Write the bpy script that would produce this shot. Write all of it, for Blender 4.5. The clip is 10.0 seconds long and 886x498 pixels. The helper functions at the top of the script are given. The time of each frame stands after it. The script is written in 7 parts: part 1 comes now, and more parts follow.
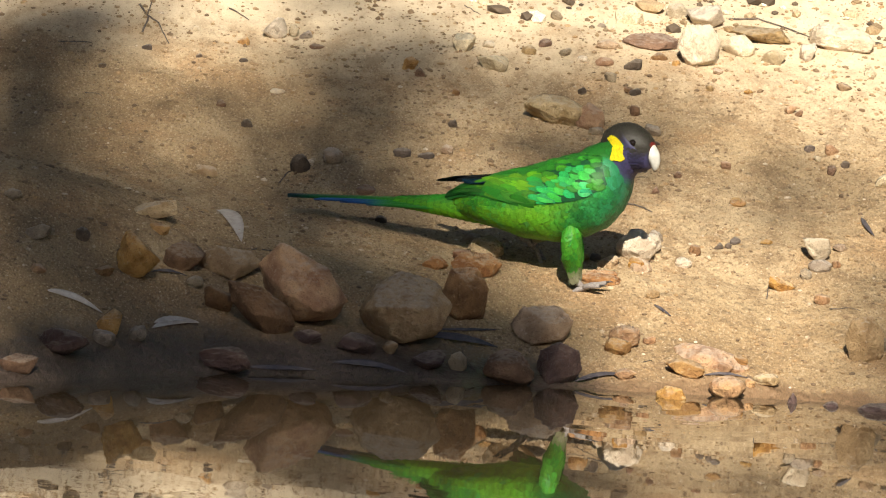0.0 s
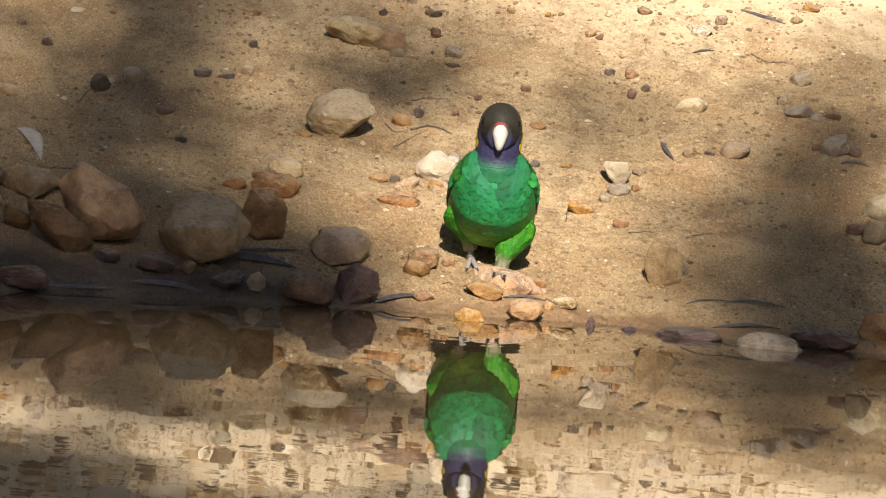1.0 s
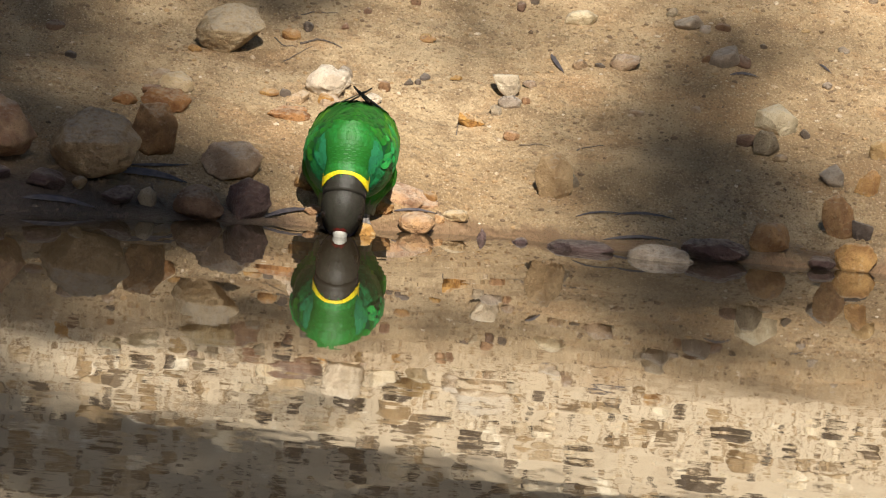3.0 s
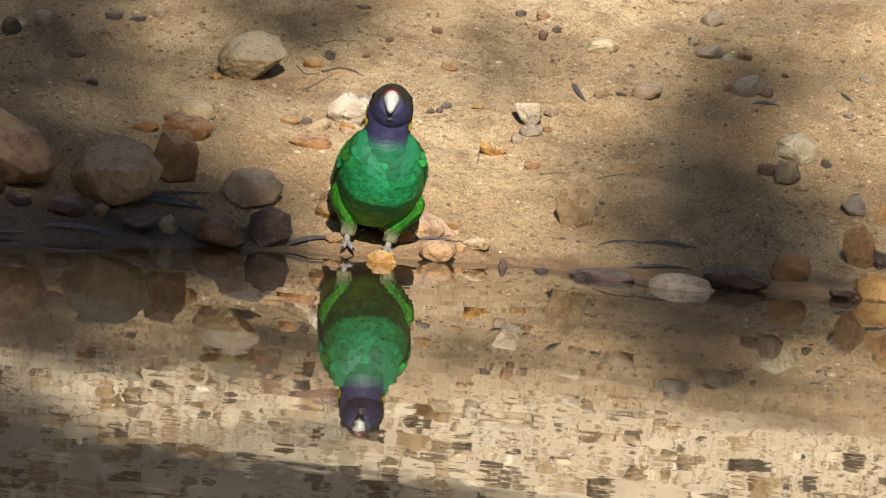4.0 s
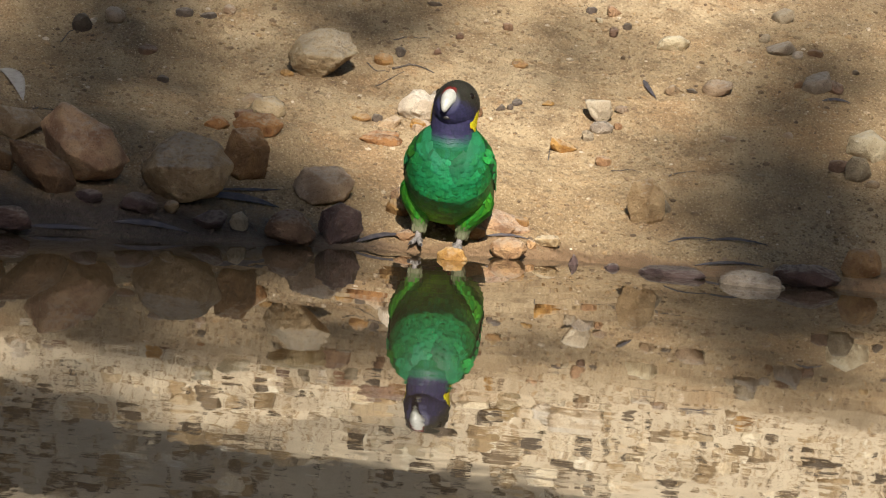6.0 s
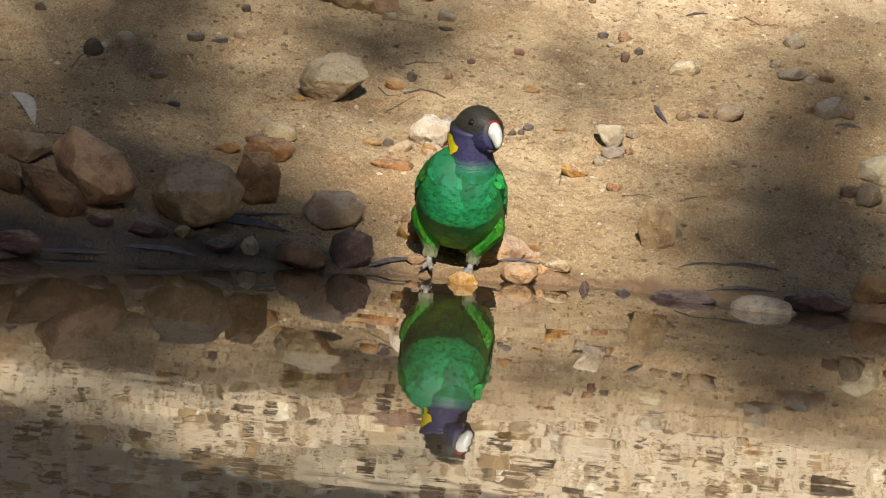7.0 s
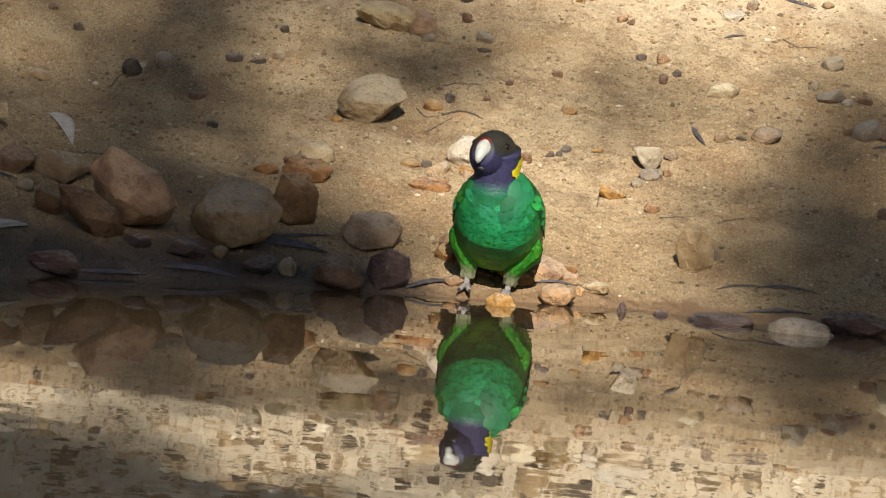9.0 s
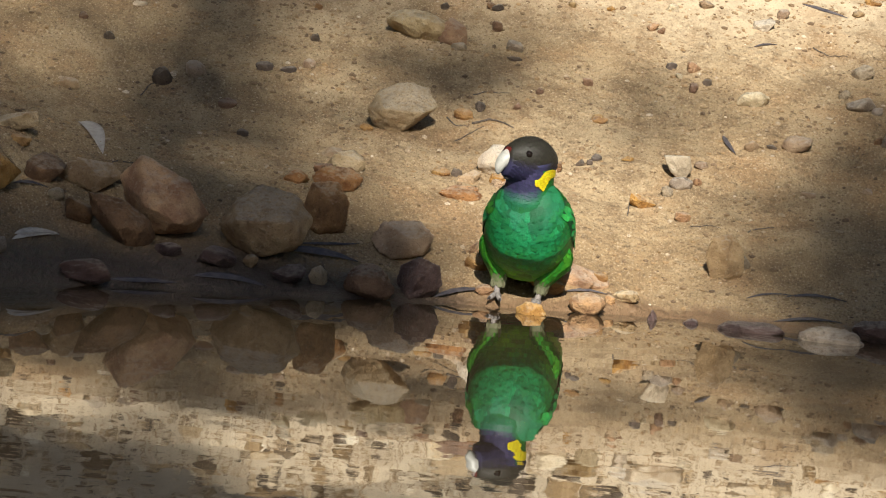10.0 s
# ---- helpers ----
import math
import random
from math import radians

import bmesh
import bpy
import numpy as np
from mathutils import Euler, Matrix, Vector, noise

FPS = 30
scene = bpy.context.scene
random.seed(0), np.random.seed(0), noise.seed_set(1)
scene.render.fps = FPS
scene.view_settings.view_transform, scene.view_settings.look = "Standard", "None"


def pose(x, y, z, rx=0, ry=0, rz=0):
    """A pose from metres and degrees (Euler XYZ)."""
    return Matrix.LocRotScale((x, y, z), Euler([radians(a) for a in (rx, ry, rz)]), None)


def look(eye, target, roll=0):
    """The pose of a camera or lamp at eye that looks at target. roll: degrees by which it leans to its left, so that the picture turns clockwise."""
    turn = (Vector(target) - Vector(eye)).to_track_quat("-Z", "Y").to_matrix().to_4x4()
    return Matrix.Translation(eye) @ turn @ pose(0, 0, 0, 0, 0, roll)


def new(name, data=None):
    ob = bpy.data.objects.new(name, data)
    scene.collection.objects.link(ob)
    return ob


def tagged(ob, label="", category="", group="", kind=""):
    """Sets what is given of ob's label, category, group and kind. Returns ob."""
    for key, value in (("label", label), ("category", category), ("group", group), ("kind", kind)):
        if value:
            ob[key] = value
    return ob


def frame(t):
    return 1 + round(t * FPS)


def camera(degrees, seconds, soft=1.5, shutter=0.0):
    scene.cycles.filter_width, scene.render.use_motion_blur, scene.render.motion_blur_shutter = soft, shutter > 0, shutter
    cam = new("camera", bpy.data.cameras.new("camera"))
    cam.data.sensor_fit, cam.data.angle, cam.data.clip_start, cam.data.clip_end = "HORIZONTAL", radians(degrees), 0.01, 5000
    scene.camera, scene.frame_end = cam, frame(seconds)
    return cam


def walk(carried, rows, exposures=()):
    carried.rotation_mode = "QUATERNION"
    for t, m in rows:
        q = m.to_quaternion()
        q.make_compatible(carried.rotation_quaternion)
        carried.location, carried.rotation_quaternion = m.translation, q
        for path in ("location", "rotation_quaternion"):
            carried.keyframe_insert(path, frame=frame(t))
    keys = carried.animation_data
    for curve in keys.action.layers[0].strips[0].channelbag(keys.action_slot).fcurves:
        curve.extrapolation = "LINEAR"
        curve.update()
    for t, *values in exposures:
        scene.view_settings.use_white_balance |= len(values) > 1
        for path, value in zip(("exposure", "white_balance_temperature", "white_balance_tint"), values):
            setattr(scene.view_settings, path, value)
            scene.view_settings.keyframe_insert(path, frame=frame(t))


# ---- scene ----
# a long lens from a fixed seat across the pool
EYE, EXPOSURE = (0.0, -8.0, 1.0), 1.0
cam = camera(6.24, 10.0, 1.1)
walk(cam, [
    (0, look(EYE, (-0.1461, 0.0495, 0.1090), 5.15)),
    (0.2, look(EYE, (-0.1218, 0.0503, 0.1126), 5.27)),
    (0.3, look(EYE, (-0.1054, 0.0507, 0.1135), 5.24)),
    (0.5, look(EYE, (-0.0605, 0.0504, 0.1072), 5.52)),
    (0.7, look(EYE, (-0.0146, 0.0486, 0.0894), 5.67)),
    (0.8, look(EYE, (0.0158, 0.0470, 0.0752), 5.74)),
    (1, look(EYE, (0.0605, 0.0439, 0.0501), 5.82)),
    (1.2, look(EYE, (0.1014, 0.0407, 0.0268), 5.84)),
    (1.5, look(EYE, (0.1503, 0.0371, 0.0041), 5.74)),
    (1.8, look(EYE, (0.1780, 0.0340, -0.0165), 5.57)),
    (2, look(EYE, (0.1849, 0.0328, -0.0245), 5.48)),
    (2.2, look(EYE, (0.1874, 0.0320, -0.0307), 5.45)),
    (2.5, look(EYE, (0.1860, 0.0316, -0.0337), 5.57)),
    (2.7, look(EYE, (0.1814, 0.0320, -0.0317), 5.54)),
    (3.8, look(EYE, (0.1588, 0.0364, -0.0009), 5.66)),
    (4, look(EYE, (0.1534, 0.0368, 0.0015), 5.66)),
    (4.5, look(EYE, (0.1304, 0.0369, -0.0009), 5.68)),
    (5, look(EYE, (0.1100, 0.0363, -0.0079), 5.56)),
    (5.5, look(EYE, (0.0942, 0.0359, -0.0129), 5.56)),
    (5.7, look(EYE, (0.0891, 0.0360, -0.0124), 5.58)),
    (6.8, look(EYE, (0.0738, 0.0391, 0.0111), 5.66)),
    (7, look(EYE, (0.0704, 0.0396, 0.0150), 5.68)),
    (7.2, look(EYE, (0.0664, 0.0401, 0.0187), 5.71)),
    (7.5, look(EYE, (0.0601, 0.0408, 0.0245), 5.72)),
    (8, look(EYE, (0.0500, 0.0411, 0.0266), 5.79)),
    (8.5, look(EYE, (0.0398, 0.0417, 0.0306), 5.85)),
    (9, look(EYE, (0.0309, 0.0419, 0.0323), 5.83)),
    (9.5, look(EYE, (0.0176, 0.0418, 0.0307), 5.75)),
    (9.8, look(EYE, (0.0082, 0.0422, 0.0343), 5.80)),
    (10, look(EYE, (0.0000, 0.0427, 0.0379), 5.80)),
], [
    (0, EXPOSURE, 6550, 10), (1, EXPOSURE - 0.08, 6600, 12), (2.5, EXPOSURE - 0.15, 6350, 11), (4.5, EXPOSURE - 0.2, 6220, 10), (10, EXPOSURE - 0.27, 6180, 9)])

# light: low morning sun behind the camera, broken by a tree
SUN_ELEVATION, SUN_SIDE = 36.0, -2.0
TO_SUN = Vector((-math.sin(radians(SUN_SIDE)) * math.cos(radians(SUN_ELEVATION)),
                 -math.cos(radians(SUN_SIDE)) * math.cos(radians(SUN_ELEVATION)),
                 math.sin(radians(SUN_ELEVATION))))
sun = new("sun", bpy.data.lights.new("sun", "SUN"))
sun.data.energy, sun.data.angle, sun.data.color = 5.2, radians(0.53), (1.0, 0.92, 0.785)
sun.matrix_world = look((0, 0, 0), -TO_SUN) @ pose(0, 0, 0)
sun.location = TO_SUN * 30
world = bpy.data.worlds.new("sky")
scene.world = world
world.use_nodes = True
sky = world.node_tree.nodes.new("ShaderNodeTexSky")
sky.sky_type, sky.sun_disc, sky.ozone_density = "NISHITA", False, 3.0
sky.sun_elevation, sky.sun_rotation = radians(SUN_ELEVATION), radians(180 + SUN_SIDE)
world.node_tree.links.new(sky.outputs["Color"], world.node_tree.nodes["Background"].inputs["Color"])
world.node_tree.nodes["Background"].inputs["Strength"].default_value = 0.047


# ---- small helpers ----
def smooth(a, b, v):
    k = min(1.0, max(0.0, (v - a) / (b - a)))
    return k * k * (3 - 2 * k)


def mesh_of(bm, name="mesh", shade=True):
    me = bpy.data.meshes.new(name)
    bm.to_mesh(me)
    bm.free()
    for p in me.polygons:
        p.use_smooth = shade
    return me


def part(name, bm, material, parent, label="", shade=True):
    ob = new(name, mesh_of(bm, name, shade))
    for m in material if isinstance(material, (list, tuple)) else (material,):
        ob.data.materials.append(m)
    ob.parent = parent
    if label:
        tagged(ob, label)
    return ob


class Nodes:
    """A node material in a few lines."""

    def __init__(self, name, rough=0.8, ior=1.45, metal=0.0):
        self.mat = bpy.data.materials.new(name)
        self.mat.use_nodes = True
        self.tree = self.mat.node_tree
        self.bsdf = self.tree.nodes["Principled BSDF"]
        self.bsdf.inputs["Roughness"].default_value = rough
        self.bsdf.inputs["IOR"].default_value = ior
        self.bsdf.inputs["Metallic"].default_value = metal

    def put(self, socket, value):
        if isinstance(value, bpy.types.NodeSocket):
            self.tree.links.new(value, socket)
        else:
            socket.default_value = value

    def node(self, kind, **given):
        n = self.tree.nodes.new(kind)
        for key, value in given.items():
            self.put(n.inputs[key.replace("_", " ")], value)
        return n

    def coords(self, what="Object"):
        return self.node("ShaderNodeTexCoord").outputs[what]

    def scaled(self, vector, x, y, z):
        n = self.node("ShaderNodeMapping", Vector=vector)
        n.inputs["Scale"].default_value = (x, y, z)
        return n.outputs["Vector"]

    def noise(self, vector, scale, detail=4.0, rough=0.55):
        n = self.node("ShaderNodeTexNoise", Vector=vector, Scale=scale, Detail=detail, Roughness=rough)
        return n.outputs["Fac"]

    def cells(self, vector, scale, out="Distance"):
        return self.node("ShaderNodeTexVoronoi", Vector=vector, Scale=scale).outputs[out]

    def ramp(self, value, *stops):
        n = self.node("ShaderNodeValToRGB", Fac=value)
        els = n.color_ramp.elements
        while len(els) < len(stops):
            els.new(0.5)
        for el, (at, col) in zip(els, stops):
            el.position = at
            el.color = (*col, 1) if isinstance(col, tuple) else (col, col, col, 1)
        return n.outputs["Color"]

    def mix(self, fac, a, b, how="MIX"):
        n = self.tree.nodes.new("ShaderNodeMix")
        n.data_type, n.blend_type = "RGBA", how
        self.put(n.inputs["Factor"], fac)
        self.put(n.inputs["A"], (*a, 1) if isinstance(a, tuple) else a)
        self.put(n.inputs["B"], (*b, 1) if isinstance(b, tuple) else b)
        return n.outputs["Result"]

    def math(self, how, a, b=0.0, clamp=False):
        n = self.tree.nodes.new("ShaderNodeMath")
        n.operation, n.use_clamp = how, clamp
        self.put(n.inputs[0], a)
        self.put(n.inputs[1], b)
        return n.outputs[0]

    def span(self, value, a, b, c=0.0, d=1.0):
        n = self.node("ShaderNodeMapRange", Value=value)
        n.interpolation_type = "SMOOTHSTEP"
        for key, v in (("From Min", a), ("From Max", b), ("To Min", c), ("To Max", d)):
            n.inputs[key].default_value = v
        return n.outputs["Result"]

    def bump(self, height, distance, strength=1.0, normal=None):
        n = self.node("ShaderNodeBump", Height=height, Distance=distance, Strength=strength)
        if normal is not None:
            self.put(n.inputs["Normal"], normal)
        return n.outputs["Normal"]

    def done(self, colour=None, normal=None, rough=None):
        if colour is not None:
            self.put(self.bsdf.inputs["Base Color"], (*colour, 1) if isinstance(colour, tuple) else colour)
        if normal is not None:
            self.put(self.bsdf.inputs["Normal"], normal)
        if rough is not None:
            self.put(self.bsdf.inputs["Roughness"], rough)
        return self.mat


# ---- materials ----
def sand_material():
    """Dry sandy loam: warm ochre with clods, dark crumbs and a wet dark band just above the water."""
    n = Nodes("sand", 0.92)
    at = n.node("ShaderNodeNewGeometry").outputs["Position"]
    grain = n.scaled(at, 1.0, 0.5, 1.0)
    big, mid, fine = n.noise(at, 3.1, 4), n.noise(grain, 38, 5, 0.65), n.noise(grain, 420, 4, 0.7)
    crumbs, clods = n.noise(grain, 140, 3, 0.6), n.cells(grain, 85)
    base = n.ramp(big, (0.36, (0.275, 0.182, 0.090)), (0.52, (0.350, 0.248, 0.134)), (0.68, (0.395, 0.293, 0.170)))
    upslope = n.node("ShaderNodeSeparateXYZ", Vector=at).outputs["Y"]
    # colour grows paler with distance up the bank
    upslope_pale = n.span(n.math("ADD", upslope, n.math("MULTIPLY", big, 0.3)), 0.72, 1.05)
    base = n.mix(upslope_pale, base, (0.57, 0.465, 0.32))
    calm = n.math("SUBTRACT", 1.0, n.math("MULTIPLY", upslope_pale, 0.7))
    base = n.mix(n.math("MULTIPLY", calm, n.span(mid, 0.46, 0.66, 0.0, 0.6)), base, (0.27, 0.182, 0.096))
    rust = n.noise(at, 11, 3, 0.6)
    base = n.mix(n.math("MULTIPLY", calm, n.span(rust, 0.50, 0.68, 0.0, 0.60)), base, (0.325, 0.190, 0.086))
    soil = n.noise(grain, 19, 6, 0.72)
    base = n.mix(n.math("MULTIPLY", calm, n.span(soil, 0.48, 0.64, 0.0, 0.6)), base, (0.205, 0.132, 0.066))
    base = n.mix(n.math("MULTIPLY", calm, n.span(soil, 0.46, 0.34, 0.0, 0.5)), base, (0.435, 0.325, 0.190))
    base = n.mix(n.math("MULTIPLY", calm, n.span(crumbs, 0.60, 0.70, 0.0, 0.5)), base, (0.13, 0.085, 0.048))
    base = n.mix(n.span(fine, 0.55, 0.68, 0.0, 0.75), base, (0.57, 0.45, 0.30))
    base = n.mix(n.math("MULTIPLY", calm, n.span(fine, 0.46, 0.33, 0.0, 0.85)), base, (0.13, 0.08, 0.042))
    up = n.node("ShaderNodeSeparateXYZ", Vector=at).outputs["Z"]
    edge = n.math("ADD", up, n.math("MULTIPLY", n.math("SUBTRACT", mid, 0.5), 0.04))
    side = n.node("ShaderNodeSeparateXYZ", Vector=at).outputs["X"]
    reach_up = n.span(side, 0.05, -0.25, 0.012, 0.046)
    wet = n.span(n.math("DIVIDE", edge, reach_up), 1.15, 0.35)
    mud = n.mix(n.span(side, 0.06, -0.02), (0.215, 0.135, 0.075), (0.080, 0.058, 0.044))
    base = n.mix(wet, base, mud)
    relief = n.math("ADD", n.math("MULTIPLY", mid, 0.9), n.math("ADD", n.math("MULTIPLY", crumbs, 1.5), n.math("MULTIPLY", fine, 0.40)))
    relief = n.math("ADD", relief, n.math("MULTIPLY", n.span(clods, 0.45, 0.1), 0.5))
    return n.done(base, n.bump(relief, 0.0036, n.math("SUBTRACT", 1.0, n.math("MULTIPLY", upslope_pale, 0.6))), n.span(wet, 0.0, 1.0, 0.93, 0.45))


def stone_material(name, pale, dark, spots, rough=0.85):
    n = Nodes(name, rough)
    at, chance = n.coords("Object"), n.node("ShaderNodeObjectInfo").outputs["Random"]
    shift = n.node("ShaderNodeVectorMath", Vector=at)
    n.put(shift.inputs[1], n.node("ShaderNodeCombineXYZ", X=chance, Y=n.math("MULTIPLY", chance, 3.7), Z=chance).outputs["Vector"])
    at = shift.outputs["Vector"]
    big, mid, fine = n.noise(at, 55, 4), n.noise(at, 190, 5, 0.65), n.noise(at, 700, 3, 0.7)
    base = n.mix(n.span(big, 0.30, 0.66), tuple(c * 0.92 for c in dark), tuple(c * 1.08 for c in pale))
    base = n.mix(n.span(mid, 0.55, 0.70, 0.0, 0.7), base, spots)
    base = n.mix(n.span(mid, 0.42, 0.28, 0.0, 0.6), base, tuple(c * 0.6 for c in dark))
    base = n.mix(n.span(fine, 0.46, 0.30, 0.0, 0.6), base, tuple(c * 0.4 for c in dark))
    # up-facing sides mixed paler: bleached tops, plus light from above painted into the colour
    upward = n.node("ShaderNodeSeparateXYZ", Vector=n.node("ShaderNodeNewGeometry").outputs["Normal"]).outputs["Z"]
    pale_top = n.math("MULTIPLY", n.span(upward, 0.45, 0.85), n.span(mid, 0.36, 0.56, 0.1, 0.55))
    base = n.mix(pale_top, base, tuple(0.5 * c + 0.5 * d for c, d in zip(spots, (0.52, 0.47, 0.40))))
    chisel = n.cells(at, 95)
    tone = n.node("ShaderNodeHueSaturation", Color=base, Hue=n.span(chance, 0, 1, 0.492, 0.504), Saturation=n.span(chance, 0, 1, 0.85, 1.1),
                  Value=n.span(n.math("FRACT", n.math("MULTIPLY", chance, 7.3)), 0, 1, 0.84, 1.12))
    relief = n.math("ADD", n.math("MULTIPLY", big, 1.2), n.math("ADD", mid, n.math("MULTIPLY", fine, 0.5)))
    relief = n.math("ADD", relief, n.math("MULTIPLY", chisel, 0.6))
    return n.done(tone.outputs["Color"], n.bump(relief, 0.0060, 1.0))


def water_material():
    """Still muddy water: a mirror with small ripples that grow away from the shore."""
    n = Nodes("muddy_water", 0.016, 1.333)
    at, world_at = n.coords("Object"), n.node("ShaderNodeNewGeometry").outputs["Position"]
    y = n.node("ShaderNodeSeparateXYZ", Vector=world_at).outputs["Y"]
    n.bsdf.inputs["Coat Weight"].default_value, n.bsdf.inputs["Coat IOR"].default_value, n.bsdf.inputs["Coat Roughness"].default_value = 0.8, 1.333, 0.012
    open_water = n.span(y, -0.45, -1.05, 0.0, 1.0)
    waves = n.noise(n.scaled(at, 12, 7, 1), 1.0, 2, 0.5)
    small = n.noise(n.scaled(at, 48, 9, 1), 1.0, 2, 0.5)
    lines = n.noise(n.scaled(at, 5, 42, 1), 1.0, 3, 0.6)
    calm = n.span(n.noise(n.scaled(at, 3, 9, 1), 1.0, 2), 0.42, 0.62, 0.002, 0.016)
    height = n.math("MULTIPLY", n.math("ADD", waves, n.math("MULTIPLY", small, 0.25)), n.math("ADD", 0.02, open_water))
    height = n.math("ADD", height, n.math("MULTIPLY", lines, n.math("ADD", calm, n.math("MULTIPLY", open_water, 0.045))))
    ring = n.node("ShaderNodeVectorMath", Vector=world_at)
    ring.operation = "DISTANCE"
    ring.inputs[1].default_value = (0.055, -0.13, 0.0)
    reach = ring.outputs["Value"]
    rings = n.math("MULTIPLY", n.math("SINE", n.math("MULTIPLY", reach, 190.0)), n.span(reach, 0.03, 0.46, 0.055, 0.0))
    height = n.math("ADD", height, rings)
    cloud = n.noise(world_at, 2.2, 3)
    base = n.mix(cloud, (0.030, 0.021, 0.012), (0.050, 0.036, 0.021))
    normal = n.bump(height, 0.0011, 0.30)
    n.put(n.bsdf.inputs["Coat Normal"], normal)
    return n.done(base, normal)


def feather_material():
    """Plumage: the feather's own colour, barred finely along its length."""
    n = Nodes("plumage", 0.48)
    col = n.node("ShaderNodeAttribute")
    col.attribute_name = "tint"
    at = n.coords("Object")
    fine = n.noise(at, 900, 3, 0.6)
    island = n.node("ShaderNodeNewGeometry").outputs["Random Per Island"]
    base = n.mix(n.span(fine, 0.35, 0.7, 0.0, 0.35), col.outputs["Color"], (0.01, 0.03, 0.01))
    tone = n.node("ShaderNodeHueSaturation", Color=base, Hue=n.span(island, 0, 1, 0.494, 0.506), Value=n.span(island, 0, 1, 0.90, 1.12))
    n.bsdf.inputs["Specular IOR Level"].default_value = 0.30
    return n.done(tone.outputs["Color"], n.bump(fine, 0.0006, 0.6))


def plain_material(name, a, b, scale=200, rough=0.6, relief=0.0006):
    n = Nodes(name, rough)
    at = n.coords("Object")
    mid, fine = n.noise(at, scale, 4), n.noise(at, scale * 5, 3)
    base = n.mix(n.span(n.math("ADD", n.math("MULTIPLY", mid, 0.7), n.math("MULTIPLY", fine, 0.3)), 0.35, 0.65), a, b)
    return n.done(base, n.bump(n.math("ADD", mid, n.math("MULTIPLY", fine, 0.5)), relief, 0.7))


def crumb_material(name, *tones):
    """Loose grains, each in its own tone, dark to pale."""
    n = Nodes(name, 0.9)
    island = n.node("ShaderNodeNewGeometry").outputs["Random Per Island"]
    base = n.ramp(island, *zip((0.0, 0.25, 0.5, 0.7, 0.88, 1.0), tones))
    fine = n.noise(n.coords("Object"), 500, 3)
    return n.done(n.mix(n.span(fine, 0.35, 0.65, 0.0, 0.4), base, (0.08, 0.05, 0.03)), n.bump(fine, 0.001, 0.7))


SAND, WATER, PLUMAGE = sand_material(), water_material(), feather_material()
GRIT = crumb_material("grit", (0.14, 0.095, 0.058), (0.24, 0.16, 0.09), (0.33, 0.225, 0.125), (0.38, 0.25, 0.125), (0.42, 0.31, 0.19), (0.66, 0.55, 0.41))
CLODS = crumb_material("clods", (0.20, 0.135, 0.075), (0.28, 0.195, 0.105), (0.31, 0.215, 0.115), (0.34, 0.24, 0.13), (0.36, 0.23, 0.11), (0.42, 0.32, 0.19))
RUBBLE = crumb_material("rubble", (0.05, 0.04, 0.03), (0.12, 0.09, 0.06), (0.36, 0.25, 0.13), (0.62, 0.50, 0.33), (0.74, 0.64, 0.46), (0.84, 0.76, 0.60))
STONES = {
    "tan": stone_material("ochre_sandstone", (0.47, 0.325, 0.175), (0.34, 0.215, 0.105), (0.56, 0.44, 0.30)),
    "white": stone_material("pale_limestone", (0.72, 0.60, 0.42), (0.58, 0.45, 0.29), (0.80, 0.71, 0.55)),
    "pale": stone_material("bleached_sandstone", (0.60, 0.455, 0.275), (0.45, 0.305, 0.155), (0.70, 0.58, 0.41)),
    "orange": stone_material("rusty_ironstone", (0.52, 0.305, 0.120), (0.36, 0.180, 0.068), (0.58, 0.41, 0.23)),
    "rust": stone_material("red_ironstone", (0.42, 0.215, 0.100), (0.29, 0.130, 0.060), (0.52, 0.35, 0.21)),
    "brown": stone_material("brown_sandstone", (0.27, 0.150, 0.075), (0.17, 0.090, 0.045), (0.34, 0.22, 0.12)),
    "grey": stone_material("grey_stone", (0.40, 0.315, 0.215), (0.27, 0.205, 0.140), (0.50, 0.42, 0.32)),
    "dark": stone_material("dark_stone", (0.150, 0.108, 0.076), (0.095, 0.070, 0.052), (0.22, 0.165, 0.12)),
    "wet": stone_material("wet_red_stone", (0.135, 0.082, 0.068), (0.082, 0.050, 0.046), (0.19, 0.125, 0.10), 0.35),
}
TWIG = plain_material("weathered_twig", (0.06, 0.05, 0.04), (0.17, 0.13, 0.10), 300, 0.85, 0.001)
PALE_LEAF = plain_material("bleached_leaf", (0.42, 0.36, 0.31), (0.55, 0.50, 0.44), 120, 0.7)
DARK_LEAF = plain_material("wet_dark_leaf", (0.045, 0.04, 0.05), (0.10, 0.085, 0.085), 120, 0.45)
BARK = plain_material("gum_bark", (0.20, 0.16, 0.12), (0.36, 0.31, 0.25), 8, 0.9, 0.01)
FOLIAGE = plain_material("gum_foliage", (0.035, 0.06, 0.02), (0.07, 0.10, 0.035), 6, 0.6)
HORN = plain_material("ivory_beak", (0.34, 0.335, 0.30), (0.50, 0.49, 0.44), 90, 0.35, 0.0002)
EYE = plain_material("dark_eye", (0.008, 0.006, 0.005), (0.012, 0.008, 0.006), 90, 0.08, 0.00005)
SCALES = plain_material("scaly_grey_skin", (0.16, 0.14, 0.13), (0.30, 0.27, 0.25), 700, 0.7, 0.001)
DROP_NODES = Nodes("clear_water", 0.02, 1.333)
DROP_NODES.bsdf.inputs["Transmission Weight"].default_value = 1.0
DROP = DROP_NODES.done((0.95, 0.97, 1.0))
CLAW = plain_material("dark_claw", (0.03, 0.028, 0.026), (0.06, 0.05, 0.05), 300, 0.4)


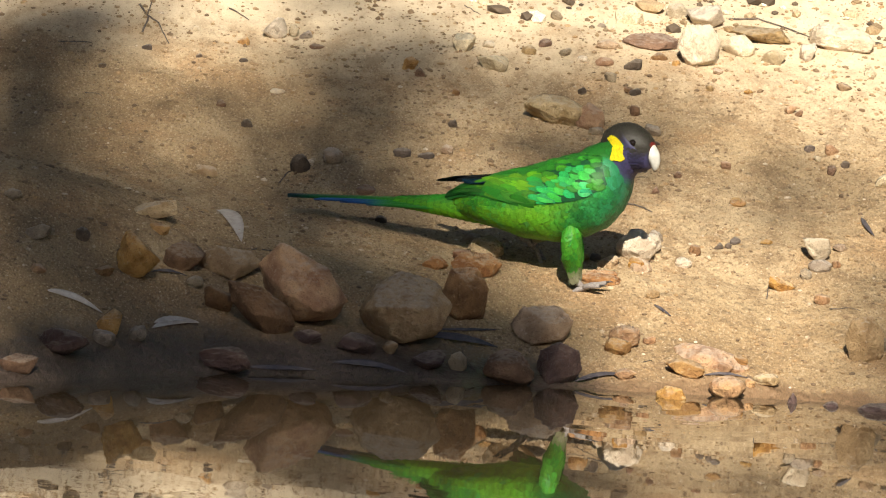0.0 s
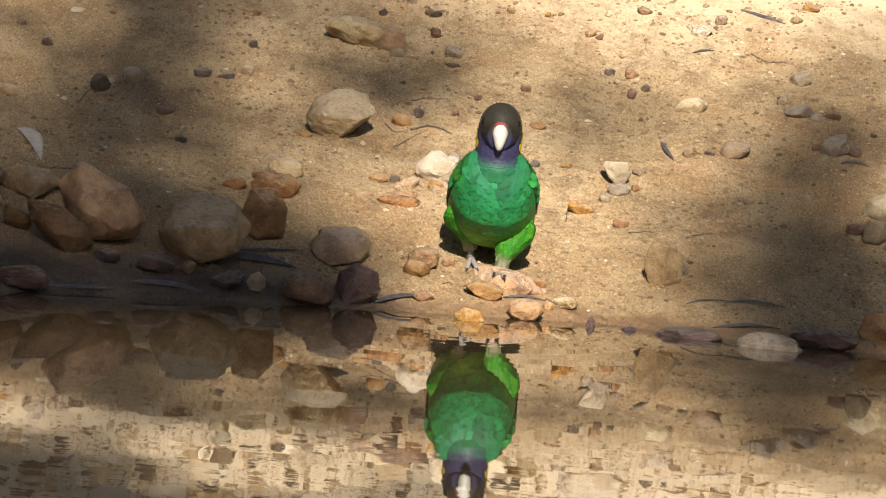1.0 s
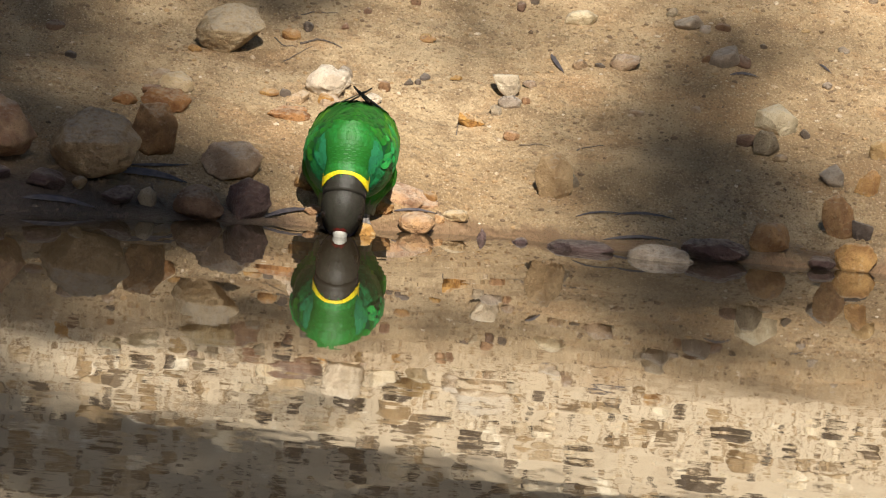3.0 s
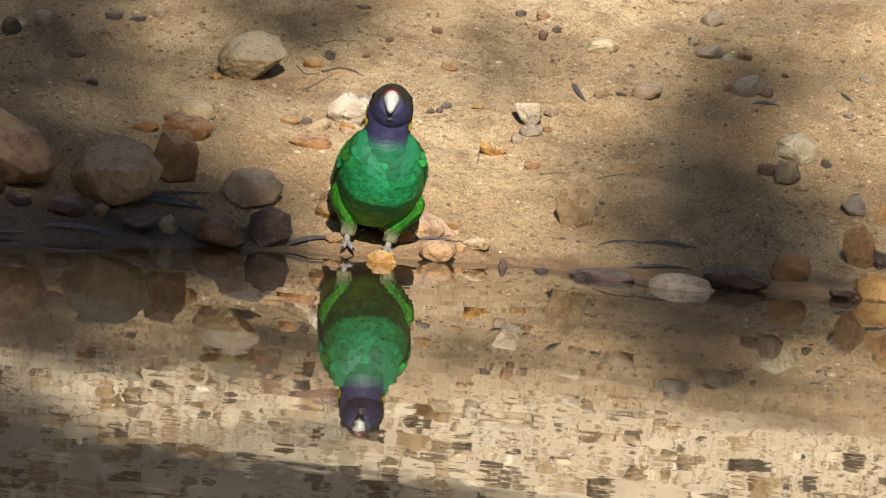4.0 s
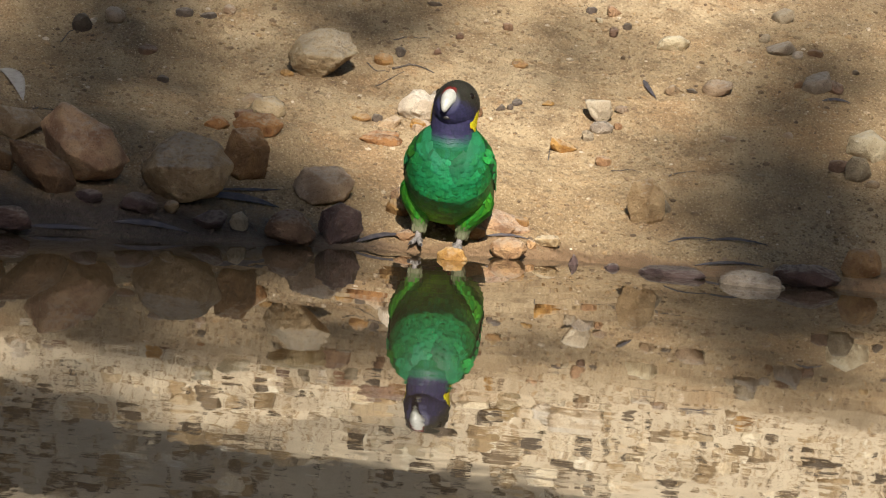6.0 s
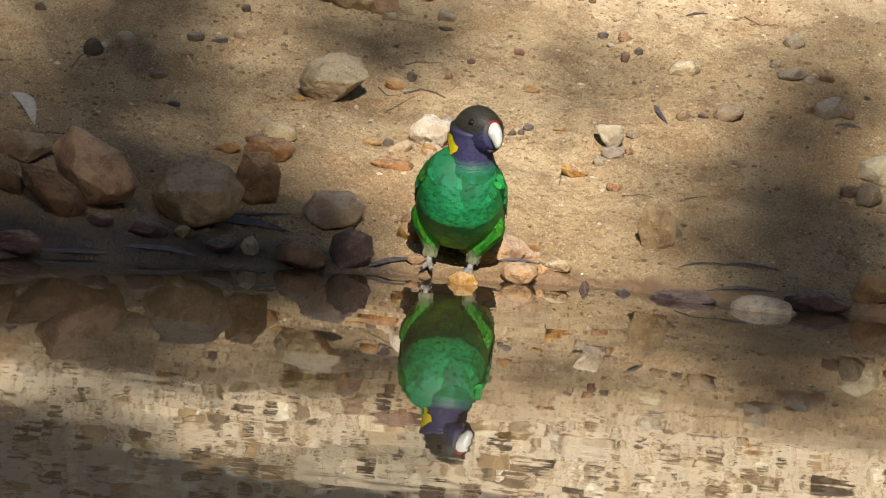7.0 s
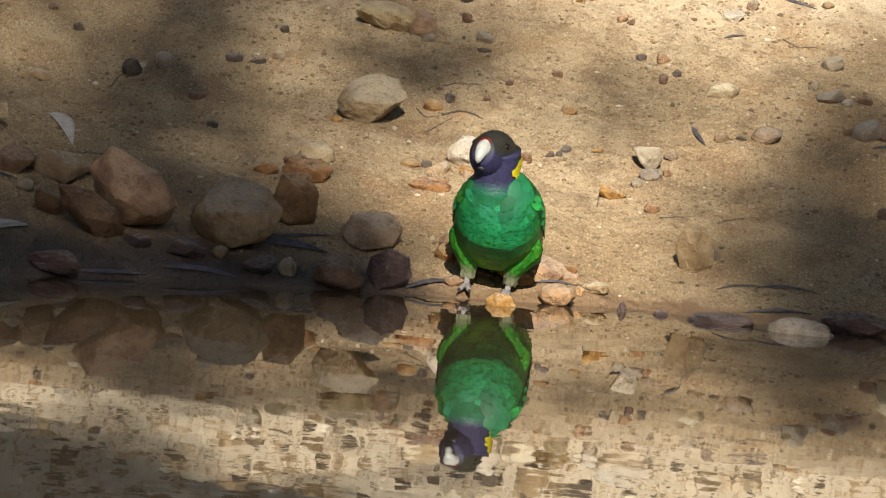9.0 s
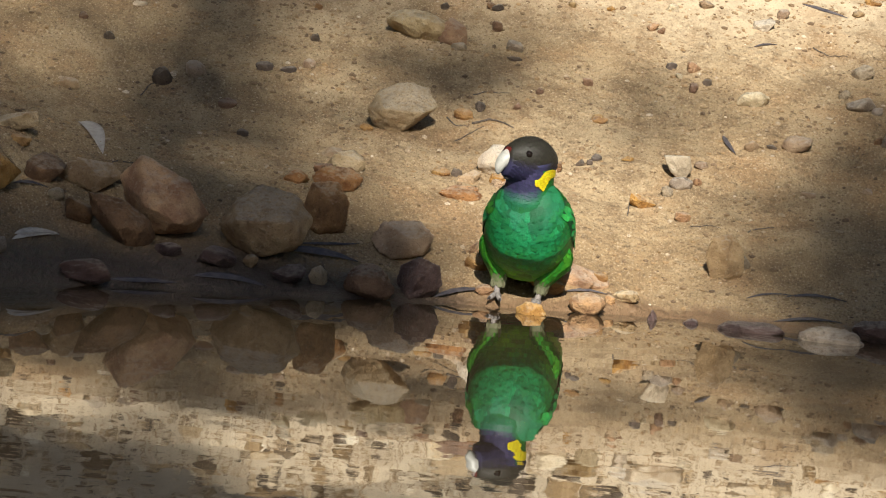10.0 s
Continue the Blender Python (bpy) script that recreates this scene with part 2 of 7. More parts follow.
# ---- the bank and the pool ----
SHORE_X = (-3.0, -1.5, -0.54, -0.42, -0.34, -0.2, 0.0, 0.15, 0.24, 0.35, 0.57, 0.7, 1.5, 3.0)
SHORE_Y = (-1.6, -0.95, -0.46, -0.30, -0.24, -0.165, -0.09, -0.045, -0.03, -0.045, -0.02, -0.06, -0.2, -0.4)


def bank(x, y):
    """Height of the ground, without its small unevenness."""
    shore = sum(float(np.interp(x + d, SHORE_X, SHORE_Y)) for d in (-0.06, -0.03, 0, 0.03, 0.06)) / 5
    shore = shore + (-0.03 - shore) * smooth(0.0, 0.40, y)
    z = 0.31 * (y - shore)
    if y > 2.2:  # the bank eases into a gentle rise
        z = bank(x, 2.2) + 0.31 * 2.0 * (1 - math.exp(-(y - 2.2) / 2.0)) + 0.02 * (y - 2.2)
    if z < -0.35:
        z = -0.35
    near = -5.6  # the far side of the pool, where the camera stands
    if y < near:
        z = -0.35 + 0.55 * smooth(near, near - 2.6, y) + 0.03 * max(0.0, near - 2.6 - y)
    side = abs(x) - 6.0
    if side > 0:
        z = max(z, min(0.2 * side - 0.35, 0.4 + 0.01 * side))
    return z


def uneven(x, y):
    """Small hollows and clods of the bank."""
    p = Vector((x, y, 0))
    f = smooth(-0.55, -0.3, y) * (1 - smooth(1.8, 4.0, y))
    return f * (0.006 * noise.noise(p * 7) + 0.0035 * noise.noise(p * 19) + 0.0015 * noise.noise(Vector((p.x * 52, p.y * 30, 0))) + 0.0009 * noise.noise(Vector((p.x * 105, p.y * 70, 3))))


def spread(lo, hi, step, grow, far):
    """Even steps from lo to hi, then ever longer ones out to far on both sides."""
    mid = list(np.arange(lo, hi + step / 2, step))
    out, d, s = [], 0.0, step
    while d < far:
        s *= grow
        d += s
        out.append(d)
    return [lo - d for d in reversed(out)] + mid + [hi + d for d in out]


def build_ground():
    xs, ys = spread(-0.72, 0.82, 0.004, 1.16, 400), spread(-0.55, 1.2, 0.004, 1.16, 400)
    co = [(x, y, bank(x, y) + uneven(x, y)) for y in ys for x in xs]
    w = len(xs)
    faces = [(j * w + i, j * w + i + 1, (j + 1) * w + i + 1, (j + 1) * w + i) for j in range(len(ys) - 1) for i in range(w - 1)]
    me = bpy.data.meshes.new("ground")
    me.from_pydata(co, [], faces)
    me.polygons.foreach_set("use_smooth", [True] * len(me.polygons))
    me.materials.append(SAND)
    return tagged(new("ground", me), "warm sandy bank sloping down to a pool, dappled with shade", "ground", kind="structure")


def build_water():
    bm = bmesh.new()
    bmesh.ops.create_grid(bm, x_segments=24, y_segments=24, size=9.0)
    ob = new("water", mesh_of(bm))
    ob.data.materials.append(WATER)
    ob.location = (0, -4.0, 0)
    return tagged(ob, "still muddy brown pool mirroring the bank, lightly rippled", "water", kind="structure")


build_ground()
water = build_water()


# ---- stones ----
BLOCKS = {  # corners of broken blocks, in a box of half size one; y points away over the bank
    "wedge": [(-0.47, 0.1, 1), (-0.95, 0.25, 0.45), (-0.65, 0.0, -1), (-0.36, -0.9, 0.05), (0.40, -0.85, -0.40), (1, 0, -0.43), (0.55, 0.0, 0.32), (0.70, 0.2, -0.92), (-0.1, 0.9, 0.4), (0.3, 0.9, -0.9)],
    "cobble": [(-1, 0, 0.0), (-0.62, 0.1, 0.72), (-0.1, 0.5, 1), (0.62, 0.3, 0.78), (1, 0.1, 0.12), (-0.60, -0.75, 0.38), (0.50, -0.75, 0.32), (-0.1, -0.55, -0.75), (-0.7, 0, -0.85), (0.6, 0.1, -0.78), (0, 0.9, 0),
               (0.75, -0.5, -0.35)],
    "boulder": [(0.15, 0.6, 1), (-0.65, 0.4, 0.70), (-1, 0.1, 0), (-0.24, -0.35, -1), (1, 0, 0.12), (0.75, 0.5, 0.70), (-0.5, -0.75, 0.35), (0.55, -0.65, 0.12), (0, 0.9, -0.3), (0.3, 0.4, -0.6), (-0.85, -0.2, -0.5)],
    "lump": [(-1, 0, 0.1), (-0.6, 0.2, 0.9), (0.5, 0.3, 0.9), (1, 0.1, 0.2), (0.6, -0.6, -0.5), (-0.3, -0.9, -0.6), (-0.5, -0.3, -1), (0.3, -0.8, 0.3),
             (-0.8, -0.6, -0.3), (0.5, 0.9, -0.6), (-0.6, 0.9, -0.5), (0.7, 0.3, -1)],
    "chip": [(-1, -0.3, 1), (0.75, -0.3, 0.85), (0.95, 0, -0.2), (0.3, -0.4, -1), (-0.5, -0.5, -0.25), (0.1, -0.7, 0.2), (-0.9, 0.7, 0.6), (0.8, 0.7, 0.5), (0.2, 0.7, -0.9)],
    "upright": [(-0.6, -0.1, 0.9), (0.35, 0.1, 1), (0.95, 0, 0.35), (0.9, -0.1, -0.4), (0.2, -0.4, -1), (-0.7, -0.4, -0.7), (-1, 0, 0.2), (0, -0.9, 0.4), (0.1, -0.95, -0.4),
                (0, 0.9, 0.3), (0.1, 0.9, -0.7)],
}


def block_planes(corners):
    bm = bmesh.new()
    hull = bmesh.ops.convex_hull(bm, input=[bm.verts.new(c) for c in corners])
    planes = []
    for f in {g for g in hull["geom"] if isinstance(g, bmesh.types.BMFace)}:
        f.normal_update()
        v = f.normal.copy()
        far = v.dot(f.verts[0].co)
        planes.append((v, far) if far > 0 else (-v, -far))
    bm.free()
    return sorted(planes, key=lambda q: tuple(q[0]))


def rock_bmesh(rng, detail, facets, rough, shape="", turn=0):
    """A worn rock of radius about one: a ball trimmed by random planes, softened and roughened."""
    bm = bmesh.new()
    bmesh.ops.create_icosphere(bm, subdivisions=detail, radius=1.0)
    planes = []
    if shape:
        planes = block_planes(BLOCKS[shape])
    elif facets < 8:  # broken blocks keep flat faces and sharp corners
        for v in ((1, 0, 0), (-1, 0, 0), (0, -1, 0), (0, 1, 0), (0, 0, 1), (0, 0, -1)):
            planes.append(((Vector(v) + Vector((rng.uniform(-1, 1), rng.uniform(-1, 1), rng.uniform(-1, 1))) * 0.38).normalized(), rng.uniform(0.50, 0.66)))
        for _ in range(5):
            v = Vector((rng.gauss(0, 1), rng.gauss(0, 1) - 0.4, rng.gauss(0, 1) + 0.3)).normalized()
            planes.append((v, rng.uniform(0.60, 0.74)))
    for _ in range(facets if facets > 7 and not shape else 0):
        v = Vector((rng.gauss(0, 1), rng.gauss(0, 1), rng.gauss(0, 1))).normalized()
        planes.append((v, rng.uniform(0.42, 0.80) if facets < 11 else rng.uniform(0.72, 0.95)))
    if shape:  # small chips knocked off the corners
        for _ in range(6):
            v = Vector((rng.gauss(0, 1), rng.gauss(0, 1) - 0.3, rng.gauss(0, 1))).normalized()
            planes.append((v, rng.uniform(0.96, 1.10)))
    seed = Vector((rng.uniform(-50, 50), rng.uniform(-50, 50), rng.uniform(-50, 50)))
    for v in bm.verts:
        d = v.co.normalized()
        r = 2.5 if shape else 1.0
        for q, far in planes:
            k = q.dot(d)
            if k > 0.02:
                r = min(r, far / k)
        r = 0.94 * r + 0.06
        r += rough * ((0.02 if shape else 0.08) * noise.noise(d * 1.7 + seed) + (0.03 if shape else 0.05) * noise.noise(d * 4.5 + seed) + 0.026 * noise.noise(d * 11 + seed) + 0.012 * noise.noise(d * 27 + seed))
        v.co = d * r
    bmesh.ops.rotate(bm, cent=(0, 0, 0), matrix=Matrix.Rotation(radians(turn), 3, "Z"), verts=bm.verts)
    for k in range(3):  # fill the unit box again
        lo, hi = min(v.co[k] for v in bm.verts), max(v.co[k] for v in bm.verts)
        for v in bm.verts:
            v.co[k] = (v.co[k] - (lo + hi) / 2) * 2 / (hi - lo)
    return bm


WORDS = {"tan": "ochre sandstone", "white": "pale chalky limestone", "pale": "bleached ochre sandstone", "orange": "rusty orange ironstone", "brown": "dark brown sandstone", "rust": "rust-red ironstone",
         "grey": "dull grey", "dark": "blackish", "wet": "dark wet reddish"}
stone_count = [0]


def stone(x, y, wide, deep, high, sink, turn, tilt, tone, facets=9, rough=1.0, words="", shape="", name="stone", group="stones on the bank"):
    """One stone on the bank: full sizes in metres, sink as the share of its height under ground."""
    stone_count[0] += 1
    rng = random.Random(stone_count[0] * 7919)
    big = max(wide, high)
    bm = rock_bmesh(rng, 5 if big > 0.045 else 4 if big > 0.022 else 3 if big > 0.010 else 2, facets, rough, shape, turn)
    bmesh.ops.transform(bm, matrix=Matrix.Diagonal((wide / 2, deep / 2, high / 2, 1)), verts=bm.verts)
    ob = new(name, mesh_of(bm))
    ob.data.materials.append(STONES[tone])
    z = bank(x, y) + uneven(x, y) + high * (0.5 - sink)
    # leans with the slope, then tilts in the picture plane and turns
    ob.matrix_world = pose(x, y, z, 17 * 0.6, tilt, 0)
    form = "rounded" if facets > 13 else "angular"
    size = "large" if big > 0.055 else "small" if big < 0.025 else "middling"
    return tagged(ob, words or f"{size} {form} {WORDS[tone]} stone half sunk in sand", "stone", group)


stone(-0.277, -0.080, 0.0879, 0.0747, 0.0830, 0.05, 0, -6, 'orange', 6, words="large angular ochre sandstone block at the water's edge", shape='wedge')
stone(-0.315, -0.124, 0.0422, 0.0359, 0.0809, 0.2, 0, -41, 'brown', 7, shape='wedge')
stone(-0.358, -0.097, 0.0310, 0.0263, 0.0282, 0.2, 134, 4, 'brown', 8, shape='boulder')
stone(-0.355, -0.011, 0.0648, 0.0403, 0.0322, 0.2, 201, 6, 'tan', 9, shape='upright')
stone(-0.176, -0.059, 0.0930, 0.0756, 0.0640, 0.04, 0, -6, 'tan', 12, words='large rounded ochre stone with a grey bleached top', shape='cobble')
stone(-0.119, 0.021, 0.0462, 0.0393, 0.0590, 0.2, 0, -6, 'brown', 6, shape='lump')
stone(-0.041, 0.012, 0.0631, 0.0483, 0.0387, 0.2, 0, -6, 'tan', 7, shape='lump')
stone(-0.068, -0.102, 0.0507, 0.0431, 0.0370, 0.2, 109, 6, 'brown', 14, words='wet dark brown rounded stone in the shallows')
stone(-0.020, -0.082, 0.0451, 0.0383, 0.0481, 0.2, 176, 14, 'wet', 9, shape='upright')
stone(-0.113, 0.146, 0.0518, 0.0337, 0.0270, 0.2, 0, -1, 'rust', 9, shape='lump')
stone(-0.107, 0.215, 0.0400, 0.0300, 0.0240, 0.3, 40, -4, 'pale', 10, 1.5, words='knobbly pale stone above a rust-red one', shape='lump')
stone(-0.128, 0.190, 0.0220, 0.0180, 0.0150, 0.3, 80, 6, 'rust', 9, shape='chip')
stone(-0.122, 0.251, 0.0248, 0.0161, 0.0129, 0.28, 310, -14, 'tan', 8, shape='wedge')
stone(-0.154, 0.140, 0.0270, 0.0200, 0.0180, 0.3, 17, 4, 'rust', 10)
stone(-0.056, 0.358, 0.0732, 0.0615, 0.0492, 0.12, 0, -6, 'pale', 7, words='large angular ochre boulder with a pale top on sand', shape='boulder')
stone(-0.091, 0.340, 0.0146, 0.0117, 0.0094, 0.28, 151, 4, 'orange', 14)
stone(-0.050, 0.600, 0.0687, 0.0381, 0.0305, 0.12, 218, 8, 'pale', 16, words='long smooth pale ochre stone lying on sand')
stone(-0.014, 0.592, 0.0338, 0.0287, 0.0314, 0.2, 285, -6, 'orange', 9, shape='wedge')
stone(-0.005, 0.575, 0.0169, 0.0132, 0.0105, 0.28, 352, -1, 'grey', 12)
stone(-0.276, 0.439, 0.0237, 0.0201, 0.0197, 0.28, 59, 26, 'pale', 15)
stone(-0.309, 0.420, 0.0214, 0.0182, 0.0231, 0.28, 126, -6, 'dark', 14)
stone(-0.205, 0.464, 0.0191, 0.0146, 0.0117, 0.28, 193, -6, 'dark', 12)
stone(-0.180, 0.465, 0.0180, 0.0102, 0.0082, 0.28, 260, -6, 'dark', 12)
stone(-0.159, 0.487, 0.0135, 0.0115, 0.0126, 0.28, 327, -6, 'tan', 12, name='pebble', group='pebbles on the bank')
stone(-0.237, 0.372, 0.0203, 0.0146, 0.0117, 0.28, 34, -6, 'brown', 9, shape='boulder')
stone(-0.403, 0.381, 0.0237, 0.0176, 0.0141, 0.28, 101, 0, 'tan', 12)
stone(-0.216, 0.274, 0.0124, 0.0105, 0.0097, 0.28, 168, -6, 'dark', 9, name='pebble', group='pebbles on the bank')
stone(-0.438, 0.050, 0.0507, 0.0278, 0.0223, 0.2, 235, -8, 'pale', 8, words='large flat pale ochre stone in the shade', shape='boulder')
stone(-0.427, 0.017, 0.0214, 0.0161, 0.0129, 0.28, 302, -6, 'orange', 9, shape='chip')
stone(0.007, 0.394, 0.0203, 0.0172, 0.0158, 0.28, 9, -6, 'orange', 10)
stone(0.024, 0.425, 0.0113, 0.0096, 0.0144, 0.28, 76, -6, 'dark', 9, name='pebble', group='pebbles on the bank')
stone(0.047, 0.257, 0.0430, 0.0370, 0.0350, 0.14, 30, -8, 'white', 12, 1.3, words='pale rough limestone cobble on sand')
stone(0.019, 0.226, 0.0259, 0.0190, 0.0152, 0.28, 210, -6, 'tan', 9, shape='wedge')
stone(0.048, 0.226, 0.0169, 0.0144, 0.0149, 0.28, 277, -6, 'orange', 9, shape='chip')
stone(-0.010, 0.234, 0.0203, 0.0132, 0.0105, 0.28, 344, 4, 'orange', 9, shape='boulder')
stone(0.006, 0.237, 0.0113, 0.0096, 0.0100, 0.28, 51, 4, 'dark', 9, name='pebble', group='pebbles on the bank')
stone(0.066, 0.317, 0.0146, 0.0124, 0.0154, 0.28, 118, -6, 'grey', 9)
stone(0.149, 0.426, 0.0169, 0.0132, 0.0105, 0.28, 185, 16, 'orange', 10)
stone(0.232, 0.306, 0.0293, 0.0249, 0.0277, 0.12, 0, -6, 'white', 5, words='pale angular limestone chip on sand', shape='chip')
stone(0.236, 0.277, 0.0248, 0.0190, 0.0152, 0.28, 319, -6, 'grey', 12)
stone(0.256, 0.330, 0.0158, 0.0117, 0.0094, 0.28, 26, -1, 'tan', 10)
stone(0.222, 0.253, 0.0124, 0.0105, 0.0143, 0.28, 93, -6, 'grey', 9, name='pebble', group='pebbles on the bank')
stone(0.253, 0.291, 0.0090, 0.0077, 0.0104, 0.28, 160, -6, 'orange', 9, name='pebble', group='pebbles on the bank')
stone(0.197, 0.226, 0.0293, 0.0161, 0.0129, 0.2, 227, 20, 'orange', 7, words='split rusty stone with an ochre face', shape='chip')
stone(0.239, 0.209, 0.0169, 0.0144, 0.0118, 0.28, 294, 8, 'orange', 14)
stone(0.282, 0.080, 0.0394, 0.0335, 0.0555, 0.2, 0, -6, 'tan', 10, words='upright rounded ochre stone in damp sand', shape='upright')
stone(0.298, 0.101, 0.0169, 0.0144, 0.0238, 0.28, 68, -46, 'grey', 9, shape='lump')
stone(0.309, 0.509, 0.0349, 0.0234, 0.0188, 0.12, 135, 2, 'white', 8, words='flat white limestone piece on sand', shape='wedge')
stone(0.320, 0.713, 0.0248, 0.0176, 0.0141, 0.28, 202, -6, 'white', 9, shape='chip')
stone(0.423, 0.516, 0.0315, 0.0220, 0.0176, 0.2, 269, -12, 'grey', 7, shape='boulder')
stone(0.426, 0.619, 0.0270, 0.0220, 0.0176, 0.28, 336, -31, 'grey', 7, shape='upright')
stone(0.440, 0.509, 0.0124, 0.0105, 0.0097, 0.28, 43, -6, 'grey', 9, name='pebble', group='pebbles on the bank')
stone(0.406, 0.550, 0.0101, 0.0086, 0.0131, 0.28, 110, 44, 'grey', 9, name='pebble', group='pebbles on the bank')
stone(0.356, 0.407, 0.0338, 0.0249, 0.0199, 0.2, 177, -14, 'tan', 12)
stone(0.308, 0.395, 0.0169, 0.0144, 0.0134, 0.28, 244, -6, 'tan', 10)
stone(0.329, 0.401, 0.0124, 0.0073, 0.0059, 0.28, 311, 4, 'dark', 10, name='pebble', group='pebbles on the bank')
stone(0.245, 0.586, 0.0158, 0.0134, 0.0136, 0.28, 18, 14, 'orange', 9)
stone(0.222, 0.591, 0.0124, 0.0105, 0.0097, 0.28, 85, -6, 'dark', 9, name='pebble', group='pebbles on the bank')
stone(0.246, 0.531, 0.0101, 0.0086, 0.0146, 0.28, 152, -6, 'brown', 9, name='pebble', group='pebbles on the bank')
stone(0.260, 0.555, 0.0101, 0.0086, 0.0087, 0.28, 219, -6, 'dark', 9, name='pebble', group='pebbles on the bank')
stone(0.230, 0.565, 0.0079, 0.0067, 0.0076, 0.28, 286, -6, 'white', 9, name='pebble', group='pebbles on the bank')
stone(0.220, 0.737, 0.0135, 0.0115, 0.0110, 0.28, 353, -6, 'white', 9, name='pebble', group='pebbles on the bank')
stone(0.257, 0.751, 0.0169, 0.0132, 0.0105, 0.28, 60, -6, 'tan', 9, shape='wedge')
stone(0.200, 0.677, 0.0135, 0.0115, 0.0126, 0.28, 127, -6, 'orange', 9, name='pebble', group='pebbles on the bank')
stone(0.209, 0.674, 0.0090, 0.0077, 0.0089, 0.28, 194, -6, 'brown', 9, name='pebble', group='pebbles on the bank')
stone(0.339, 0.749, 0.0124, 0.0105, 0.0172, 0.28, 261, 44, 'tan', 9)
stone(0.422, 0.769, 0.0146, 0.0117, 0.0094, 0.28, 328, -6, 'tan', 9)
stone(0.438, 0.800, 0.0191, 0.0146, 0.0117, 0.28, 35, -6, 'orange', 9, shape='wedge')
stone(0.054, 0.587, 0.0191, 0.0163, 0.0144, 0.28, 102, 24, 'grey', 9, shape='chip')
stone(0.055, 0.561, 0.0169, 0.0088, 0.0070, 0.28, 169, -1, 'dark', 9, shape='boulder')
stone(0.032, 0.685, 0.0146, 0.0117, 0.0094, 0.28, 236, -6, 'dark', 9)
stone(0.034, 0.636, 0.0113, 0.0096, 0.0173, 0.28, 303, -6, 'brown', 9)
stone(0.148, 0.322, 0.0113, 0.0096, 0.0084, 0.28, 10, -6, 'dark', 9, name='pebble', group='pebbles on the bank')
stone(0.134, 0.512, 0.0113, 0.0096, 0.0115, 0.28, 77, -6, 'brown', 9, name='pebble', group='pebbles on the bank')
stone(0.131, 0.308, 0.0101, 0.0086, 0.0071, 0.28, 144, -6, 'dark', 9, name='pebble', group='pebbles on the bank')
stone(0.180, 0.331, 0.0135, 0.0088, 0.0070, 0.28, 211, -6, 'orange', 9, name='pebble', group='pebbles on the bank')
stone(0.062, 0.436, 0.0090, 0.0077, 0.0104, 0.28, 278, -6, 'brown', 9, name='pebble', group='pebbles on the bank')
stone(0.084, 0.479, 0.0090, 0.0077, 0.0089, 0.28, 345, -6, 'brown', 9, name='pebble', group='pebbles on the bank')
stone(0.367, 0.291, 0.0169, 0.0102, 0.0082, 0.28, 52, 4, 'tan', 9, shape='chip')
stone(0.130, 0.030, 0.0780, 0.0480, 0.0240, 0.52, 20, 10, 'orange', 14, 0.5, words='smooth rusty stone in wet sand')
stone(0.157, 0.032, 0.0191, 0.0163, 0.0160, 0.28, 186, 4, 'orange', 11)
stone(0.104, -0.016, 0.0400, 0.0240, 0.0200, 0.28, 20, 4, 'orange', 10)
stone(0.147, -0.051, 0.0372, 0.0293, 0.0234, 0.1, 320, -1, 'orange', 11, words='wet rusty stone at the waterline')
stone(0.184, -0.009, 0.0293, 0.0176, 0.0141, 0.2, 27, -11, 'pale', 10, words='pale wet stone at the waterline')
stone(0.170, -0.020, 0.0101, 0.0086, 0.0117, 0.28, 94, -6, 'orange', 10, name='pebble', group='pebbles on the bank')
stone(0.092, -0.099, 0.0304, 0.0258, 0.0275, 0.1, 161, 2, 'orange', 8, words='small wet ochre stone in the shallows', shape='upright')
stone(0.118, -0.094, 0.0225, 0.0190, 0.0152, 0.1, 228, -6, 'brown', 10)
stone(0.212, -0.054, 0.0101, 0.0086, 0.0203, 0.1, 295, -1, 'wet', 9, shape='wedge')
stone(0.250, -0.051, 0.0169, 0.0144, 0.0165, 0.1, 2, -6, 'wet', 11)
stone(0.012, 0.177, 0.0451, 0.0225, 0.0140, 0.45, 69, 0, 'rust', 16)
stone(0.036, -0.001, 0.0282, 0.0239, 0.0202, 0.2, 136, -16, 'orange', 10)
stone(0.046, -0.048, 0.0225, 0.0161, 0.0129, 0.28, 203, -6, 'orange', 10)
stone(0.388, -0.081, 0.0665, 0.0351, 0.0281, 0.1, 270, 0, 'grey', 13, words='long flat grey stone lying in shallow water')
stone(0.310, -0.063, 0.0676, 0.0338, 0.0183, 0.1, 337, -2, 'wet', 16, words='smooth dark red stone just under the shore')
stone(0.443, -0.043, 0.0676, 0.0338, 0.0236, 0.1, 44, -2, 'wet', 15, words='flat dark reddish stone in shallow water')
stone(0.497, -0.009, 0.0417, 0.0354, 0.0359, 0.2, 111, -24, 'orange', 7, words='wet rusty angular stone in the shallows', shape='upright')
stone(0.584, -0.018, 0.0439, 0.0373, 0.0339, 0.2, 178, 4, 'orange', 9, words='wet knobbly rusty stone in the shallows', shape='lump')
stone(0.568, 0.053, 0.0327, 0.0278, 0.0535, 0.2, 0, -16, 'orange', 8, words='upright rusty stone with a pale streak', shape='upright')
stone(0.593, 0.051, 0.0225, 0.0191, 0.0259, 0.28, 312, -6, 'dark', 9, shape='chip')
stone(0.550, -0.038, 0.0282, 0.0190, 0.0152, 0.1, 19, 6, 'wet', 13)
stone(0.511, 0.284, 0.0451, 0.0383, 0.0352, 0.2, 86, 8, 'white', 9, words='pale rounded limestone cobble with a chipped edge', shape='upright')
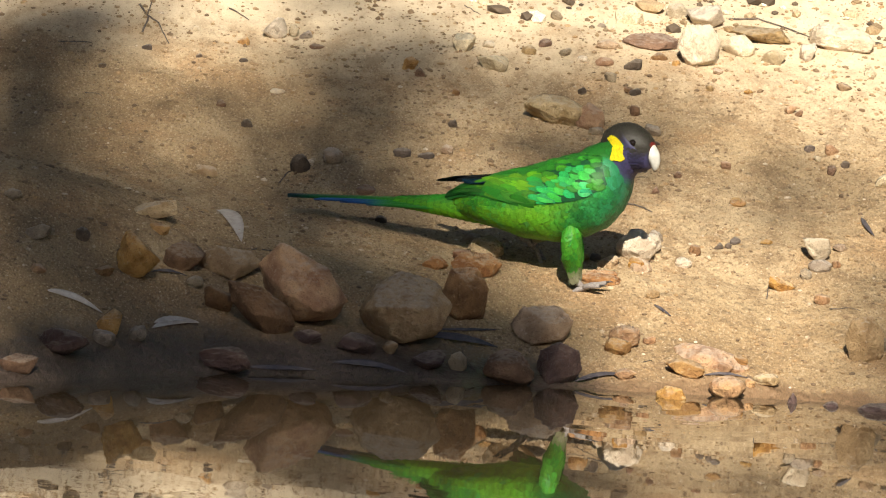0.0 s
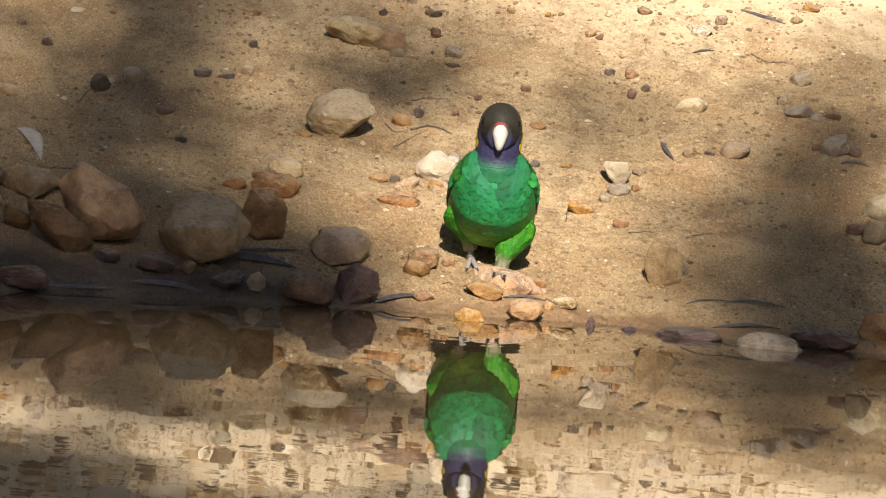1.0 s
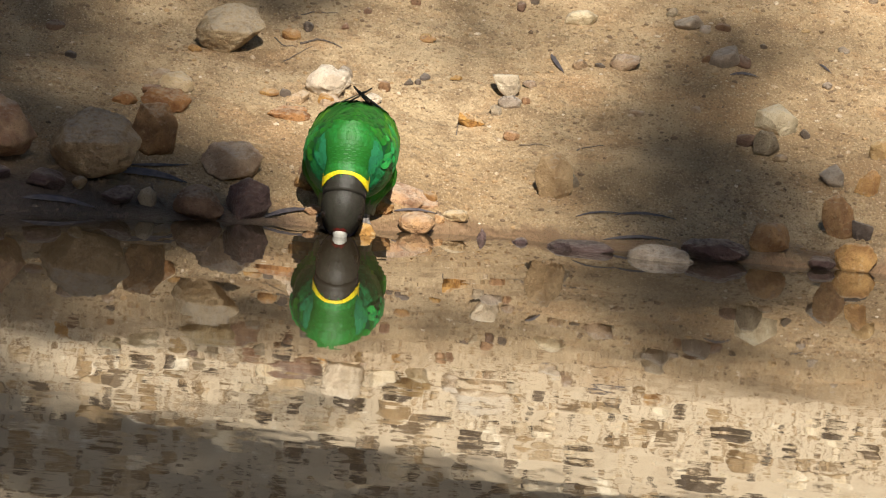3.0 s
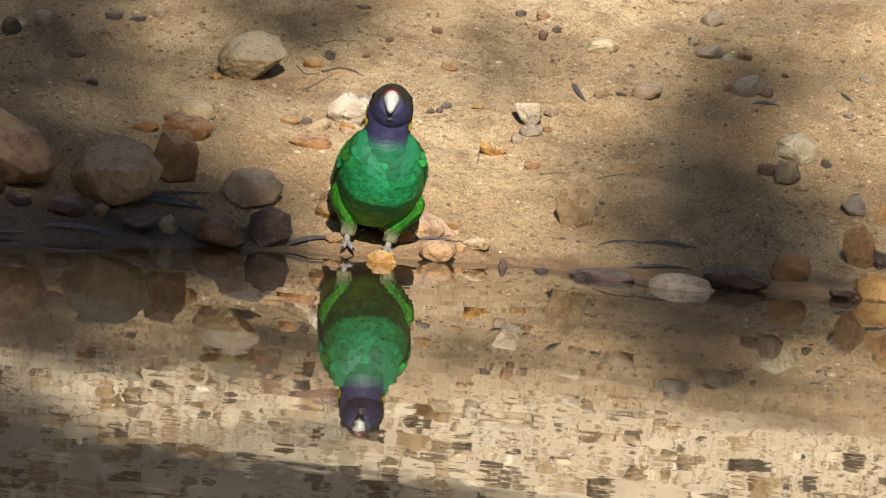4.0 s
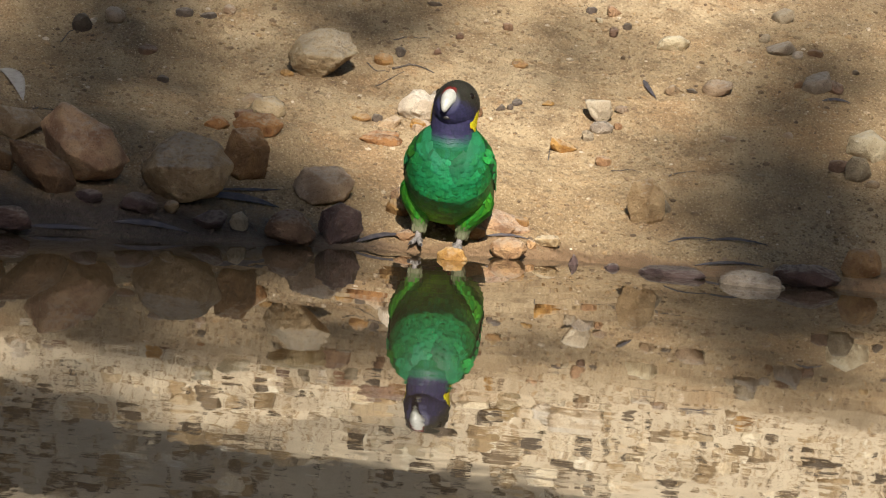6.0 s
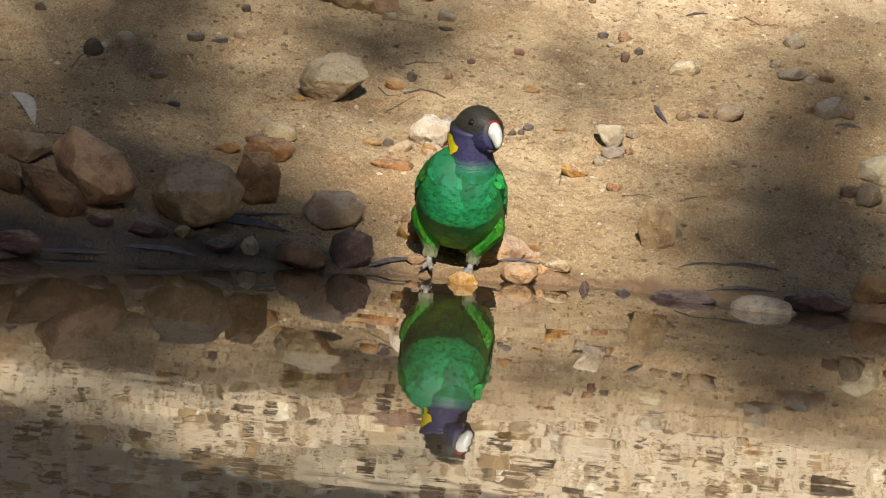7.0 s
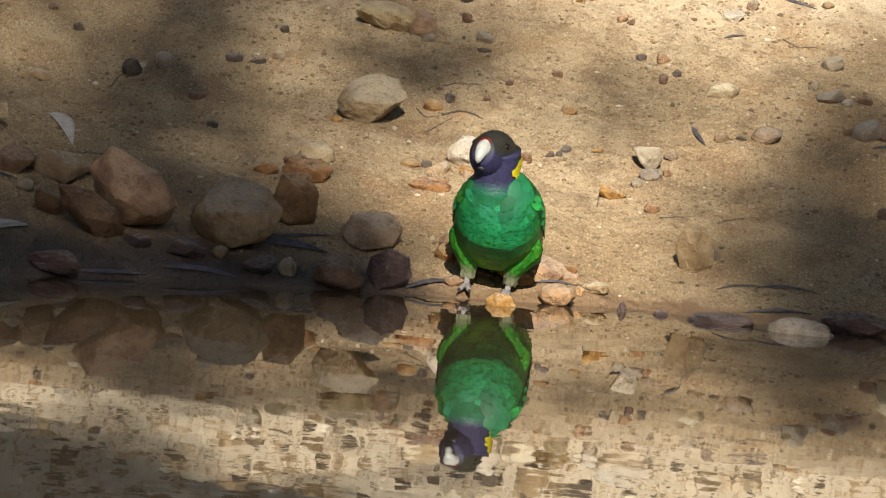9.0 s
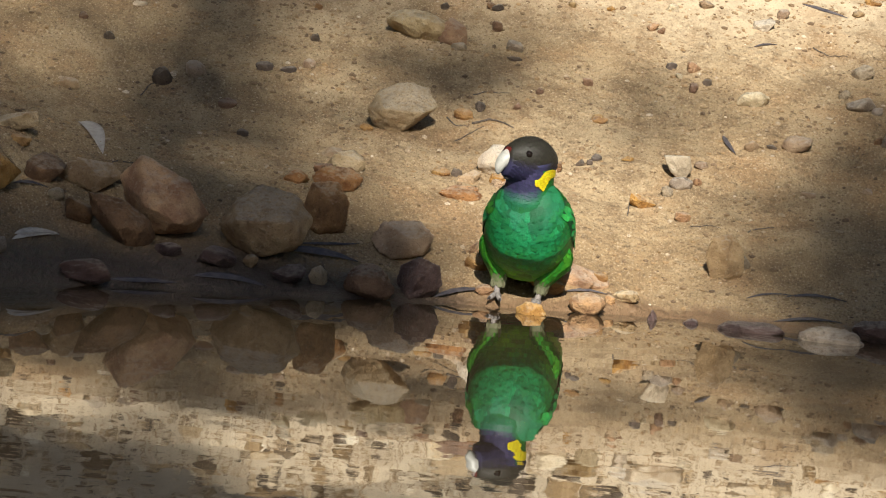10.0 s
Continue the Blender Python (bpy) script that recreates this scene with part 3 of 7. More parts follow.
stone(0.500, 0.231, 0.0282, 0.0239, 0.0294, 0.2, 153, 4, 'grey', 9, shape='lump')
stone(0.480, 0.246, 0.0191, 0.0163, 0.0220, 0.28, 220, 44, 'brown', 9, shape='wedge')
stone(0.541, 0.279, 0.0113, 0.0096, 0.0130, 0.28, 287, -6, 'dark', 9, name='pebble', group='pebbles on the bank')
stone(0.514, 0.214, 0.0158, 0.0117, 0.0094, 0.28, 354, -6, 'tan', 12)
stone(0.618, 0.244, 0.0248, 0.0211, 0.0285, 0.28, 61, -6, 'tan', 11)
stone(0.568, 0.170, 0.0293, 0.0249, 0.0231, 0.2, 128, 36, 'grey', 8, shape='lump')
stone(0.601, 0.156, 0.0282, 0.0239, 0.0324, 0.2, 195, -6, 'orange', 9, shape='wedge')
stone(0.459, 0.429, 0.0338, 0.0264, 0.0211, 0.2, 262, -28, 'grey', 9, shape='chip')
stone(0.477, 0.433, 0.0203, 0.0172, 0.0158, 0.28, 329, 34, 'brown', 9, shape='boulder')
stone(0.440, 0.435, 0.0090, 0.0077, 0.0104, 0.28, 36, -6, 'brown', 9, name='pebble', group='pebbles on the bank')
stone(0.502, 0.491, 0.0079, 0.0067, 0.0076, 0.28, 103, -6, 'dark', 9, name='pebble', group='pebbles on the bank')
stone(0.567, 0.409, 0.0113, 0.0096, 0.0100, 0.28, 170, -6, 'grey', 9, name='pebble', group='pebbles on the bank')
stone(0.587, 0.500, 0.0124, 0.0102, 0.0082, 0.28, 237, -6, 'grey', 9, name='pebble', group='pebbles on the bank')
stone(0.548, 0.545, 0.0101, 0.0073, 0.0059, 0.28, 304, -6, 'tan', 9, name='pebble', group='pebbles on the bank')
stone(0.622, 0.634, 0.0101, 0.0086, 0.0102, 0.28, 11, -6, 'grey', 11, name='pebble', group='pebbles on the bank')
stone(0.428, 0.313, 0.0124, 0.0088, 0.0070, 0.28, 78, -6, 'tan', 9, name='pebble', group='pebbles on the bank')
stone(0.460, 0.524, 0.0169, 0.0144, 0.0118, 0.28, 145, 24, 'brown', 9, shape='wedge')
stone(0.098, 0.785, 0.0473, 0.0402, 0.0485, 0.12, 0, -6, 'white', 8, words='large pale limestone block in full sun', shape='lump')
stone(0.103, 0.904, 0.0428, 0.0364, 0.0294, 0.12, 279, -1, 'white', 7, words='broad pale limestone slab in full sun', shape='boulder')
stone(0.071, 0.924, 0.0237, 0.0201, 0.0212, 0.28, 346, -6, 'white', 8, shape='upright')
stone(0.141, 0.827, 0.0372, 0.0307, 0.0246, 0.2, 53, 8, 'white', 8, shape='lump')
stone(0.180, 0.814, 0.0282, 0.0239, 0.0202, 0.2, 120, -6, 'white', 8, shape='wedge')
stone(0.217, 0.830, 0.0191, 0.0163, 0.0235, 0.28, 187, -6, 'white', 8, shape='chip')
stone(0.164, 0.863, 0.0676, 0.0338, 0.0201, 0.12, 254, 4, 'tan', 9, words='broad ochre slab in full sun', shape='boulder')
stone(0.253, 0.868, 0.0732, 0.0366, 0.0293, 0.2, 321, 4, 'white', 9, words='broad sunlit pale slab', shape='upright')
stone(0.044, 0.821, 0.0619, 0.0310, 0.0177, 0.2, 28, -2, 'brown', 8, words='dark weathered slab of stone', shape='lump')
stone(-0.123, 0.727, 0.0349, 0.0249, 0.0199, 0.2, 95, -2, 'white', 10, words='pale rounded limestone on the sand')
stone(-0.156, 0.764, 0.0259, 0.0220, 0.0253, 0.28, 162, -6, 'white', 9, shape='chip')
stone(-0.362, 0.768, 0.0270, 0.0230, 0.0311, 0.28, 229, -16, 'white', 9, words='pale angular stone in a patch of sun', shape='boulder')
stone(-0.341, 0.772, 0.0113, 0.0096, 0.0187, 0.28, 296, -6, 'white', 9)
stone(-0.328, 0.770, 0.0146, 0.0124, 0.0108, 0.28, 3, -6, 'grey', 9)
stone(-0.393, 0.736, 0.0135, 0.0115, 0.0110, 0.28, 70, -6, 'orange', 9, name='pebble', group='pebbles on the bank')
stone(-0.212, 0.698, 0.0146, 0.0124, 0.0198, 0.28, 137, 24, 'orange', 8, shape='chip')
stone(-0.199, 0.679, 0.0113, 0.0096, 0.0130, 0.28, 204, -6, 'brown', 9, name='pebble', group='pebbles on the bank')
stone(-0.001, 0.802, 0.0259, 0.0146, 0.0117, 0.28, 271, -2, 'tan', 9, shape='upright')
stone(-0.003, 0.759, 0.0203, 0.0132, 0.0105, 0.28, 338, -1, 'orange', 9, shape='lump')
stone(-0.010, 0.874, 0.0113, 0.0073, 0.0059, 0.28, 45, -6, 'grey', 9, name='pebble', group='pebbles on the bank')
stone(-0.060, 0.881, 0.0135, 0.0115, 0.0141, 0.28, 112, -6, 'grey', 11, name='pebble', group='pebbles on the bank')
stone(-0.130, 0.785, 0.0135, 0.0115, 0.0094, 0.28, 179, -6, 'white', 9, name='pebble', group='pebbles on the bank')
stone(-0.086, 0.775, 0.0169, 0.0144, 0.0118, 0.28, 246, -6, 'tan', 9, shape='upright')
stone(-0.069, 0.795, 0.0146, 0.0124, 0.0108, 0.28, 313, -6, 'brown', 9)
stone(-0.046, 0.776, 0.0135, 0.0115, 0.0110, 0.28, 20, -6, 'grey', 9, name='pebble', group='pebbles on the bank')
stone(-0.027, 0.767, 0.0124, 0.0102, 0.0082, 0.28, 87, -6, 'white', 9, name='pebble', group='pebbles on the bank')
stone(0.005, 0.717, 0.0135, 0.0115, 0.0141, 0.28, 154, -6, 'grey', 9, name='pebble', group='pebbles on the bank')
stone(0.028, 0.754, 0.0225, 0.0146, 0.0117, 0.28, 221, -26, 'dark', 9, shape='upright')
stone(0.055, 0.785, 0.0203, 0.0117, 0.0094, 0.28, 288, -6, 'brown', 9, shape='lump')
stone(0.074, 0.769, 0.0090, 0.0077, 0.0089, 0.28, 355, -6, 'orange', 9, name='pebble', group='pebbles on the bank')
stone(0.221, 0.738, 0.0124, 0.0105, 0.0097, 0.28, 62, -6, 'white', 9, name='pebble', group='pebbles on the bank')
stone(0.285, 0.796, 0.0135, 0.0115, 0.0141, 0.28, 129, -6, 'white', 9, name='pebble', group='pebbles on the bank')
stone(0.236, 0.781, 0.0090, 0.0077, 0.0074, 0.28, 196, -6, 'white', 9, name='pebble', group='pebbles on the bank')
stone(0.154, 0.723, 0.0101, 0.0086, 0.0087, 0.28, 263, -6, 'orange', 9, name='pebble', group='pebbles on the bank')
stone(0.112, 0.713, 0.0090, 0.0077, 0.0089, 0.28, 330, -6, 'tan', 9, name='pebble', group='pebbles on the bank')
stone(0.119, 0.765, 0.0113, 0.0096, 0.0100, 0.28, 37, -36, 'tan', 9, name='pebble', group='pebbles on the bank')
stone(0.027, 0.687, 0.0146, 0.0102, 0.0082, 0.28, 104, 14, 'brown', 9)
stone(-0.024, 0.689, 0.0101, 0.0086, 0.0102, 0.28, 171, -6, 'dark', 9, name='pebble', group='pebbles on the bank')
stone(-0.158, 0.644, 0.0090, 0.0077, 0.0089, 0.28, 238, 44, 'brown', 9, name='pebble', group='pebbles on the bank')
stone(-0.372, 0.515, 0.0124, 0.0105, 0.0113, 0.28, 305, -6, 'dark', 9, name='pebble', group='pebbles on the bank')
stone(-0.403, 0.558, 0.0113, 0.0096, 0.0084, 0.28, 12, -6, 'brown', 9, name='pebble', group='pebbles on the bank')
stone(-0.389, 0.682, 0.0101, 0.0073, 0.0059, 0.28, 79, -6, 'dark', 9, name='pebble', group='pebbles on the bank')
stone(-0.437, 0.682, 0.0079, 0.0067, 0.0060, 0.28, 146, -6, 'dark', 9, name='pebble', group='pebbles on the bank')
stone(-0.347, 0.611, 0.0158, 0.0079, 0.0057, 0.28, 213, 0, 'white', 9)
stone(-0.157, 0.561, 0.0101, 0.0086, 0.0102, 0.28, 280, -6, 'dark', 9, name='pebble', group='pebbles on the bank')
stone(-0.265, 0.735, 0.0068, 0.0057, 0.0092, 0.28, 347, -6, 'white', 9, name='pebble', group='pebbles on the bank')
stone(-0.314, 0.741, 0.0169, 0.0088, 0.0070, 0.28, 54, -6, 'brown', 9, shape='boulder')
stone(-0.494, 0.692, 0.0113, 0.0088, 0.0070, 0.28, 121, -6, 'dark', 9, name='pebble', group='pebbles on the bank')
stone(-0.536, 0.629, 0.0090, 0.0073, 0.0059, 0.28, 188, -6, 'dark', 9, name='pebble', group='pebbles on the bank')
stone(-0.447, 0.765, 0.0101, 0.0086, 0.0071, 0.28, 255, -6, 'white', 9, name='pebble', group='pebbles on the bank')
stone(-0.442, -0.098, 0.0439, 0.0373, 0.0446, 0.2, 322, 24, 'orange', 8, words='rusty brown angular stone in shade', shape='chip')
stone(-0.398, -0.036, 0.0422, 0.0359, 0.0295, 0.2, 29, -6, 'brown', 9, shape='boulder')
stone(-0.497, -0.080, 0.0146, 0.0124, 0.0168, 0.28, 96, -6, 'dark', 9)
stone(-0.539, -0.113, 0.0282, 0.0190, 0.0152, 0.2, 163, -26, 'grey', 9, shape='lump')
stone(-0.456, -0.240, 0.0282, 0.0239, 0.0249, 0.2, 230, -6, 'orange', 8, shape='wedge')
stone(-0.456, -0.270, 0.0225, 0.0191, 0.0184, 0.28, 297, -6, 'grey', 9, shape='chip')
stone(-0.427, -0.232, 0.0169, 0.0144, 0.0209, 0.28, 4, 24, 'grey', 9, shape='boulder')
stone(-0.572, -0.046, 0.0203, 0.0146, 0.0117, 0.28, 71, -16, 'grey', 9, shape='upright')
stone(-0.491, -0.335, 0.0507, 0.0366, 0.0293, 0.2, 138, -6, 'wet', 10)
stone(-0.341, -0.217, 0.0507, 0.0337, 0.0270, 0.2, 205, -6, 'wet', 10)
stone(-0.219, -0.120, 0.0394, 0.0264, 0.0211, 0.2, 272, 4, 'wet', 10)
stone(-0.267, -0.124, 0.0282, 0.0190, 0.0152, 0.2, 339, -6, 'wet', 10)
stone(-0.384, -0.069, 0.0169, 0.0144, 0.0134, 0.28, 46, -6, 'grey', 9, shape='upright')
stone(-0.531, -0.188, 0.0169, 0.0132, 0.0105, 0.28, 113, -6, 'orange', 9, shape='lump')
stone(-0.472, -0.130, 0.0248, 0.0146, 0.0117, 0.28, 180, -6, 'brown', 9, shape='wedge')
stone(-0.527, -0.410, 0.0394, 0.0220, 0.0176, 0.2, 247, -6, 'brown', 9, shape='chip')
stone(-0.147, -0.114, 0.0338, 0.0264, 0.0211, 0.2, 314, -6, 'wet', 9, shape='boulder')
stone(-0.119, -0.099, 0.0191, 0.0163, 0.0235, 0.28, 21, -6, 'grey', 9, shape='upright')
stone(-0.186, -0.102, 0.0158, 0.0134, 0.0152, 0.28, 88, -6, 'tan', 9)
stone(0.057, 0.286, 0.0315, 0.0264, 0.0211, 0.2, 155, -30, 'white', 9, words='pale angular stone beside the water track', shape='wedge')
stone(0.096, 0.259, 0.0180, 0.0153, 0.0131, 0.28, 222, -16, 'white', 10)
stone(0.053, 0.226, 0.0225, 0.0190, 0.0152, 0.28, 289, -6, 'tan', 10)
stone(0.067, 0.154, 0.0146, 0.0124, 0.0139, 0.28, 356, -6, 'tan', 10)
stone(0.042, 0.024, 0.0315, 0.0268, 0.0242, 0.2, 63, -6, 'orange', 14)
stone(0.011, 0.184, 0.0394, 0.0197, 0.0133, 0.45, 130, -6, 'rust', 15)
stone(0.107, 0.289, 0.0135, 0.0115, 0.0141, 0.28, 197, -6, 'brown', 9, name='pebble', group='pebbles on the bank')
stone(0.148, 0.428, 0.0146, 0.0124, 0.0108, 0.28, 264, 8, 'tan', 10)
stone(0.067, 0.041, 0.0135, 0.0115, 0.0094, 0.28, 331, -6, 'orange', 10, name='pebble', group='pebbles on the bank')
stone(0.141, 0.308, 0.0068, 0.0057, 0.0078, 0.28, 38, -6, 'dark', 9, name='pebble', group='pebbles on the bank')
stone(0.142, 0.010, 0.0225, 0.0161, 0.0129, 0.28, 105, -6, 'orange', 9, shape='wedge')


# ---- twigs, leaves and grit ----
def twig(line, thick, words):
    """A thin stick bent along points of the bank."""
    rng = random.Random(int(line[0][0] * 1e4) + 17)
    bm = bmesh.new()
    pts = []
    for (x0, y0), (x1, y1) in zip(line, line[1:]):
        for k in range(5):
            x, y = x0 + (x1 - x0) * k / 5, y0 + (y1 - y0) * k / 5
            pts.append(Vector((x, y, bank(x, y) + uneven(x, y) + thick * 0.35 + rng.uniform(0, 0.0012))))
    x, y = line[-1]
    pts.append(Vector((x, y, bank(x, y) + uneven(x, y) + thick * 0.4)))
    rings = []
    for i, p in enumerate(pts):
        d = (pts[min(i + 1, len(pts) - 1)] - pts[max(i - 1, 0)]).normalized()
        side = d.cross(Vector((0, 0, 1))).normalized()
        up = side.cross(d)
        r = thick / 2 * (1.05 - 0.6 * i / len(pts)) * rng.uniform(0.85, 1.15)
        rings.append([bm.verts.new(p + (side * math.cos(a) + up * math.sin(a)) * r) for a in (0, 1.05, 2.09, 3.14, 4.19, 5.24)])
    for a, b in zip(rings, rings[1:]):
        for k in range(6):
            bm.faces.new((a[k], a[(k + 1) % 6], b[(k + 1) % 6], b[k]))
    bm.faces.new(rings[0][::-1]), bm.faces.new(rings[-1])
    ob = new("twig", mesh_of(bm))
    ob.data.materials.append(TWIG)
    return tagged(ob, words, "twig", "twigs on the bank")


def leaf(a, b, wide, material, words):
    """A fallen gum leaf from a to b on the ground: a curled blade with a raised midrib."""
    rng = random.Random(int(a[0] * 1e4) + int(b[1] * 1e4))
    pa, pb = Vector((*a, bank(*a) + uneven(*a))), Vector((*b, bank(*b) + uneven(*b)))
    along = pb - pa
    normal = Vector((0, -0.62, 0.78)).normalized()
    side = along.cross(normal).normalized()
    bend, n = rng.choice((-1, 1)) * rng.uniform(0.02, 0.06), 14
    bm = bmesh.new()
    top, low = [], []
    for i in range(n + 1):
        k = i / n
        half = wide / 2 * max(0.04, math.sin(math.pi * k ** 0.8) ** 0.8)
        mid = pa + along * k + side * bend * along.length * math.sin(math.pi * k) + Vector((0, 0, 1)) * (0.0010 + (0.26 if wide < 0.012 else 0.75) * half + 0.0012 * math.sin(math.pi * k) * rng.uniform(0.7, 1.2))
        row = []
        for j in (-1, -0.5, 0, 0.5, 1):
            curl = 0.15 * half * abs(j) ** 2 - (0.0005 if j == 0 else 0)
            row.append((mid + side * half * j + normal * curl))
        top.append([bm.verts.new(p) for p in row])
        low.append([bm.verts.new(p - normal * 0.0005) for p in row])
    for i in range(n):
        for j in range(4):
            bm.faces.new((top[i][j], top[i][j + 1], top[i + 1][j + 1], top[i + 1][j]))
            bm.faces.new((low[i][j], low[i + 1][j], low[i + 1][j + 1], low[i][j + 1]))
        for j in (0, 4):
            bm.faces.new((top[i][j], top[i + 1][j], low[i + 1][j], low[i][j]))
    bmesh.ops.recalc_face_normals(bm, faces=bm.faces)
    ob = new("fallen_leaf", mesh_of(bm))
    ob.data.materials.append(material)
    return tagged(ob, words, "leaf", "fallen leaves on the bank")


def grit(name, count, lo, hi, words, seed, material, across=(-0.72, 0.82), up=(-0.45, 1.25)):
    """Loose grains strewn over the bank, too many to count."""
    rng = np.random.default_rng(seed)
    bm = bmesh.new()
    bmesh.ops.create_icosphere(bm, subdivisions=1, radius=1.0)
    ball = np.array([v.co[:] for v in bm.verts])
    tris = np.array([[v.index for v in f.verts] for f in bm.faces])
    bm.free()
    verts, faces = [], []
    for i in range(count):
        x, y = rng.uniform(*across), rng.uniform(*up)
        z = bank(x, y)
        # clustered: grains gather in patches
        wet = z < 0.010 + 0.035 * smooth(0.0, -0.2, x)
        if z < -0.004 or wet or noise.noise(Vector((x * 9, y * 9, seed))) < rng.uniform(-0.55, 0.45):
            continue
        r = lo * (hi / lo) ** (rng.random() ** 3.0)
        shape = ball * rng.uniform(0.72, 1.15, ball.shape) * r * rng.uniform((0.8, 0.7, 0.45), (1.4, 1.1, 0.8))
        a = rng.uniform(0, 6.3)
        turn = np.array([[math.cos(a), -math.sin(a), 0], [math.sin(a), math.cos(a), 0], [0, 0, 1]])
        verts.append(shape @ turn.T + (x, y, z + uneven(x, y) + 0.15 * r))
        faces.append(tris + len(ball) * (len(verts) - 1))
    me = bpy.data.meshes.new(name)
    me.from_pydata(np.concatenate(verts).tolist(), [], np.concatenate(faces).tolist())
    me.materials.append(material)
    return tagged(new(name, me), words, "gravel", kind="stuff")


grit("gravel", 52000, 0.0007, 0.0040, "loose mixed gravel and dark crumbs strewn over sand", 3, GRIT)
grit("clods", 22000, 0.0011, 0.0036, "crumbly clods of sandy loam lying on the bank", 5, CLODS)
grit("rubble", 6500, 0.004, 0.022, "pale chalky rubble strewn over the upper bank", 8, RUBBLE, (-0.9, 1.0), (0.86, 2.3))


twig([(-0.503, 0.735), (-0.500, 0.783), (-0.488, 0.770), (-0.472, 0.711)], 0.0023, 'forked dark twig lying in sun and sand')
twig([(-0.512, 0.804), (-0.502, 0.784), (-0.499, 0.823)], 0.0023, 'thin dark twig on the sand')
twig([(0.129, 0.927), (0.160, 0.933), (0.194, 0.920), (0.223, 0.888)], 0.0023, 'long curved dark twig beside pale stones')
twig([(-0.162, 0.882), (-0.143, 0.864)], 0.0011, 'short dark twig on sunlit sand')
twig([(-0.416, 0.826), (-0.392, 0.803)], 0.0017, 'short dark twig on sunlit sand')
twig([(0.015, 0.465), (0.034, 0.472), (0.053, 0.474)], 0.0014, 'straight thin twig on sand')
twig([(0.017, 0.380), (0.034, 0.393), (0.049, 0.388), (0.060, 0.379)], 0.0023, 'bent dark twig on sand')
twig([(-0.010, 0.393), (-0.000, 0.375), (0.014, 0.376)], 0.0014, 'thin root on sand')
twig([(0.183, 0.202), (0.184, 0.227), (0.190, 0.246)], 0.0014, 'short curled rootlet beside a split stone')
twig([(0.247, 0.190), (0.263, 0.196), (0.278, 0.190)], 0.0011, 'fine rootlet on sand')
twig([(0.306, 0.185), (0.318, 0.202), (0.335, 0.208)], 0.0017, 'bent twig pressed into sand')
twig([(0.373, 0.681), (0.388, 0.666), (0.410, 0.669)], 0.0014, 'thin curved twig on sand')
twig([(-0.337, 0.058), (-0.309, 0.083), (-0.286, 0.086)], 0.0014, 'thin pale stick behind the blocks')
twig([(-0.328, 0.380), (-0.321, 0.411), (-0.313, 0.419)], 0.0017, 'short dark twig on sand')
twig([(-0.589, 0.684), (-0.553, 0.688)], 0.0017, 'short dark twig in shade')
twig([(-0.548, 0.567), (-0.529, 0.556)], 0.0011, 'fine dark twig on sand')
twig([(0.034, 0.392), (0.046, 0.391), (0.058, 0.382)], 0.0011, 'fine rootlet on sand')
twig([(0.001, 0.340), (0.029, 0.379)], 0.0011, 'fine rootlet on sand')
twig([(0.062, -0.014), (0.071, -0.002)], 0.0011, 'fine rootlet on wet sand')
twig([(-0.101, -0.098), (-0.114, -0.065), (-0.118, -0.048)], 0.0017, 'thin bent stem at the waterline')
leaf((-0.381, 0.214), (-0.348, 0.075), 0.0163, PALE_LEAF, 'bleached curled gum leaf on shaded sand')
leaf((-0.519, -0.219), (-0.464, -0.213), 0.0084, PALE_LEAF, 'long bleached gum leaf on dark mud')
leaf((-0.414, -0.190), (-0.374, -0.145), 0.0084, PALE_LEAF, 'bleached gum leaf at the waterline')
leaf((-0.415, -0.200), (-0.373, -0.146), 0.0084, PALE_LEAF, 'bleached gum leaf at the waterline')
leaf((-0.155, -0.045), (-0.082, -0.030), 0.0096, DARK_LEAF, 'wet dark gum leaf between stones')
leaf((-0.142, -0.020), (-0.081, 0.009), 0.0034, DARK_LEAF, 'wet dark gum leaf between stones')
leaf((0.124, -0.011), (0.167, 0.003), 0.0034, DARK_LEAF, 'wet dark gum leaf on the shore')
leaf((-0.003, -0.078), (0.046, -0.042), 0.0059, DARK_LEAF, 'wet dark gum leaf in the shallows')
leaf((0.344, 0.034), (0.406, 0.047), 0.0034, DARK_LEAF, 'dark curled leaf on damp sand')
leaf((0.333, -0.017), (0.401, -0.005), 0.0036, DARK_LEAF, 'dark wet leaf at the waterline')
leaf((0.278, 0.422), (0.292, 0.379), 0.0052, DARK_LEAF, 'small dark curled leaf on sand')
leaf((0.361, 0.782), (0.410, 0.763), 0.0041, DARK_LEAF, 'long dark curled leaf on sunlit sand')
leaf((0.309, 0.659), (0.334, 0.674), 0.0021, DARK_LEAF, 'small dark leaf on sunlit sand')
leaf((0.069, 0.131), (0.087, 0.108), 0.0034, DARK_LEAF, 'small dark leaf on the sand')
leaf((-0.426, -0.079), (-0.393, -0.056), 0.0037, DARK_LEAF, 'dark leaf scrap between stones')
leaf((0.305, 0.023), (0.350, 0.038), 0.0021, DARK_LEAF, 'dark leaf scrap on damp sand')
leaf((-0.239, -0.153), (-0.167, -0.140), 0.0082, DARK_LEAF, 'wet dark gum leaf in the mud')
leaf((-0.319, -0.202), (-0.254, -0.175), 0.0067, DARK_LEAF, 'wet dark gum leaf in the mud')
leaf((0.465, 0.405), (0.495, 0.412), 0.0037, DARK_LEAF, 'dark leaf scrap on sand')
leaf((0.560, 0.456), (0.572, 0.438), 0.0026, DARK_LEAF, 'small dark leaf on sand')


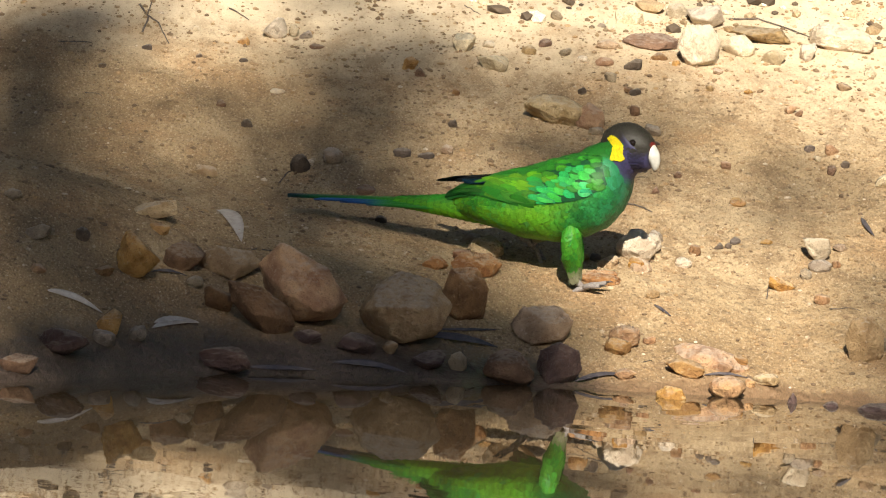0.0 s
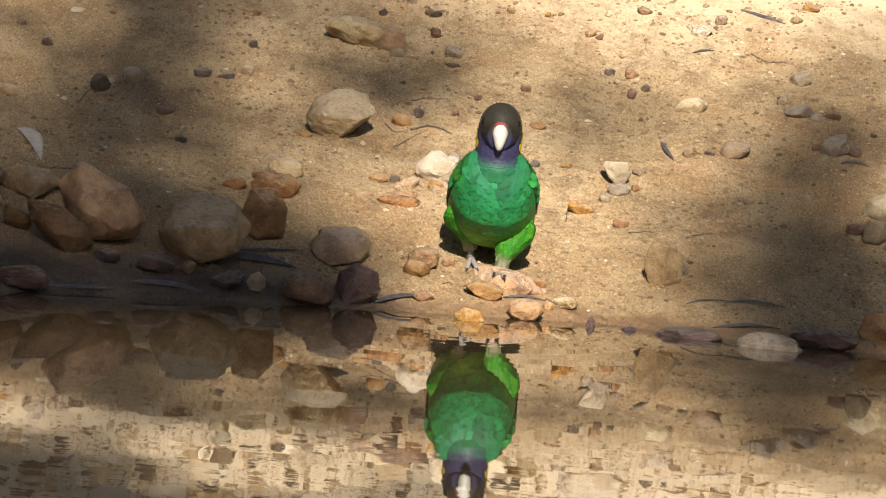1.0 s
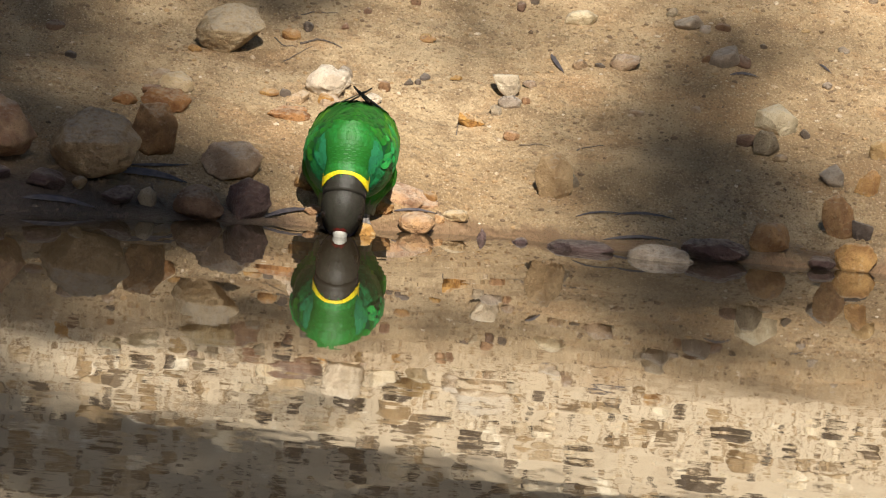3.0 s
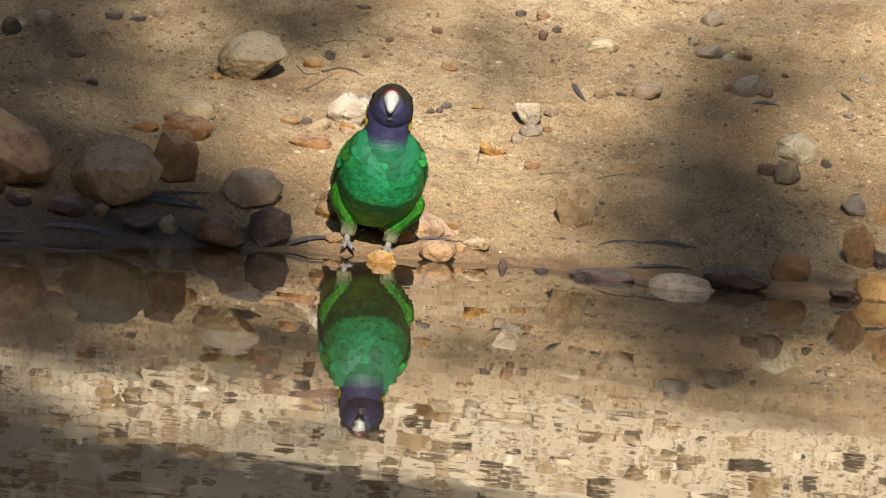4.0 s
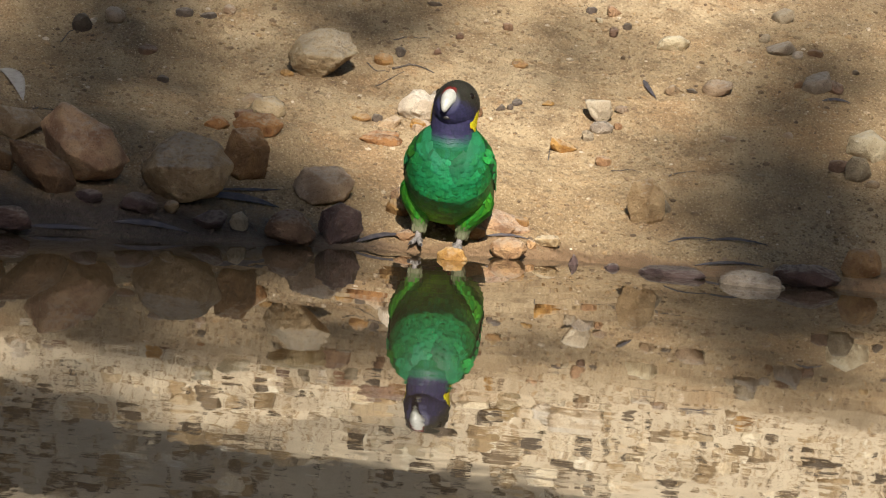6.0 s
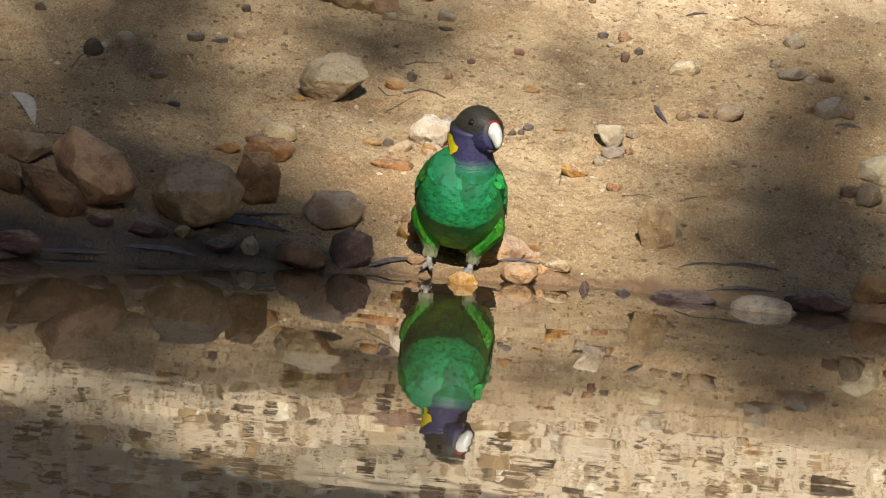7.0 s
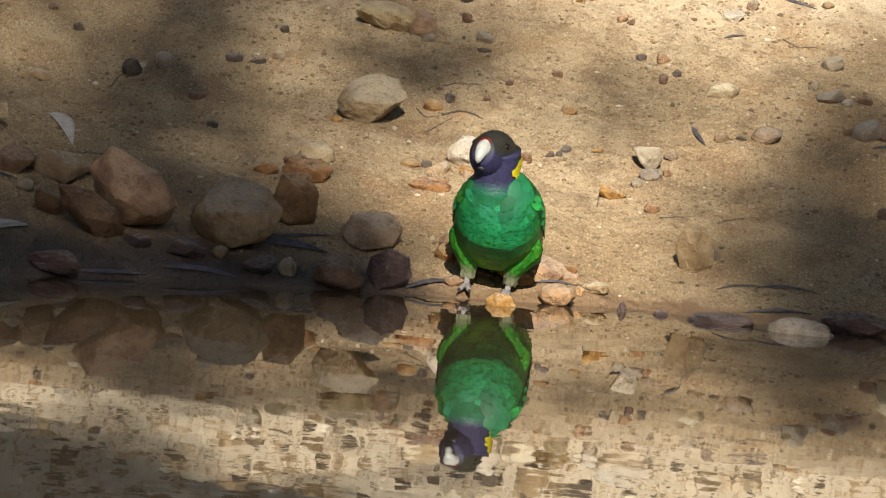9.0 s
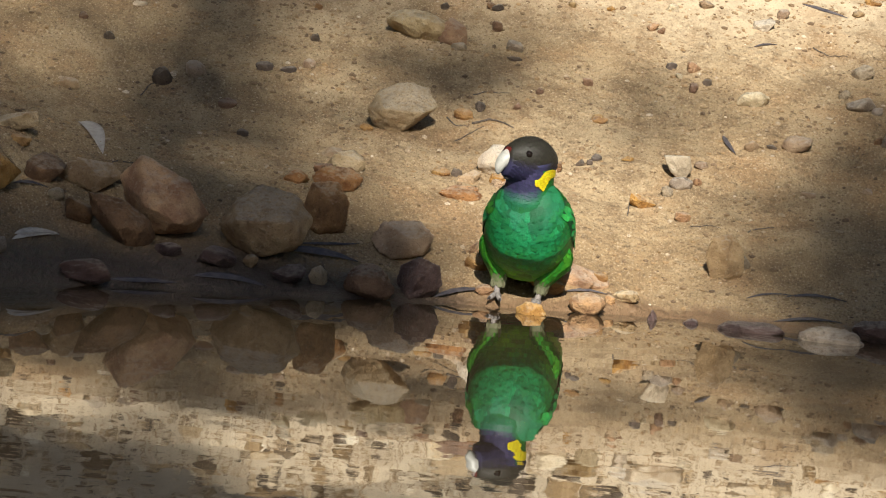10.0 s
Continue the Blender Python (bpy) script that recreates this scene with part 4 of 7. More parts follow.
# ---- the tree whose shade dapples the bank ----
def limb(bm, points, r0, r1):
    rings = []
    for i, p in enumerate(points):
        p = Vector(p)
        d = (Vector(points[min(i + 1, len(points) - 1)]) - Vector(points[max(i - 1, 0)])).normalized()
        side = d.cross(Vector((0.3, 0.9, 0.2))).normalized()
        up = side.cross(d)
        r = r0 + (r1 - r0) * i / (len(points) - 1)
        rings.append([bm.verts.new(p + (side * math.cos(a) + up * math.sin(a)) * r) for a in [k * math.tau / 9 for k in range(9)]])
    for a, b in zip(rings, rings[1:]):
        for k in range(9):
            bm.faces.new((a[k], a[(k + 1) % 9], b[(k + 1) % 9], b[k]))
    bm.faces.new(rings[0][::-1]), bm.faces.new(rings[-1])


CROWN_AWAY = 11.0
SHADE = []


def clump(x, y, a, b, thick):
    """A clump of leaves: the middle of its shade on the bank, the half sizes, and how thick the leaves are."""
    SHADE.append((x, y, a, b, thick))


clump(-0.599, 0.437, 0.062, 0.340, 4.9)
clump(-0.468, -0.248, 0.141, 0.170, 4.0)
clump(-0.301, -0.168, 0.146, 0.118, 0.9)
clump(-0.164, -0.113, 0.124, 0.092, 2.5)
clump(-0.076, -0.081, 0.084, 0.065, 2.0)
clump(-0.242, 0.694, 0.118, 0.118, 2.0)
clump(-0.257, 0.465, 0.084, 0.170, 3.3)
clump(0.201, 0.469, 0.096, 0.072, 0.9)
clump(0.413, 0.120, 0.115, 0.157, 3.0)
clump(0.406, -0.040, 0.112, 0.078, 1.5)
clump(0.450, 0.451, 0.062, 0.170, 1.4)
clump(-0.163, 0.050, 0.107, 0.131, 0.8)
clump(-0.308, 0.062, 0.129, 0.157, 2.3)
clump(-0.433, 0.297, 0.124, 0.196, 1.5)
clump(0.525, 0.287, 0.090, 0.196, 0.5)
clump(-0.005, 0.543, 0.073, 0.105, 1.9)
clump(-0.119, -0.024, 0.090, 0.072, 0.6)
clump(-0.204, -0.030, 0.112, 0.092, 1.0)
clump(-0.082, 0.022, 0.079, 0.092, 0.7)
clump(-0.105, 0.038, 0.124, 0.131, 0.4)
clump(-0.011, -0.023, 0.051, 0.065, 0.8)
clump(-0.272, 1.039, 0.186, 0.157, 0.3)
clump(-0.433, 1.147, 0.135, 0.170, 4.2)
clump(-0.458, 1.606, 0.180, 0.262, 4.9)
clump(-0.288, 1.469, 0.146, 0.183, 4.7)
clump(-0.145, 1.791, 0.169, 0.170, 5.0)
clump(0.011, 2.013, 0.129, 0.118, 0.5)
clump(-0.033, 1.540, 0.129, 0.131, 1.4)
clump(0.135, 1.478, 0.107, 0.118, 0.3)
clump(-0.178, 1.392, 0.107, 0.105, 2.0)
clump(-0.340, 1.276, 0.090, 0.105, 1.9)
clump(-0.111, 2.099, 0.197, 0.157, 4.0)
clump(0.175, 1.824, 0.129, 0.118, 0.4)
clump(0.498, 0.073, 0.084, 0.092, 0.8)
clump(-0.056, 0.235, 0.067, 0.157, 0.5)
clump(-0.170, 0.300, 0.070, 0.120, 0.9)
clump(-0.070, 0.420, 0.080, 0.100, 0.3)
clump(-0.150, 0.140, 0.070, 0.070, 0.25)
clump(0.560, 0.000, 0.080, 0.080, 1.2)
clump(-0.050, 1.450, 0.120, 0.100, 2.4)
clump(0.100, 1.500, 0.120, 0.120, 2.8)
clump(0.250, 1.640, 0.120, 0.130, 3.2)
clump(0.400, 1.700, 0.120, 0.130, 3.2)
clump(0.540, 1.720, 0.120, 0.130, 3.0)
clump(0.080, 1.840, 0.150, 0.160, 3.2)
clump(0.300, 1.960, 0.180, 0.150, 3.2)
clump(0.560, 1.980, 0.160, 0.150, 3.0)
clump(0.000, 0.512, 0.150, 0.150, 0.4)
clump(-0.104, 1.219, 0.096, 0.092, 0.6)
clump(0.557, 0.173, 0.067, 0.105, 0.5)
clump(-0.531, 0.068, 0.067, 0.092, 2.1)
clump(-0.540, -0.250, 0.065, 0.100, 0.4)
clump(-0.540, -0.090, 0.065, 0.100, 1.9)
clump(-0.420, -0.090, 0.065, 0.100, 0.5)
clump(-0.180, -0.090, 0.065, 0.100, 0.3)
clump(-0.540, 0.070, 0.065, 0.100, 0.5)
clump(0.420, 0.070, 0.065, 0.100, 0.4)
clump(-0.300, 0.230, 0.065, 0.100, 0.9)
clump(0.420, 0.230, 0.065, 0.100, 1.1)
clump(-0.300, 0.390, 0.065, 0.100, 1.0)
clump(0.180, 0.390, 0.065, 0.100, 0.3)
clump(0.420, 0.390, 0.065, 0.100, 0.8)
clump(-0.420, 0.550, 0.065, 0.100, 0.7)
clump(-0.060, 0.550, 0.065, 0.100, 0.7)
clump(0.540, 0.550, 0.065, 0.100, 0.4)
clump(-0.660, 0.710, 0.065, 0.100, 0.8)
clump(-0.540, 0.710, 0.065, 0.100, 1.0)
clump(-0.060, 0.710, 0.065, 0.100, 0.6)
clump(0.060, 0.710, 0.065, 0.100, 0.4)
clump(0.540, 0.710, 0.065, 0.100, 0.4)
clump(-0.660, 0.870, 0.065, 0.100, 0.7)
clump(-0.540, 0.870, 0.065, 0.100, 1.3)
clump(-0.300, 0.870, 0.065, 0.100, 1.0)
clump(-0.060, 0.870, 0.065, 0.100, 0.4)
clump(-0.300, 1.030, 0.065, 0.100, 0.3)
clump(0.060, 1.030, 0.065, 0.100, 0.8)
clump(-0.060, 1.190, 0.065, 0.100, 0.3)
clump(0.060, 1.190, 0.065, 0.100, 0.8)


def build_tree():
    """A gum tree behind the camera. Its clumps hang where their shade falls on the bank."""
    tree = new("gum_tree")
    tree.location = (3.4, -10.5, bank(3.4, -10.5))
    tagged(tree, "tall gum tree with sparse hanging leaf clumps by the pool", "tree")
    base = tree.location.copy()
    rng = random.Random(5)
    across = Vector((1, 0, 0))
    across = (across - TO_SUN * across.dot(TO_SUN)).normalized()
    rise = TO_SUN.cross(across).normalized()
    if rise.z < 0:
        rise = -rise
    bm = bmesh.new()
    centres = []
    for x, y, a, b, thick in SHADE:
        ground_at = Vector((x, y, bank(x, y)))
        away = CROWN_AWAY + rng.uniform(-0.6, 0.6)
        c = ground_at + TO_SUN * away
        centres.append(c)
        # the patch's half sizes, seen square to the sun
        h = b * (Vector((0, 1, 0.31)).dot(rise))
        for _ in range(int(thick * 9330 * a * h)):
            u, v = rng.gauss(0, 0.7), rng.gauss(0, 0.7)
            if u * u + v * v > 2.6:
                continue
            p = c + across * u * a + rise * v * h + TO_SUN * rng.uniform(-0.35, 0.35)
            d = Vector((rng.uniform(-1, 1), rng.uniform(-1, 1), rng.uniform(-1.6, 0.2))).normalized()
            s = d.cross(Vector((rng.uniform(-1, 1), rng.uniform(-1, 1), rng.uniform(-1, 1)))).normalized()
            long, half = rng.uniform(0.05, 0.08), rng.uniform(0.008, 0.012)
            q = [p - d * long / 2, p + s * half, p + d * long / 2, p - s * half]
            bm.faces.new([bm.verts.new(w - base) for w in q])
    part("crown", bm, FOLIAGE, tree, "sparse hanging grey-green gum leaves", False)
    bm = bmesh.new()
    fork = Vector((0.2, 0.6, 4.6))
    limb(bm, [(0, 0, -0.2), (0.1, 0.1, 1.5), (0.05, 0.3, 3.2), fork], 0.24, 0.15)
    part("trunk", bm, BARK, tree, "smooth pale gum trunk")
    for k in range(5):
        lo = Vector((-1.0 - 0.9 * k, 1.4 + 0.2 * k, 6.0 + 0.35 * k)) + Vector((0, 0, 3.2))
        bm = bmesh.new()
        limb(bm, [fork, fork.lerp(lo, 0.5) + Vector((0, 0, 0.5)), lo], 0.10, 0.02)
        part("limb", bm, BARK, tree)
    return tree


def leafy(bm, rng, p, d, long, half):
    s = d.cross(Vector((rng.uniform(-1, 1), rng.uniform(-1, 1), rng.uniform(-1, 1)))).normalized()
    bm.faces.new([bm.verts.new(w) for w in (p - d * long / 2, p + s * half, p + d * long / 2, p - s * half)])


def build_sky_screen():
    """An added, unseen ring of leaves, out of the sun's way, that keeps the shade on the bank deep."""
    rng = random.Random(9)
    bm = bmesh.new()
    for _ in range(9000):
        a = rng.uniform(0, math.tau)
        r = rng.uniform(13, 19)
        towards_sun = max(0.0, math.cos(a + math.pi / 2))
        top = 14.0 - 8.5 * smooth(0.55, 0.9, towards_sun)
        x, y = r * math.cos(a), r * math.sin(a) - 2.0
        z = bank(x, y) + rng.random() ** 0.8 * top * (0.8 + 0.3 * math.sin(a * 9) * math.sin(a * 23))
        d = Vector((rng.uniform(-1, 1), rng.uniform(-1, 1), rng.uniform(-1, 1))).normalized()
        leafy(bm, rng, Vector((x, y, z)), d, rng.uniform(0.8, 1.5), rng.uniform(0.25, 0.5))
    for _ in range(1500):  # more added leaves overhead, to block the high sky
        x, y = rng.uniform(-11, 11), rng.uniform(-9, 12)
        z = rng.uniform(8.5, 11.5)
        foot = Vector((x, y, z)) - TO_SUN * (z / TO_SUN.z)
        if abs(foot.x) < 2.2 and -3.0 < foot.y < 4.5:
            continue
        d = Vector((rng.uniform(-1, 1), rng.uniform(-1, 1), rng.uniform(-0.6, 0.6))).normalized()
        leafy(bm, rng, Vector((x, y, z)), d, rng.uniform(0.6, 1.2), rng.uniform(0.15, 0.35))
    ob = new("woodland", mesh_of(bm, shade=False))
    ob.data.materials.append(FOLIAGE)
    return tagged(ob, "unseen ring and roof of green leaves added to block skylight", "trees", kind="stuff")


build_tree()
build_sky_screen()


# ---- the parrot ----
TORSO = [  # along the body from the tail's root to the neck: x, middle height, half width, half height
    (-0.094, 0.030, 0.010, 0.008), (-0.076, 0.027, 0.020, 0.014), (-0.052, 0.019, 0.0365, 0.022), (-0.024, 0.009, 0.0425, 0.0325),
    (0.008, 0.001, 0.0430, 0.0390), (0.038, -0.002, 0.0430, 0.0410), (0.060, -0.002, 0.0422, 0.0395), (0.078, 0.003, 0.0385, 0.0345),
    (0.090, 0.008, 0.0312, 0.0280), (0.098, 0.012, 0.0225, 0.0195), (0.103, 0.013, 0.010, 0.010), (0.1045, 0.013, 0.003, 0.003)]


def torso_at(x, a):
    """Point of the body's surface: a = 0 on the back, a half turn under the belly, positive to the bird's left."""
    cols = [np.interp(x, [s[0] for s in TORSO], [s[k] for s in TORSO]) for k in (1, 2, 3)]
    c = math.cos(a)
    girth = 1.0 - 0.16 * max(0.0, c) ** 2 * smooth(0.0, 0.06, x) + 0.07 * max(0.0, -c) * smooth(0.07, 0.0, x)
    keel = 0.0022 * max(0.0, -c) ** 6 * smooth(0.0, 0.05, x)
    return Vector((x, cols[1] * girth * math.sin(a), cols[0] + cols[2] * c + keel))


def torso_out(x, a):
    e = 0.004
    return ((torso_at(x + e, a) - torso_at(x - e, a)).cross(torso_at(x, a + 0.05) - torso_at(x, a - 0.05))).normalized()


def lofted(rings, closed=True):
    bm = bmesh.new()
    vs = [[bm.verts.new(p) for p in ring] for ring in rings]
    n = len(vs[0])
    for a, b in zip(vs, vs[1:]):
        for k in range(n if closed else n - 1):
            bm.faces.new((a[k], a[(k + 1) % n], b[(k + 1) % n], b[k]))
    if closed:
        bm.faces.new(vs[0][::-1]), bm.faces.new(vs[-1])
    bmesh.ops.recalc_face_normals(bm, faces=bm.faces)
    return bm


def blend(a, b, k):
    return tuple(p + (q - p) * k for p, q in zip(a, b))


TURQUOISE, GREEN, LIME, GRASS = (0.014, 0.190, 0.062), (0.020, 0.180, 0.018), (0.130, 0.37, 0.012), (0.032, 0.225, 0.014)
DEEP, NAVY, SKYBLUE, YELLOW = (0.006, 0.055, 0.016), (0.010, 0.011, 0.016), (0.05, 0.18, 0.55), (0.70, 0.56, 0.010)
EMERALD, SOOT, VIOLET, RED = (0.016, 0.34, 0.105), (0.026, 0.020, 0.017), (0.040, 0.034, 0.092), (0.16, 0.016, 0.012)


def body_tint(x, a):
    under = max(smooth(1.2, 1.9, abs(a)), smooth(0.086, 0.096, x))
    back = blend(blend(LIME, GRASS, smooth(-0.085, -0.045, x)), GREEN, smooth(-0.03, 0.05, x))
    flank = blend(LIME, GREEN, smooth(0.012, 0.070, x + 0.010 * math.sin(5 * a)))
    breast = blend(flank, TURQUOISE, smooth(0.030, 0.085, x) * (0.45 + 0.55 * smooth(1.7, 2.6, abs(a))))
    breast = blend(breast, (0.020, 0.145, 0.075), 0.7 * smooth(0.082, 0.100, x))
    return blend(back, breast, under)


def feather(bm, layer, root, along, out, long, wide, tint, lift=0.10, dark=0.72, path=None, skew=0.0, tilt=0.0, fringe=0.62):
    """One overlapping feather: a rounded, slightly cupped blade, dark at its root and fringed at its tip."""
    side = along.cross(out).normalized()
    rows = []
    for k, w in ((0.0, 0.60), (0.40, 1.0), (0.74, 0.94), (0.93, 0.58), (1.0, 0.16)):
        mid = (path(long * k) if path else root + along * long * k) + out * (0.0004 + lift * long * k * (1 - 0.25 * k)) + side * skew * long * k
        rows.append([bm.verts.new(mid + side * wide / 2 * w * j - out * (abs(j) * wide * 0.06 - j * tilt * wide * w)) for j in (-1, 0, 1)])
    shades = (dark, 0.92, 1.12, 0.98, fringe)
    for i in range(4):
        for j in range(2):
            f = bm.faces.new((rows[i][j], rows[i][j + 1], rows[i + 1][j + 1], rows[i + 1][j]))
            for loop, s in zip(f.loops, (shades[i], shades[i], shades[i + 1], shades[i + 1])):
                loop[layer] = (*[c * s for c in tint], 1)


def tinted(bm, tint):
    layer = bm.loops.layers.float_color.new("tint")
    for f in bm.faces:
        for loop in f.loops:
            loop[layer] = (*tint(loop.vert.co), 1)
    return layer


def build_torso(parrot):
    rings = [[torso_at(x, q) - 0.0008 * torso_out(x, q) for q in [k * math.tau / 40 for k in range(40)]] for x in np.linspace(TORSO[0][0], TORSO[-1][0], 36)]
    bm = lofted(rings)
    layer = tinted(bm, lambda p: tuple(0.8 * c for c in body_tint(p.x, math.atan2(p.y, p.z))))
    rng = random.Random(11)
    x, row = -0.086, 0
    while x < 0.1000:
        girth = math.tau * 0.9 * np.interp(x, [s[0] for s in TORSO], [s[2] for s in TORSO])
        size = (0.0058 + 0.0022 * smooth(0.09, 0.0, x) + 0.0030 * smooth(0.088, 0.096, x)) * rng.uniform(0.92, 1.08)
        n = max(8, int(girth / (size * 0.60)))
        for k in range(n):
            a = (k + 0.5 * (row % 2) + rng.uniform(-0.4, 0.4)) / n * math.tau - math.pi
            p, out = torso_at(x + rng.uniform(-0.0022, 0.0022) * (x < 0.1), a), torso_out(x, a)
            along = (torso_at(x - 0.004, a) - torso_at(x + 0.004, a)).normalized()
            x0 = p.x

            def path(d, x0=x0, a=a):  # the feather follows the body's curve
                here = torso_at(x0, a)
                while x0 > -0.092:
                    x0 -= 0.0008
                    ahead = torso_at(x0, a)
                    step = (ahead - here).length
                    if step >= d:
                        return here.lerp(ahead, d / step)
                    here, d = ahead, d - step
                return here
            patch = noise.noise(p * 42 + Vector((3, 0, 0))) + 0.5 * noise.noise(p * 110)
            tint = blend(body_tint(x + rng.uniform(-0.006, 0.006), a), DEEP, min(0.55, 0.06 * rng.random() + 0.65 * max(0.0, patch)))
            if abs(a) < 1.0 and x > -0.06:
                tint = blend(tint, DEEP, (0.25 + 0.45 * rng.random()) * smooth(1.1, 0.6, abs(a)))
            shade = rng.uniform(0.80, 1.16)
            tint = tuple(c * shade for c in tint)
            tint = blend(tint, EMERALD, 0.5 * max(0.0, -patch) * rng.random() + (0.25 if rng.random() < 0.05 else 0.0))
            ruffle = 0.05 + 0.05 * rng.random() ** 2 * smooth(0.108, 0.08, x)
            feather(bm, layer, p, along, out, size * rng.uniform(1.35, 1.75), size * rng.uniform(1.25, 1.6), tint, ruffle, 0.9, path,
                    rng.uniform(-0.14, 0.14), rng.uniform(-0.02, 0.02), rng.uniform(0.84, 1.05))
        x += 0.0040
        row += 1
    torso = part("torso", bm, PLUMAGE, parrot, "green feathered body, turquoise on the breast and lime below")
    return torso


def wing_at(s, r, side):
    """The folded wing's surface: s from the shoulder back, r from the back's ridge down the flank."""
    x = 0.087 - 0.157 * s
    a = side * (0.05 + (1.74 - 0.58 * s) * r) * (1 - 0.35 * smooth(0.6, 1.0, s))
    p, out = torso_at(x, a), torso_out(x, a)
    return p + out * (0.0012 + 0.0042 * math.sin(math.pi * min(1, 0.1 + 0.85 * r)) * smooth(0.0, 0.2, s)), out


def build_wing(parrot, side):
    rings = [[wing_at(s, r, side)[0] for r in np.linspace(0, 1, 12)] for s in np.linspace(0, 1, 20)]
    bm = lofted(rings, closed=False)
    tinted(bm, lambda p: DEEP)
    wing = part("wing", bm, PLUMAGE, parrot, "folded green wing with dark flight feathers")
    rng = random.Random(23 + side)
    for i in range(24):
        for k in range(9):
            s = min(0.97, max(0.0, 0.95 - 0.95 * (i + rng.uniform(-0.45, 0.45)) / 23))
            r = (k + 0.5 * (i % 2) + rng.uniform(-0.35, 0.35)) / 8.5
            if r > 1.02:
                continue
            p, out = wing_at(s, r, side)
            along = (wing_at(s + 0.03, r, side)[0] - wing_at(s - 0.03, r, side)[0]).normalized()
            tint = blend(blend(GRASS, GREEN, rng.random()), DEEP, 0.55 * rng.random() ** 1.5)
            if 0.50 < r < 0.95 and 0.22 < s < 0.80:
                tint = blend(tint, LIME, rng.uniform(0.1, 0.8))
            # shoulder feathers: emerald, with the sun's sheen painted into their tint
            if r > 0.55 and s < 0.42 and rng.random() < 0.75:
                tint = blend(blend((0.050, 0.46, 0.075), EMERALD, rng.random()), GREEN, rng.random() * 0.6 * smooth(1.0, 0.7, r))
            if s > 0.72:
                tint = blend(tint, DEEP, rng.uniform(0.3, 0.8))
            long = 0.011 + 0.026 * smooth(0.15, 0.9, s)

            def path(d, s=s, r=r):  # lies along the folded wing
                return wing_at(min(1.12, s + d / 0.157), r * (1 - 0.25 * d / 0.04), side)[0]
            bm = bmesh.new()
            layer = bm.loops.layers.float_color.new("tint")
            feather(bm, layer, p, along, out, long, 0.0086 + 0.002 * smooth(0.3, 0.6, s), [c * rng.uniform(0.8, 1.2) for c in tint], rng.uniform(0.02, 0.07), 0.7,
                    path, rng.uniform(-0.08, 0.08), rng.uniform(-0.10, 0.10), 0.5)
            part("covert_feather", bm, PLUMAGE, wing)
    for k in range(3):  # long dark flight feathers reaching over the tail
        bm = bmesh.new()
        layer = bm.loops.layers.float_color.new("tint")
        root = wing_at(0.80, 0.25 + 0.18 * k, side)[0]
        tip = Vector((-0.097 + 0.012 * k, side * (-0.009 + 0.005 * k), 0.058 - 0.003 * k))
        feather(bm, layer, root + Vector((0, side * 0.001 * k, 0.0012)), (tip - root).normalized(), Vector((0, 0.5 * side, 1)).normalized(), (tip - root).length, 0.011,
                NAVY if k < 2 else (0.012, 0.05, 0.09), 0.015, 0.9)
        bmesh.ops.solidify(bm, geom=bm.faces, thickness=0.0007)
        part("flight_feather", bm, PLUMAGE, wing)
    return wing


def build_tail(parrot):
    """Long graduated tail feathers from a feathered root: green above, blue under, darker towards the tip."""
    rings = []
    for i in range(12):
        k = i / 11
        mid = Vector((0.030 - 0.105 * k, 0, -0.004 + 0.004 * k))
        rings.append([mid + Vector((0, (0.021 - 0.011 * k) * math.cos(q), (0.017 - 0.0125 * k) * math.sin(q))) for q in [m * math.tau / 20 for m in range(20)]])
    bm = lofted(rings)

    def root_tint(p):
        return blend(LIME, GRASS, smooth(-0.008, 0.004, p.z))
    layer = tinted(bm, root_tint)
    rng = random.Random(7)
    for i in range(14):
        k = i / 13
        for m in range(16):
            q = (m + 0.5 * (i % 2) + rng.uniform(-0.2, 0.2)) / 16 * math.tau
            out = Vector((0, math.cos(q), math.sin(q)))
            p = Vector((0.028 - 0.100 * k, (0.021 - 0.011 * k) * math.cos(q), -0.004 + 0.004 * k + (0.017 - 0.0125 * k) * math.sin(q)))
            feather(bm, layer, p, Vector((-1, 0, 0)), out, 0.016, 0.008, root_tint(p), 0.03)
    tail = part("tail", bm, PLUMAGE, parrot, "long narrow tail, green above and blue at the edges")
    for k in range(8):
        off = (k // 2 + 0.5) * (1 if k % 2 else -1)
        long = 0.212 - 0.030 * abs(off)
        rings, n = [], 18
        for i in range(n + 1):
            s = i / n
            half = 0.0082 * (0.95 + 0.20 * s) * math.sqrt(max(0.02, 1 - max(0, (s - 0.80) / 0.20) ** 2))
            mid = Vector((-0.010 - long * s, off * (0.0015 + 0.0014 * s), 0.003 - 0.0024 * abs(off) * (1 - 0.35 * s)))
            rings.append([mid + Vector((0, half * math.cos(q), 0.0030 * (1 - 0.3 * s) * math.sin(q))) for q in [m * math.tau / 8 for m in range(8)]])
        bm = lofted(rings)

        def tint(p, off=off):
            s = smooth(-0.05, -0.22, p.x)
            if abs(off) < 1:
                return blend(blend(GRASS, (0.006, 0.085, 0.035), s), (0.005, 0.035, 0.05), smooth(0.8, 1.0, s))
            return blend(blend(GREEN, (0.010, 0.06, 0.22), smooth(0.1, 0.4, s)), SKYBLUE, smooth(0.4, 0.9, s))
        tinted(bm, tint)
        part("tail_feather", bm, PLUMAGE, tail)
    return tail


